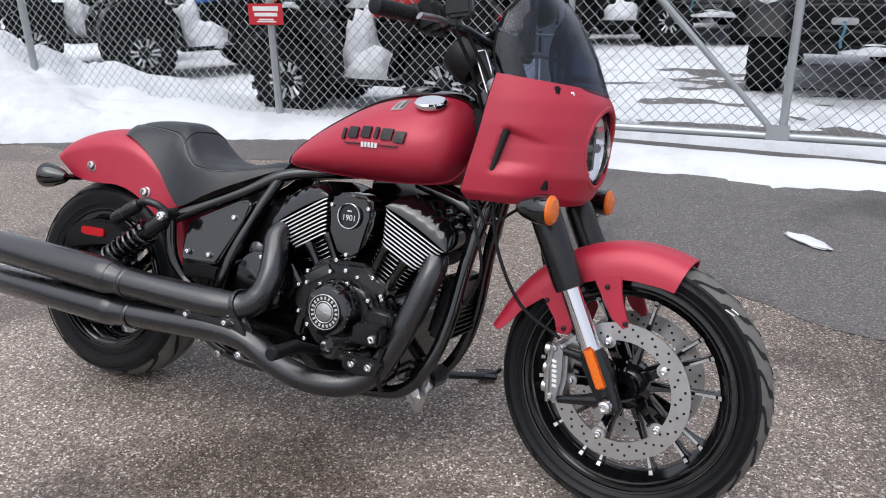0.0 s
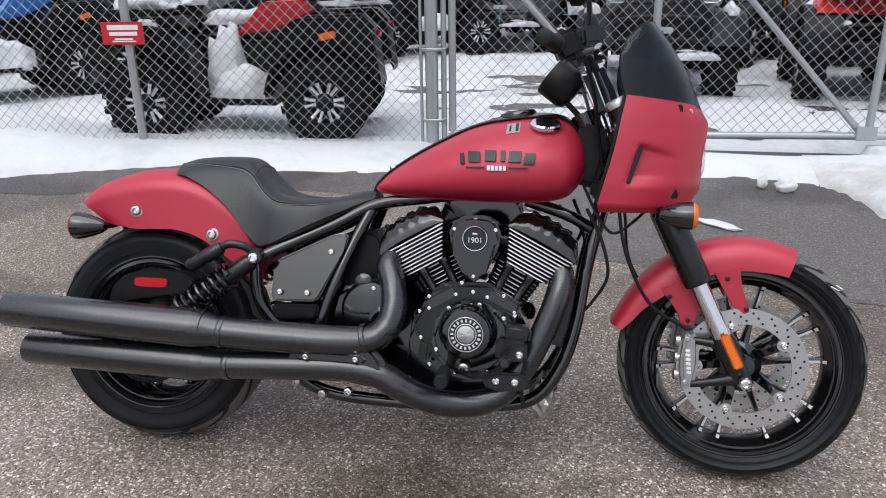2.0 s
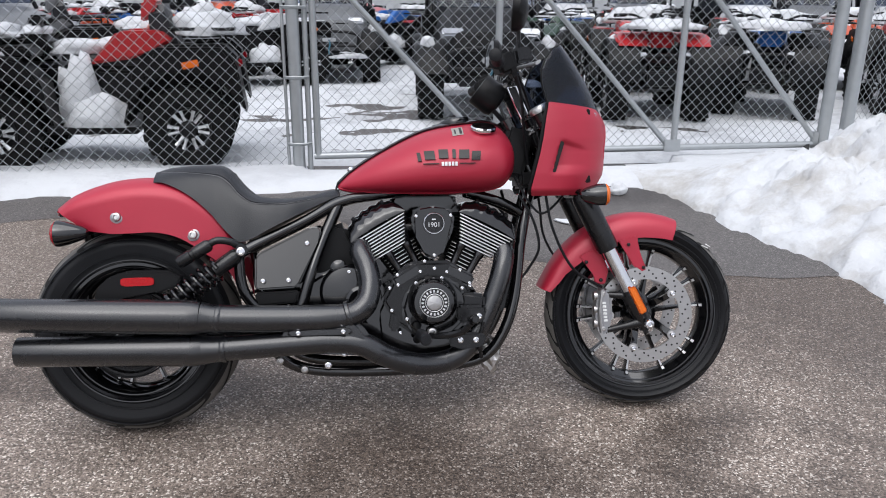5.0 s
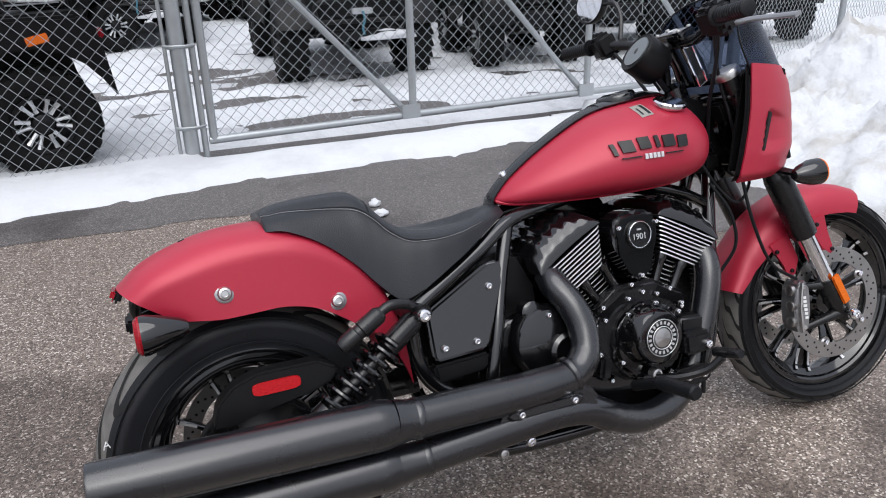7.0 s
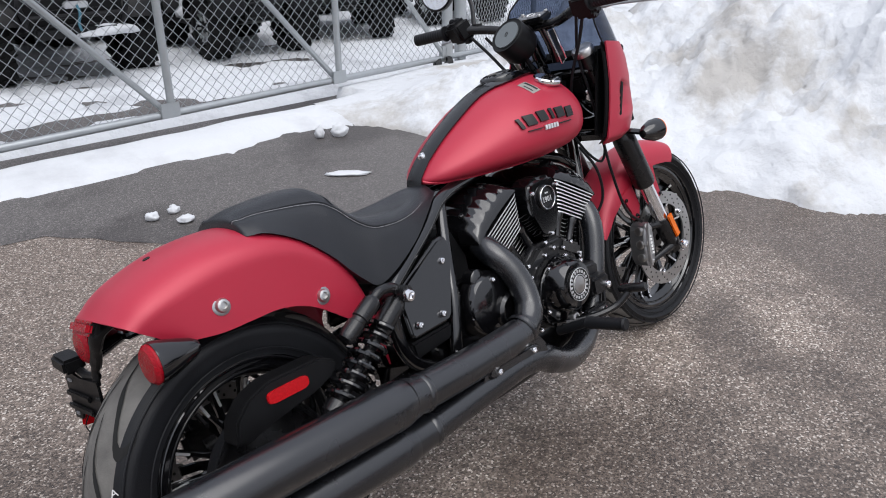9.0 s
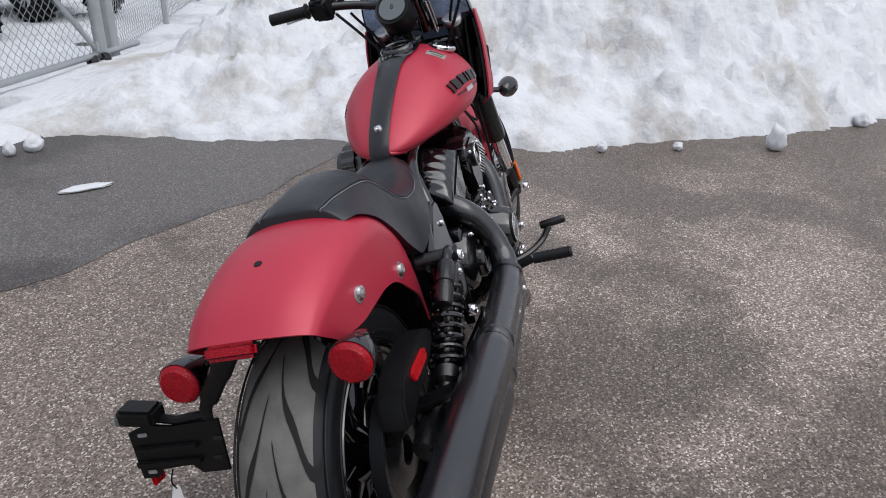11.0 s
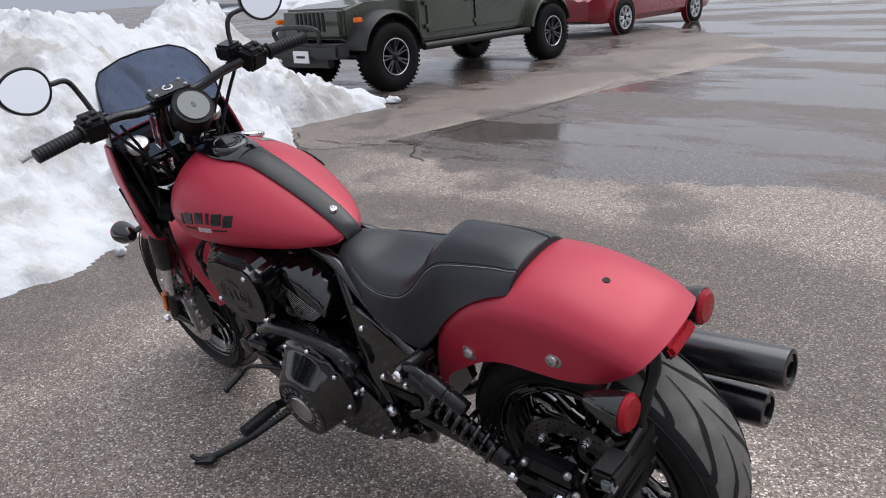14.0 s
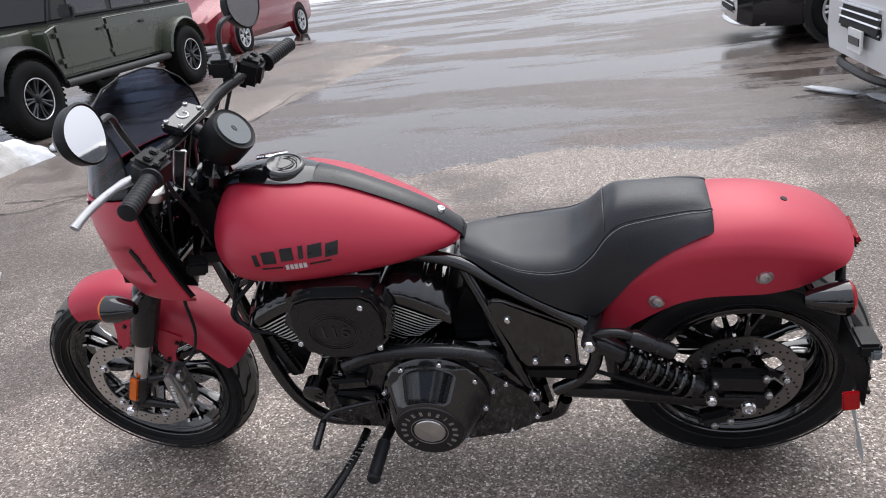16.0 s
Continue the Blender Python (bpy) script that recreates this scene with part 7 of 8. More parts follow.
# fixed posts past the gate and the fence going on
fence2 = thing("chain_link_fence", "galvanised chain-link fence half buried in ploughed snow", "fence")
post(3.98, 3.99, 0.055, 2.1, fence2, "terminal_post")
rr = Vector((0.93, 0.36))
for k in range(1, 4):
    post(3.98 + rr.x * 2.3 * k, 3.99 + rr.y * 2.3 * k, 0.032, 2.0, fence2)
chain_link("wire_mesh", Vector((4.0, 4.0)), Vector((4.0 + rr.x * 6.9, 4.0 + rr.y * 6.9)), 0.1, 1.98, CELL, fence2)
rail("top_rail", (3.98, 3.99, 1.98), (3.98 + rr.x * 6.9, 3.99 + rr.y * 6.9, 1.98), 0.021, fence2)
# red company plate: its lettering is brand matter, drawn as pale bars
SIGNRED = material("red_sign_enamel", (0.5, 0.02, 0.03), 0.35, 0, 0.1, 20)
b = bmesh.new()
rbox(b, (0.30, 0.004, 0.155), pose(-2.79, 3.262, 0.885, 0, 0, 8), 0.001)
sign = tagged(part("fence_sign", b, SIGNRED), "small red metal sign wired to the fence", "sign")
for z, w, h in ((0.925, 0.22, 0.034), (0.882, 0.20, 0.026), (0.845, 0.13, 0.012), (0.83, 0.17, 0.009)):
    b = bmesh.new()
    rbox(b, (w, 0.002, h), pose(-2.785, 3.259, z, 0, 0, 8), 0)
    part("text_bar", b, WHITEMARK, sign)

# ---- vehicles ----
ATVPLASTIC = material("faded_black_plastic", (0.005, 0.005, 0.0055), 0.38, 0.0, 0.25, 8, 0.1, 200, spec=0.2)
KNOB = material("knobby_rubber", (0.008, 0.008, 0.008), 0.7, 0.0, 0.3, 14, 0.2, 150, spec=0.12)
WHEELSILVER = material("machined_wheel", (0.62, 0.63, 0.64), 0.3, 0.85, 0.1, 20)
FRAMEBLACK = material("black_frame_steel", (0.006, 0.006, 0.007), 0.4, spec=0.25)
HEADLENS = material("lamp_lens", (0.45, 0.47, 0.5), 0.12, 0.3, 0.1, 60, 0.2, 120, coat=0.8)


def road_wheel(parent, c, radius, width, rim_r, knobs=0, rim_mat=None, spokes=6, name="wheel", outer=1, lug=0.09, lip=None):
    """A wheel on a y axle: tyre with shoulder lugs and a spoked rim dished to the outer side."""
    h = width / 2
    b = bmesh.new()
    lathe(b, [(rim_r, -h * 0.8), (rim_r + 0.02, -h * 0.95), ((rim_r + radius) / 2, -h), (radius * 0.95, -h * 0.92), (radius * 0.985, -h * 0.7), (radius, -h * 0.3), (radius, h * 0.3), (radius * 0.985, h * 0.7),
              (radius * 0.95, h * 0.92), ((rim_r + radius) / 2, h), (rim_r + 0.02, h * 0.95), (rim_r, h * 0.8)], c, 36)
    wh = part(name, b, KNOB, parent, "black off-road tyre on a spoked rim" if knobs else "", sharp=60)
    if knobs:
        b = bmesh.new()
        for k in range(knobs):
            for row, yy in enumerate((-0.78, -0.28, 0.28, 0.78)):
                a = 2 * math.pi * (k + 0.5 * (row % 2)) / knobs
                q = Vector(c) + Vector((math.cos(a) * radius, yy * h, math.sin(a) * radius))
                cube = bmesh.ops.create_cube(b, size=1)["verts"]
                m = Matrix.Translation(q) @ Matrix.Rotation(-a, 4, "Y") @ Matrix.Rotation((0.35 if yy > 0 else -0.35), 4, "X") @ Matrix.Diagonal((radius * lug, h * 0.34, radius * 3.1 / knobs, 1))
                bmesh.ops.transform(b, matrix=m, verts=cube)
        tagged(part("lug", b, KNOB, wh), kind="stuff")
    b = bmesh.new()
    o = outer * h
    lathe(b, [(rim_r + 0.004, o * 0.85), (rim_r + 0.004, o * 0.95), (rim_r * 0.92, o * 0.92), (rim_r * 0.86, o * 0.5), (rim_r * 0.86, -o * 0.6)], c, 30)
    plain = knobs and not rim_mat
    part("rim", b, FRAMEBLACK if plain else rim_mat or WHEELSILVER, wh)
    if lip:
        b = bmesh.new()
        tube(b, [Vector(c) + Vector((math.cos(a) * rim_r * 0.97, o * 0.93, math.sin(a) * rim_r * 0.97)) for a in np.linspace(0, 2 * math.pi, 41)], 0.007, 6)
        part("rim_lip", b, lip, wh, "bright rim edge")
    b = bmesh.new()
    lathe(b, [(rim_r * 0.9, o * 0.2), (0.01, o * 0.1)], c, 24)
    part("wheel_back", b, FRAMEBLACK, wh)
    for k in range(spokes):
        b = bmesh.new()
        a = 2 * math.pi * k / spokes
        for da in ((-0.2, 0.2) if plain else (-0.14, 0.14)):
            u = Vector((math.cos(a + da), 0, math.sin(a + da)))
            tube(b, [Vector(c) + u * rim_r * (0.42 if plain else 0.22) + Vector((0, o * 0.7, 0)), Vector(c) + u * rim_r * 0.66 + Vector((0, o * 0.75, 0)), Vector(c) + u * rim_r * 0.92 + Vector((0, o * 0.8, 0))], [rim_r * (0.085 if plain else 0.09), rim_r * (0.065 if plain else 0.065), rim_r * (0.10 if plain else 0.09)], 6)
        part("wheel_spoke", b, rim_mat or WHEELSILVER, wh)
    b = bmesh.new()
    lathe(b, [(rim_r * (0.42 if plain else 0.28), o * 0.45), (rim_r * (0.34 if plain else 0.26), o * 0.8), (rim_r * 0.15, o * 0.93), (0.0, o * 0.93)], c, 16)
    part("wheel_cap", b, FRAMEBLACK, wh)
    return wh


def flare(b, c, r0, r1, a0, a1, y0, y1, thick=0.012):
    """A mudguard arc over a wheel on a y axle."""
    rows = []
    for k in range(13):
        a = radians(a0 + (a1 - a0) * k / 12)
        rows.append([Vector(c) + Vector((math.cos(a) * r, y, math.sin(a) * r)) for r, y in ((r0, y0), (r1, y0 * 0.9 + y1 * 0.1), (r1 * 1.02, (y0 + y1) / 2), (r1, y0 * 0.1 + y1 * 0.9), (r0 + (r1 - r0) * 0.4, y1))])
    g = bmesh.new()
    grid_faces(g, rows)
    shell(g, thick)
    merge(b, g)


def quad(m, paint, label, long_seat=False, snow_amount=0.7, seed=0, panel=None):
    """An all-terrain quad, x ahead: wheels, guards, cowl, seat, racks and bars."""
    panel = panel or paint
    t = thing("quad_bike", label, "quad bike", m, "parked quad bikes")
    wb, tr, wr = 0.68, 0.44, 0.315
    for x in (wb, -wb):
        for sd in (-1, 1):
            road_wheel(t, (x, sd * tr, wr), wr, 0.24 if x > 0 else 0.28, 0.168, 18, None, 6, "wheel", sd)

    def arch_line(cx, r, a0, a1, n=9):
        return [(cx + r * math.cos(radians(a0 + (a1 - a0) * k / n)), wr + r * math.sin(radians(a0 + (a1 - a0) * k / n))) for k in range(n + 1)]

    for sd in (-1, 1):
        b = bmesh.new()
        prism(b, [(0.27, 0.36), (0.29, 0.66), (0.40, 0.82), (0.58, 0.88), (0.82, 0.86), (1.02, 0.76), (1.10, 0.60)] + arch_line(wb, 0.44, 16, 174), sd * 0.26, sd * 0.585, 0.018)
        part("front_guard", b, ATVPLASTIC, t)
        b = bmesh.new()
        prism(b, [(-1.10, 0.58), (-1.07, 0.80), (-0.97, 0.92), (-0.50, 0.92), (-0.36, 0.80), (-0.29, 0.60), (-0.29, 0.36)] + arch_line(-wb, 0.455, 6, 166), sd * 0.24, sd * 0.60, 0.018)
        part("rear_guard", b, ATVPLASTIC, t)
        b = bmesh.new()
        prism(b, [(0.32, 0.36), (0.30, 0.30), (-0.32, 0.29), (-0.34, 0.36), (-0.29, 0.33), (0.28, 0.34)], sd * 0.2, sd * 0.54, 0.01)
        part("footwell", b, ATVPLASTIC, t)
        b = bmesh.new()
        prism(b, [(0.98, 0.80), (0.76, 0.92), (0.38, 0.93), (0.34, 0.84), (0.56, 0.86), (0.80, 0.84)], sd * 0.16, sd * 0.50, 0.02)
        part("front_panel", b, panel, t)
        b = bmesh.new()
        prism(b, [(0.02, 0.78), (-0.20, 1.02), (-0.50, 1.03), (-0.60, 0.95), (-0.42, 0.88), (-0.30, 0.82)], sd * 0.15, sd * 0.30, 0.02)
        part("seat_panel", b, paint, t)
        b = bmesh.new()
        prism(b, [(-0.55, 0.93), (-0.98, 0.94), (-1.08, 0.84), (-1.05, 0.80), (-0.92, 0.90), (-0.55, 0.90)], sd * 0.30, sd * 0.52, 0.012)
        part("rear_panel", b, panel, t)
        b = bmesh.new()
        prism(b, [(0.24, 0.42), (0.22, 0.62), (0.0, 0.74), (-0.28, 0.72), (-0.26, 0.40)], sd * 0.13, sd * 0.21, 0.02)
        part("engine_cover", b, FRAMEBLACK, t)
        b = bmesh.new()
        rbox(b, (0.03, 0.10, 0.05), pose(1.0, sd * 0.24, 0.72, 0, -20, 0), 0.01)
        part("headlamp", b, HEADLENS, t)
        b = bmesh.new()
        rbox(b, (0.12, 0.01, 0.05), pose(-0.74, sd * 0.602, 0.80, 0, 12, 0), 0.004)
        part("side_marker", b, AMBER, t, "orange side marker")
        b = bmesh.new()
        rbox(b, (0.03, 0.1, 0.06), pose(-1.09, sd * 0.42, 0.80, 0, 10, 0), 0.01)
        part("tail_lamp", b, REDLENS, t)
        for nm, p0, p1, r in (("front_arm", (wb, 0.34, wr), (wb - 0.05, 0.1, 0.36), 0.025), ("rear_arm", (-wb, 0.34, wr), (-wb + 0.08, 0.1, 0.36), 0.028), ("damper", (wb, 0.3, 0.36), (wb - 0.08, 0.2, 0.78), 0.03)):
            b = bmesh.new()
            tube(b, [(p0[0], sd * p0[1], p0[2]), (p1[0], sd * p1[1], p1[2])], r, 8)
            part(nm, b, FRAMEBLACK, t)
    b = bmesh.new()
    prism(b, [(0.9, 0.36), (0.98, 0.62), (0.6, 0.78), (-0.9, 0.74), (-0.95, 0.5), (-0.5, 0.3), (0.5, 0.28)], -0.17, 0.17, 0.03)
    part("body", b, ATVPLASTIC, t)
    b = bmesh.new()
    st = [(0.25, 0.90, 0.80, 0.10), (0.10, 0.86, 0.76, 0.15), (-0.2, 0.86, 0.76, 0.17), (-0.5, 0.92 if long_seat else 0.89, 0.78, 0.17), (-0.72, 0.93 if long_seat else 0.87, 0.80, 0.15)]
    loft(b, [[(x, w * cy, lo + (up_ - lo) * cz) for cy, cz in ((-1, 0), (-1, 0.6), (-0.8, 0.95), (0, 1), (0.8, 0.95), (1, 0.6), (1, 0))] for x, up_, lo, w in st])
    part("seat", b, LEATHER, t)
    if long_seat:
        b = bmesh.new()
        loft(b, [[(x, 0.17 * cy, 0.9 + z * cz) for cy, cz in ((-1, 0), (-1, 0.8), (-0.7, 1), (0.7, 1), (1, 0.8), (1, 0))] for x, z in ((-0.42, 0.04), (-0.42, 0.30), (-0.54, 0.32), (-0.62, 0.04))])
        part("backrest", b, LEATHER, t)
        b = bmesh.new()
        prism(b, [(-0.36, 1.08), (-0.38, 1.24), (-0.46, 1.27), (-0.50, 1.22), (-0.44, 1.12)], -0.18, 0.18, 0.02)
        part("backrest_panel", b, paint, t, "painted backrest panel")
    b = bmesh.new()
    prism(b, [(0.80, 0.78), (0.72, 0.93), (0.42, 1.02), (0.30, 0.92), (0.35, 0.80)], -0.14, 0.14, 0.03)
    part("cowl", b, panel if long_seat else paint, t)
    b = bmesh.new()
    tube(b, spline([(0.22, 0.40, 1.10), (0.30, 0.25, 1.11), (0.36, 0.1, 1.06), (0.36, -0.1, 1.06), (0.30, -0.25, 1.11), (0.22, -0.40, 1.10)], 5), 0.014, 8)
    tube(b, [(0.38, 0, 1.0), (0.36, 0, 1.07)], 0.03, 8)
    rbox(b, (0.12, 0.14, 0.08), pose(0.40, 0, 1.09), 0.02)
    for sd in (-1, 1):
        tube(b, [(0.2, sd * 0.44, 1.10), (0.25, sd * 0.32, 1.105)], 0.02, 8)
    part("handlebar", b, FRAMEBLACK, t)
    for x0, x1, z, nm in ((0.50, 0.98, 0.97, "front_rack"), (-1.05, -0.58, 1.04, "rear_rack")):
        b = bmesh.new()
        tube(b, [(x0, -0.38, z), (x1, -0.38, z), (x1, 0.38, z), (x0, 0.38, z), (x0, -0.38, z)], 0.012, 6)
        rack = part(nm, b, FRAMEBLACK, t)
        bars = [((x0, y, z), (x1, y, z)) for y in np.linspace(-0.25, 0.25, 5)] + [((x0 + 0.1, y, z), (x0 + 0.1, y, z - 0.16)) for y in (-0.3, 0.3)]
        for p0, p1 in bars:
            b = bmesh.new()
            tube(b, [p0, p1], 0.0095, 6)
            part("rack_bar", b, FRAMEBLACK, rack)
    b = bmesh.new()
    tube(b, spline([(0.9, -0.28, 0.40), (1.08, -0.26, 0.52), (1.08, -0.24, 0.70), (1.08, 0.24, 0.70), (1.08, 0.26, 0.52), (0.9, 0.28, 0.40)], 5), 0.016, 8)
    tube(b, [(1.08, -0.26, 0.55), (1.08, 0.26, 0.55)], 0.014, 8)
    rbox(b, (0.06, 0.34, 0.14), pose(1.03, 0, 0.5), 0.02)
    part("bumper", b, FRAMEBLACK, t)
    clumps = [(0.76, 0, 0.99, 0.26, 0.40, 0.11), (-0.83, 0, 1.03, 0.25, 0.40, 0.16), (0.0, 0, 0.88, 0.34, 0.17, 0.11), (-0.04, 0.34, 0.34, 0.26, 0.19, 0.26), (-0.04, -0.34, 0.34, 0.26, 0.19, 0.26), (0.12, 0.26, 0.42, 0.17, 0.14, 0.42), (0.12, -0.26, 0.42, 0.17, 0.14, 0.42), (0.42, 0.0, 1.02, 0.1, 0.14, 0.07),
              (0.62, 0.45, 0.86, 0.15, 0.1, 0.07), (0.62, -0.45, 0.86, 0.15, 0.1, 0.07)]
    for k, (x, y, z, rx, ry, h) in enumerate(clumps):
        if (k * 37 + seed * 13) % 10 < snow_amount * 10:
            b = bmesh.new()
            bmesh.ops.create_icosphere(b, subdivisions=3, radius=1)
            for v in b.verts:
                s = 1 + 0.42 * noise.noise(v.co * 1.7 + Vector((seed, k, 0))) + 0.22 * noise.noise(v.co * 4.5 + Vector((k, seed, 0))) + 0.10 * noise.noise(v.co * 10 + Vector((k, 0, seed)))
                v.co = Vector((x + v.co.x * rx * s, y + v.co.y * ry * s, z - 0.02 + max(-0.1, v.co.z) * h * s))
            part("snow_cap", b, SNOWCLEAN, t, "clump of snow", sharp=180)
    return t


def buggy(m, label, paint=None):
    """A side-by-side utility buggy seen from the front: nose, bumper, winch, cab frame, roof."""
    t = thing("utility_buggy", label, "utility vehicle", m, "parked utility buggies")
    paint = paint or ATVPLASTIC
    for x in (1.0, -1.0):
        for sd in (-1, 1):
            road_wheel(t, (x, sd * 0.62, 0.36), 0.36, 0.28, 0.18, 20, FRAMEBLACK, 6, "wheel", sd)
    b = bmesh.new()
    st = [(1.42, 0.50, 0.80, 0.40), (1.36, 0.46, 0.95, 0.46), (1.15, 0.45, 1.06, 0.50), (0.75, 0.40, 1.16, 0.54), (0.55, 0.38, 1.20, 0.56)]
    loft(b, [[(x, w * cy, lo + (up_ - lo) * cz) for cy, cz in ((-1, 0), (-1, 0.7), (-0.75, 0.97), (0, 1), (0.75, 0.97), (1, 0.7), (1, 0))] for x, lo, up_, w in st])
    part("nose", b, paint, t, "dark plastic nose")
    b = bmesh.new()
    rbox(b, (2.1, 1.0, 0.30), pose(-0.3, 0, 0.50), 0.05)
    rbox(b, (0.9, 1.36, 0.36), pose(-1.0, 0, 0.95), 0.05)
    part("tub", b, ATVPLASTIC, t)
    for sd in (-1, 1):
        b = bmesh.new()
        flare(b, (1.0, 0, 0.36), 0.42, 0.47, 20, 165, sd * 0.40, sd * 0.80, 0.015)
        part("front_guard", b, ATVPLASTIC, t)
        b = bmesh.new()
        flare(b, (-1.0, 0, 0.36), 0.42, 0.47, 10, 165, sd * 0.40, sd * 0.80, 0.015)
        part("rear_guard", b, ATVPLASTIC, t)
        b = bmesh.new()
        rbox(b, (0.10, 0.26, 0.09), pose(1.32, sd * 0.40, 0.93, 0, -30, sd * -20), 0.02)
        part("headlamp", b, HEADLENS, t)
        b = bmesh.new()
        prism(b, [(0.55, 0.42), (0.55, 1.05), (0.1, 1.0), (-0.5, 1.02), (-0.5, 0.42)], sd * 0.66, sd * 0.70, 0.02)
        part("door", b, ATVPLASTIC, t)
        b = bmesh.new()
        tube(b, spline([(0.62, sd * 0.6, 1.12), (0.30, sd * 0.60, 1.75), (0.15, sd * 0.58, 1.92), (-0.7, sd * 0.58, 1.92), (-0.78, sd * 0.60, 1.75), (-0.78, sd * 0.62, 0.9)], 5), 0.026, 10)
        part("cab_frame", b, FRAMEBLACK, t)
        b = bmesh.new()
        rbox(b, (0.5, 0.5, 0.14), pose(-0.35, sd * 0.3, 0.78), 0.05)
        rbox(b, (0.14, 0.48, 0.62), pose(-0.62, sd * 0.3, 1.12, 0, -12, 0), 0.05)
        part("seat", b, LEATHER, t)
        b = bmesh.new()
        bmesh.ops.create_icosphere(b, subdivisions=3, radius=1)
        for v in b.verts:
            s = 1 + 0.35 * noise.noise(v.co * 1.8 + Vector((5, sd, 0)))
            v.co = Vector((1.1 + v.co.x * 0.12 * s, sd * 0.66 + v.co.y * 0.08 * s, 0.80 + max(-0.2, v.co.z) * 0.10 * s))
        part("snow_cap", b, SNOWCLEAN, t, "clump of snow", sharp=180)
    b = bmesh.new()
    rbox(b, (1.0, 1.24, 0.05), pose(-0.28, 0, 1.95), 0.02)
    part("roof", b, ATVPLASTIC, t)
    b = bmesh.new()
    prism(b, [(0.66, 1.18), (0.30, 1.82), (0.31, 1.83), (0.67, 1.19)], -0.56, 0.56, 0.001)
    part("windshield", b, SMOKE, t, "tinted windshield")
    b = bmesh.new()
    tube(b, spline([(1.25, -0.42, 0.46), (1.48, -0.40, 0.52), (1.5, -0.38, 0.76), (1.5, 0.38, 0.76), (1.48, 0.40, 0.52), (1.25, 0.42, 0.46)], 5), 0.024, 10)
    tube(b, [(1.5, -0.4, 0.58), (1.5, 0.4, 0.58)], 0.022, 8)
    rbox(b, (0.06, 0.7, 0.12), pose(1.46, 0, 0.45, 0, 25, 0), 0.02)
    part("bumper", b, FRAMEBLACK, t)
    b = bmesh.new()
    rbox(b, (0.05, 0.20, 0.055), pose(1.53, 0, 0.67), 0.01)
    part("fairlead", b, WHEELSILVER, t, "bare metal winch fairlead")
    b = bmesh.new()
    tube(b, spline([(1.56, 0, 0.67), (1.58, 0.01, 0.6), (1.57, -0.01, 0.52), (1.58, 0, 0.46)], 4), 0.012, 8)
    part("winch_strap", b, material("blue_strap", (0.05, 0.16, 0.22), 0.6), t, "blue winch strap")
    for sd in (-1, 1):
        for z in (0.62, 0.78, 0.9):
            b = bmesh.new()
            rbox(b, (0.02, 0.22, 0.02), pose(1.43 - (z - 0.62) * 0.2, sd * 0.17, z), 0.005)
            part("grille_bar", b, FRAMEBLACK, t)
    b = bmesh.new()
    bmesh.ops.create_icosphere(b, subdivisions=3, radius=1)
    for v in b.verts:
        s = 1 + 0.35 * noise.noise(v.co * 1.8)
        v.co = Vector((1.40 + v.co.x * 0.14 * s, 0.25 + v.co.y * 0.28 * s, 0.41 + max(-0.2, v.co.z) * 0.09 * s))
    part("snow_cap", b, SNOWCLEAN, t, "clump of snow", sharp=180)
    return t


PRED = material("red_plastic", (0.42, 0.012, 0.015), 0.32, 0, 0.1, 6, coat=0.3)
PBLUE = material("blue_plastic", (0.02, 0.13, 0.42), 0.32, 0, 0.1, 6, coat=0.3)
PORANGE = material("orange_plastic", (0.6, 0.08, 0.015), 0.32, 0, 0.1, 6, coat=0.3)
PGREY = material("grey_plastic", (0.12, 0.125, 0.13), 0.35, 0, 0.1, 6, coat=0.3)
PWHITE = material("white_plastic", (0.6, 0.61, 0.62), 0.35, 0, 0.1, 6)
PGREEN = material("dark_green_plastic", (0.02, 0.05, 0.03), 0.4, 0, 0.1, 6)

quad(pose(-2.20, 4.08, 0.045, 0, 0, 187), PRED, "red and black two-seat quad bike with snow on its racks", True, 0.95, 2, ATVPLASTIC)
quad(pose(-5.55, 5.3, 0.05, 0, 0, 238), PBLUE, "blue quad bike with snowy guards behind the fence", False, 0.8, 5, ATVPLASTIC)
quad(pose(-7.6, 5.5, 0.05, 0, 0, 235), ATVPLASTIC, "black quad bike at the end of the row", False, 0.5, 6)
buggy(pose(1.2, 7.3, 0.04, 0, 0, 268), "black utility buggy with winch and tinted windshield")
buggy(pose(-0.76, 11.2, 0.04, 0, 0, 270), "black utility buggy with snow on its nose", PGREY)
quad(pose(3.12, 6.75, 0.05, 0, 0, 262), PRED, "red quad bike with snow on its front rack", False, 0.8, 8)
quad(pose(4.75, 6.9, 0.05, 0, 0, 240), PBLUE, "bright blue quad bike beside a red one", False, 0.5, 11, ATVPLASTIC)
quad(pose(6.6, 6.9, 0.05, 0, 0, 250), PRED, "red quad bike beyond the gate post", False, 0.8, 3, ATVPLASTIC)
quad(pose(-4.0, 6.7, 0.05, 0, 0, 205), PGREY, "grey quad bike under a coat of snow", True, 0.55, 4, ATVPLASTIC)
quad(pose(-3.2, 8.6, 0.05, 0, 0, 205), PORANGE, "orange quad bike under a coat of snow", False, 0.55, 9, ATVPLASTIC)
quad(pose(-1.9, 9.9, 0.05, 0, 0, 205), PWHITE, "white quad bike dusted with snow", False, 0.55, 7)
quad(pose(-3.0, 11.2, 0.05, 0, 0, 205), PRED, "red quad bike dusted with snow in the back row", False, 0.55, 12)
quad(pose(2.3, 9.2, 0.05, 0, 0, 245), PGREEN, "dark green quad bike dusted with snow", False, 0.55, 13)
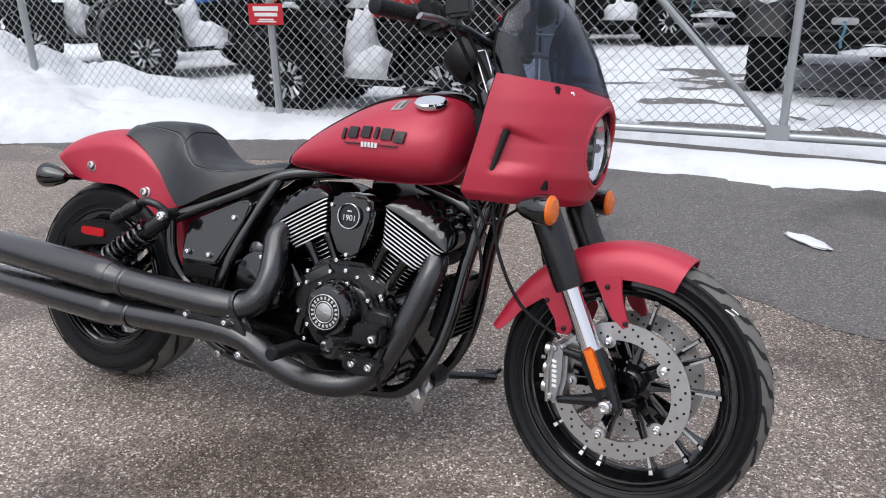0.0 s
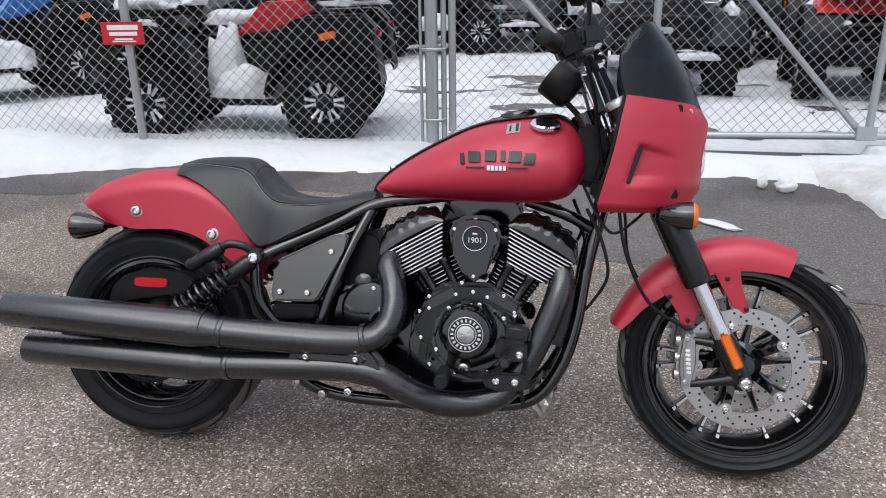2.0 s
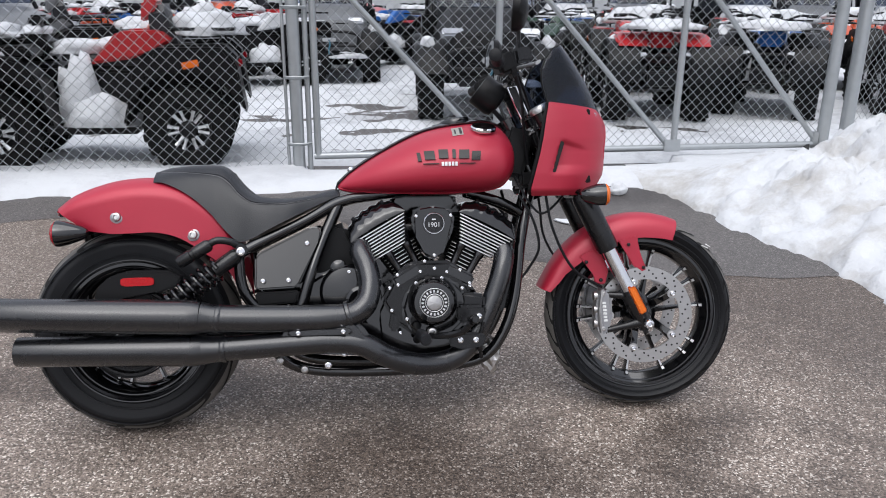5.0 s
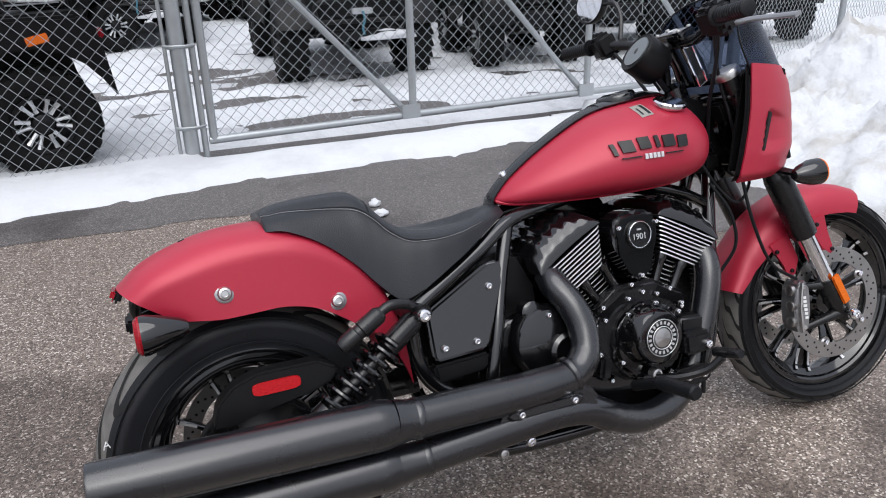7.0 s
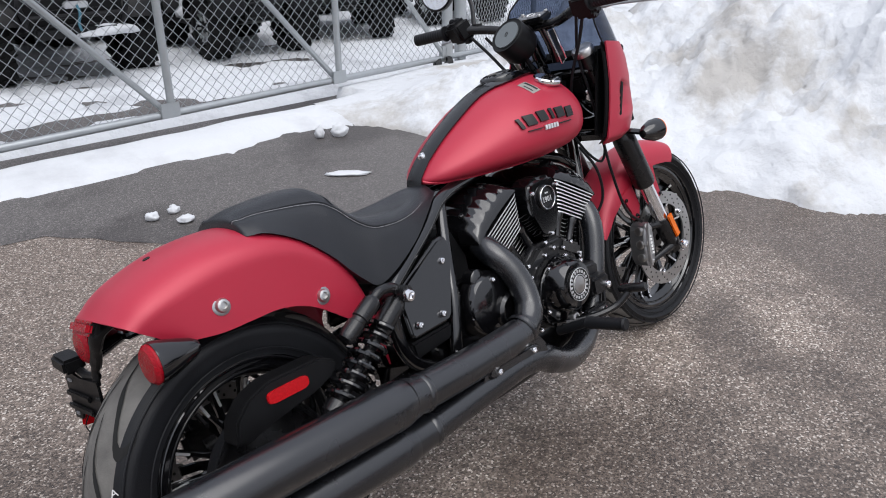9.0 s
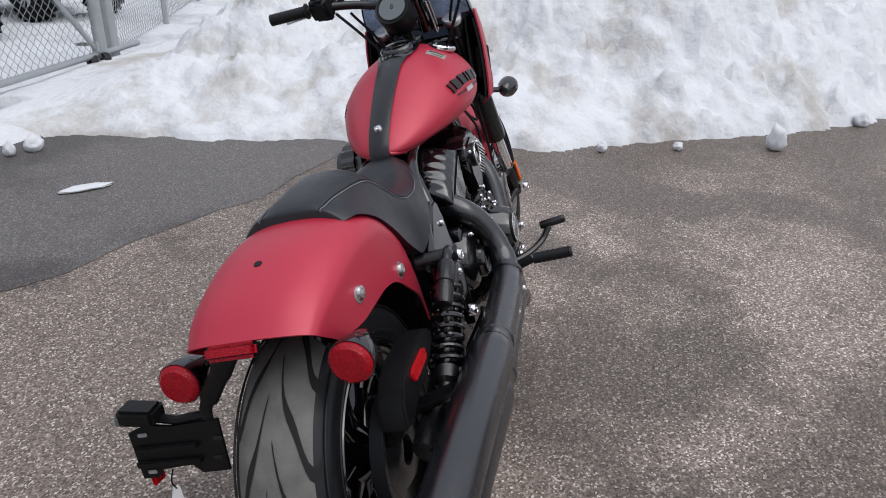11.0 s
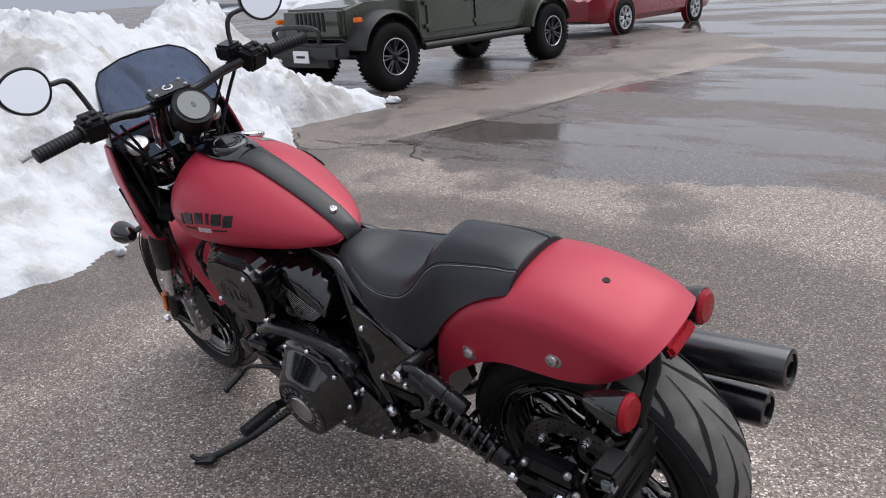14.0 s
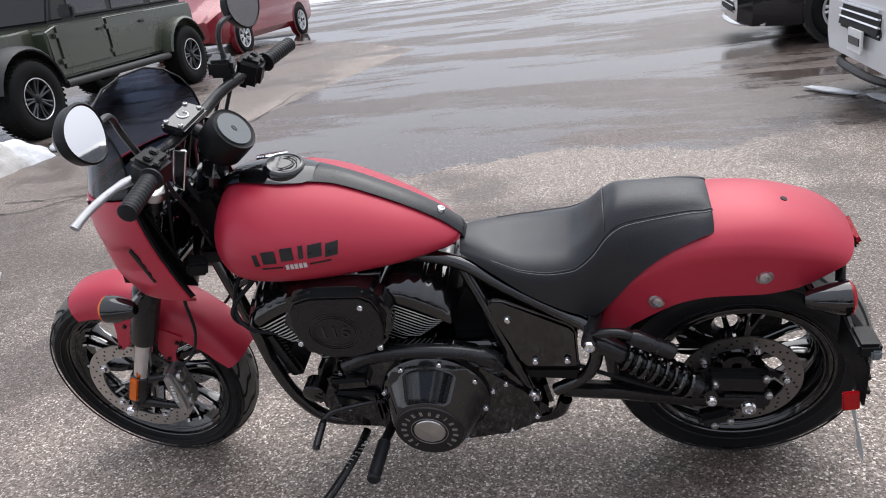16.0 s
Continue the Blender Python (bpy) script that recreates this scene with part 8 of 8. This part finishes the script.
quad(pose(4.0, 9.3, 0.05, 0, 0, 245), PGREY, "grey quad bike dusted with snow in the back row", False, 0.55, 14)
quad(pose(5.7, 9.4, 0.05, 0, 0, 245), PWHITE, "white quad bike dusted with snow in the back row", False, 0.55, 15)
quad(pose(7.4, 9.5, 0.05, 0, 0, 245), PORANGE, "orange quad bike dusted with snow in the back row", False, 0.55, 16)
quad(pose(3.2, 11.8, 0.05, 0, 0, 250), PBLUE, "blue quad bike dusted with snow in the back row", False, 0.55, 17)
quad(pose(5.0, 12.0, 0.05, 0, 0, 250), PGREY, "grey quad bike beside a blue one in the back row", False, 0.55, 18)
quad(pose(6.9, 12.2, 0.05, 0, 0, 250), PRED, "red quad bike beside a grey one in the back row", False, 0.55, 19)
quad(pose(-5.4, 9.0, 0.05, 0, 0, 205), PWHITE, "white quad bike beside a grey one under snow", False, 0.55, 20)
buggy(pose(-5.0, 7.6, 0.04, 0, 0, -28), "grey and black utility buggy under snow beside the fence row", PGREY)
buggy(pose(-3.6, 14.3, 0.04, 0, 0, -25), "orange utility buggy dusted with snow in the back rows", PORANGE)
buggy(pose(-2.2, 15.3, 0.04, 0, 0, -25), "white utility buggy dusted with snow in the back rows", PWHITE)
buggy(pose(-1.1, 17.0, 0.04, 0, 0, -25), "red utility buggy dusted with snow in the back rows", PRED)
carts = [ob for ob in bpy.data.objects if ob.parent is None and ob.name.startswith("utility_buggy")]
for k in range(7):
    copy_thing(carts[(k * 3 + 1) % len(carts)], pose(2.2 + 1.9 * k, 15.0 + 0.4 * (k % 3), 0.05, 0, 0, 235 + (k * 29) % 50))
# more rows towards the back of the yard
back = [ob for ob in bpy.data.objects if ob.parent is None and ob.name.startswith("quad_bike")][8:20]
for row, (y, x0) in enumerate(((18.2, -7.0), (20.6, -7.4), (13.4, -12.5))):
    for k in range(8):
        first = back[(k * 5 + row * 3) % len(back)]
        copy_thing(first, pose(x0 + 2.0 * k + 0.25 * ((k * 7 + row) % 3), y + 0.2 * (k % 2), 0.05, 0, 0, 215 + (k * 37 + row * 11) % 40))

# pale sheet-metal building behind the yard
SIDING = material("pale_grey_siding", (0.36, 0.37, 0.38), 0.6, 0.0, 0.08, 2)
bm = bmesh.new()
for k in range(110):
    x = -34 + 0.6 * k
    prism(bm, [(x, 0), (x + 0.5, 0), (x + 0.5, 5.0), (x, 5.0)], 34.07, 34.095, 0)
rbox(bm, (66, 0.2, 5.0), pose(-1, 34.2, 2.5), 0)
tagged(part("building_wall", bm, SIDING), "pale grey ribbed sheet-metal building wall", "building", kind="structure")

# ---- cars on the lot ----
def car_shell(stations, n=26):
    """Body skin from cross sections: (x, sill z, shoulder z, top z, half width, roof half width)."""
    rings = []
    for x, sill, shoulder, top, w, rw in stations:
        ring = [(x, -w * 0.92, sill), (x, -w, sill + 0.12), (x, -w * 1.0, (sill + shoulder) / 2), (x, -w * 0.98, shoulder)]
        ring += [(x, -w * 0.93, shoulder + 0.03), (x, -rw, top - 0.05), (x, -rw * 0.8, top), (x, 0, top + 0.015), (x, rw * 0.8, top), (x, rw, top - 0.05), (x, w * 0.93, shoulder + 0.03)]
        ring += [(x, w * 0.98, shoulder), (x, w, (sill + shoulder) / 2), (x, w, sill + 0.12), (x, w * 0.92, sill)]
        rings.append(ring)
    b = bmesh.new()
    loft(b, rings)
    return b


def jeep(m):
    t = thing("off_road_car", "dark green boxy off-road car with black wheel flares", "car", m)
    OLIVE = material("dark_green_car_paint", (0.045, 0.052, 0.034), 0.28, 0.1, 0.12, 3, 0, 100, 0.05, coat=0.5)
    DARK = material("black_trim", (0.012, 0.012, 0.012), 0.5)
    wb, tr, wr = 1.75, 0.80, 0.435
    RIMD = material("dark_grey_alloy", (0.07, 0.07, 0.075), 0.35, 0.8, 0.1, 20)
    for x in (wb, -wb):
        for sd in (-1, 1):
            road_wheel(t, (x, sd * tr, wr), wr, 0.29, 0.235, 44, RIMD, 7, "wheel", sd, 0.016, WHEELSILVER)
    b = bmesh.new()
    prism(b, [(1.15, 0.62), (1.15, 1.12), (0.95, 1.18), (-2.25, 1.20), (-2.3, 1.1), (-2.3, 0.62), (-2.2, 0.56), (1.05, 0.56)], -0.78, 0.78, 0.03, segments=3)
    body = part("body", b, OLIVE, t)
    b = bmesh.new()
    prism(b, [(1.1, 0.75), (1.1, 1.16), (1.9, 1.13), (2.28, 1.08), (2.30, 0.72), (2.2, 0.66)], -0.60, 0.60, 0.04, segments=3)
    part("bonnet", b, OLIVE, t)
    b = bmesh.new()
    prism(b, [(0.95, 1.18), (0.70, 1.78), (-2.2, 1.80), (-2.26, 1.2)], -0.70, 0.70, 0.05, segments=3)
    part("hard_top", b, DARK, t)
    for sd in (-1, 1):
        for x0, x1 in ((0.55, -0.25), (-0.35, -1.15), (-1.3, -2.1)):
            b = bmesh.new()
            prism(b, [(x0, 1.26), (x0 - 0.05, 1.68), (x1 + 0.04, 1.70), (x1, 1.26)], sd * 0.695, sd * 0.708, 0.004)
            part("side_window", b, CARGLASS, t)
        for x0, x1 in ((0.98, 0.02), (-0.02, -0.95)):
            b = bmesh.new()
            prism(b, [(x0, 0.66), (x0, 1.16), (x1, 1.17), (x1, 0.66)], sd * 0.78, sd * 0.80, 0.012)
            door = part("door", b, OLIVE, t)
            b = bmesh.new()
            rbox(b, (0.13, 0.03, 0.035), pose(x1 + 0.14, sd * 0.812, 1.04), 0.01)
            part("door_handle", b, DARK, door)
            for z in (0.75, 1.05):
                b = bmesh.new()
                rbox(b, (0.09, 0.035, 0.06), pose(x0 + 0.02, sd * 0.805, z), 0.01)
                part("hinge", b, OLIVE, door)
        b = bmesh.new()
        flare(b, (wb, 0, wr + 0.02), 0.50, 0.56, 12, 172, sd * 0.55, sd * 0.95, 0.02)
        part("wheel_flare", b, DARK, t)
        b = bmesh.new()
        flare(b, (-wb, 0, wr + 0.02), 0.50, 0.55, 10, 165, sd * 0.70, sd * 0.94, 0.02)
        part("wheel_flare", b, OLIVE, t)
        b = bmesh.new()
        tube(b, [(1.15, sd * 0.86, 0.50), (-1.2, sd * 0.86, 0.50)], 0.05, 10)
        part("side_step", b, DARK, t)
        b = bmesh.new()
        lathe(b, [(0.0, 2.315), (0.09, 2.312), (0.1, 2.30), (0.1, 2.2)], (0, sd * 0.42, 0.95), 24, axis="X")
        part("headlamp", b, HEADLENS, t, "round headlamp")
        b = bmesh.new()
        rbox(b, (0.10, 0.08, 0.06), pose(2.22, sd * 0.80, 0.93), 0.01)
        part("indicator", b, AMBER, t)
        b = bmesh.new()
        rbox(b, (0.06, 0.12, 0.3), pose(-2.30, sd * 0.70, 0.95), 0.02)
        part("tail_lamp", b, REDLENS, t)
        b = bmesh.new()
        rbox(b, (0.10, 0.2, 0.16), pose(0.85, sd * 0.92, 1.30), 0.03)
        part("door_mirror", b, DARK, t)
    b = bmesh.new()
    prism(b, [(2.27, 0.72), (2.30, 1.06), (2.33, 1.05), (2.33, 0.74)], -0.56, 0.56, 0.01)
    grille = part("grille", b, OLIVE, t)
    for k in range(7):
        b = bmesh.new()
        rbox(b, (0.02, 0.052, 0.24), pose(2.33, (k - 3) * 0.088, 0.92), 0.006)
        part("grille_slot", b, HOLE, grille)
    b = bmesh.new()
    rbox(b, (0.22, 1.6, 0.18), pose(2.50, 0, 0.58), 0.03)
    tube(b, spline([(2.55, -0.42, 0.66), (2.60, -0.40, 0.86), (2.60, 0.40, 0.86), (2.55, 0.42, 0.66)], 5), 0.03, 8)
    rbox(b, (0.1, 1.0, 0.14), pose(2.45, 0, 0.44), 0.02)
    part("front_bumper", b, DARK, t)
    b = bmesh.new()
    rbox(b, (0.015, 0.31, 0.15), pose(2.62, 0.1, 0.52), 0.003)
    plate = part("plate_blank", b, WHITEMARK, t)
    b = bmesh.new()
    rbox(b, (0.006, 0.17, 0.03), pose(2.628, 0.1, 0.52), 0)
    part("plate_bar", b, DARKLINE, plate)
    b = bmesh.new()
    tube(b, [(wb, -0.7, wr), (wb, 0.7, wr)], 0.05, 10)
    tube(b, [(-wb, -0.7, wr), (-wb, 0.7, wr)], 0.06, 10)
    rbox(b, (3.4, 0.9, 0.16), pose(0, 0, 0.50), 0.03)
    part("chassis", b, FRAMEBLACK, t)
    return t


def road_car(name, m, paint, label, stations, wb, tr, wr, windows=True, rim=None, spokes=5, arch_y=0.80):
    t = thing(name, label, "car", m)
    b = car_shell(stations)
    body = part("body", b, paint, t, sharp=30)
    for x in (wb / 2, -wb / 2):
        for sd in (-1, 1):
            road_wheel(t, (x, sd * (arch_y - 0.07), wr), wr, 0.22, wr * 0.68, 0, rim, spokes, "wheel", sd)
            b = bmesh.new()
            lathe(b, [(wr + 0.06, sd * (arch_y + 0.014)), (wr + 0.075, sd * (arch_y + 0.012)), (wr + 0.08, sd * (arch_y - 0.1)), (wr + 0.05, sd * (arch_y - 0.12))], (x, 0, wr + 0.02), 36)
            part("wheel_arch", b, paint, t)
            b = bmesh.new()
            lathe(b, [(wr + 0.065, sd * (arch_y + 0.006)), (0.02, sd * (arch_y + 0.002))], (x, 0, wr + 0.02), 36)
            part("arch_liner", b, HOLE, t)
    return t


jeep(pose(6.68, -7.3, 0, 0, 0, 90.5))
VANRED = material("dark_red_car_paint", (0.22, 0.008, 0.018), 0.22, 0.2, 0.08, 3, 0, 100, 0.04, coat=0.8)
van_st = [(-2.45, 0.45, 0.95, 1.2, 0.78, 0.6), (-2.40, 0.30, 1.0, 1.62, 0.92, 0.72), (-2.0, 0.25, 1.02, 1.74, 0.97, 0.78), (0.2, 0.25, 1.02, 1.76, 0.98, 0.78), (0.9, 0.25, 1.0, 1.70, 0.98, 0.74), (1.55, 0.25, 0.98, 1.12, 0.96, 0.70), (2.2, 0.26, 0.86, 0.95, 0.90, 0.66), (2.5, 0.34, 0.70, 0.76, 0.75, 0.5)]
van = road_car("minivan", pose(7.85, -14.75, 0, 0, 0, 89), VANRED, "dark red minivan parked behind the off-road car", van_st, 3.05, 0.86, 0.34, rim=WHEELSILVER, spokes=7, arch_y=0.975)
BLACKPAINT = material("black_car_paint", (0.008, 0.008, 0.010), 0.12, 0.1, 0.1, 3, 0, 100, 0.04, coat=1.0)
SILVER = material("silver_car_paint", (0.66, 0.67, 0.68), 0.25, 0.1, 0.05, 3, 0, 100, 0.04, coat=0.8)
sedan_st = [(-2.35, 0.45, 0.8, 0.95, 0.72, 0.6), (-2.25, 0.28, 0.9, 1.06, 0.86, 0.66), (-1.4, 0.2, 0.92, 1.15, 0.92, 0.68), (-0.8, 0.2, 0.92, 1.43, 0.93, 0.62), (0.2, 0.2, 0.92, 1.45, 0.93, 0.62), (1.05, 0.2, 0.92, 1.08, 0.93, 0.66), (1.9, 0.2, 0.82, 0.90, 0.90, 0.66), (2.25, 0.22, 0.68, 0.76, 0.82, 0.62), (2.38, 0.28, 0.55, 0.60, 0.68, 0.55)]
dark_car = road_car("sedan", pose(-4.2, -7.75, 0, 0, 0, 0), BLACKPAINT, "glossy black sedan with bright five-spoke wheels", sedan_st, 2.75, 0.83, 0.335, rim=WHEELSILVER, spokes=5, arch_y=0.925)
suv_st = [(-2.3, 0.45, 0.95, 1.2, 0.75, 0.6), (-2.2, 0.30, 1.0, 1.5, 0.88, 0.68), (-1.2, 0.25, 1.0, 1.64, 0.93, 0.7), (0.2, 0.25, 1.0, 1.62, 0.93, 0.68), (0.95, 0.25, 1.0, 1.2, 0.93, 0.7), (1.8, 0.25, 0.95, 1.05, 0.91, 0.7), (2.18, 0.26, 0.84, 0.92, 0.86, 0.66), (2.32, 0.30, 0.70, 0.78, 0.82, 0.62)]
white_car = road_car("crossover", pose(-4.47, -3.93, 0, 0, 0, 0), SILVER, "silver crossover with dark grille and chrome trim", suv_st, 2.7, 0.84, 0.35, rim=WHEELSILVER, spokes=5, arch_y=0.925)
for car, xf, zf in ((dark_car, 2.36, 0.45), (white_car, 2.31, 0.60)):
    b = bmesh.new()
    rbox(b, (0.05, 0.9, 0.22), pose(xf - 0.005, 0, zf, 0, -12, 0), 0.02)
    grille = part("grille", b, HOLE, car)
    for k in range(4):
        b = bmesh.new()
        rbox(b, (0.02, 0.88, 0.012), pose(xf + 0.025, 0, zf - 0.08 + 0.05 * k, 0, -12, 0), 0.003)
        part("grille_bar", b, CHROME, grille)
    b = bmesh.new()
    tube(b, spline([(xf - 0.25, -0.80, 0.24), (xf - 0.02, -0.55, 0.24), (xf + 0.03, 0, 0.24), (xf - 0.02, 0.55, 0.24), (xf - 0.25, 0.80, 0.24)], 5), 0.03, 8, flat=0.6)
    part("front_lip", b, CHROME if car is dark_car else PLASTIC, car, "lower bumper lip")
    for sd in (-1, 1):
        b = bmesh.new()
        rbox(b, (0.30, 0.20, 0.11), pose(xf - 0.22, sd * 0.66, zf + 0.15, 0, -8, sd * -25), 0.04)
        part("headlamp", b, HEADLENS, car)
        b = bmesh.new()
        rbox(b, (0.10, 0.22, 0.09), pose(xf - 0.10, sd * 0.58, 0.37, 0, 0, sd * -22), 0.03)
        part("bumper_vent", b, HOLE, car)
b = bmesh.new()
rbox(b, (0.015, 0.31, 0.15), pose(2.36, 0.05, 0.45), 0.003)
pl = part("plate_blank", b, WHITEMARK, white_car)
b = bmesh.new()
rbox(b, (0.006, 0.24, 0.05), pose(2.37, 0.05, 0.45), 0)
part("plate_bar", b, DARKLINE, pl)
for car, xs in ((van, ((-2.1, -1.3), (-1.2, -0.2), (-0.1, 0.85))), (dark_car, ((-1.1, -0.3), (-0.25, 0.6))), (white_car, ((-1.9, -1.2), (-1.1, -0.3), (-0.25, 0.6)))):
    st = {van: van_st, dark_car: sedan_st, white_car: suv_st}[car]
    for sd in (-1, 1):
        for x0, x1 in xs:
            b = bmesh.new()
            rows = []
            for x in np.linspace(x0, x1, 6):
                sh = interp(x, [s[0] for s in st], [s[2] for s in st])
                tp = interp(x, [s[0] for s in st], [s[3] for s in st])
                w = interp(x, [s[0] for s in st], [s[4] for s in st])
                rw = interp(x, [s[0] for s in st], [s[5] for s in st])
                z0, z1 = sh + 0.07, max(sh + 0.09, tp - 0.09)
                f = lambda z: w * 0.93 + (rw - w * 0.93) * (z - sh - 0.03) / max(0.01, tp - 0.08 - sh)
                rows.append([(x, sd * (f(z) + 0.006), z) for z in (z0, (z0 + z1) / 2, z1)])
            grid_faces(b, rows)
            shell(b, 0.004)
            part("side_window", b, CARGLASS, car)
# far snow and distance beyond the lot
bm = bmesh.new()
rows = []
for k in range(60):
    x = -60 + 2.4 * k
    rows.append([(x, -33 - 2.5 * (k % 3 == 0) - abs(x - 8) * 0.12, 0.0), (x, -35.5 - abs(x - 8) * 0.12, 0.5 + 0.3 * noise.noise(Vector((x * 0.3, 0, 0)))), (x, -42, 0.7), (x, -70, 0.6)])
grid_faces(bm, rows)
tagged(part("snow_verge", bm, SNOWCLEAN, sharp=180), "snow-covered verge beyond the lot", "snow", kind="structure")

# plain wall of the building that closes the lot behind the bike
bm = bmesh.new()
rbox(bm, (0.4, 22, 5.0), pose(-26.2, -19, 2.5), 0)
for k in range(5):
    rbox(bm, (0.1, 0.3, 5.0), pose(-25.96, -29.5 + 5.2 * k, 2.5), 0)
tagged(part("building_wall_west", bm, material("grey_block_wall", (0.22, 0.21, 0.2), 0.7, 0, 0.15, 2, 0.2, 60)), "plain grey building wall beside the lot", "building", kind="structure")
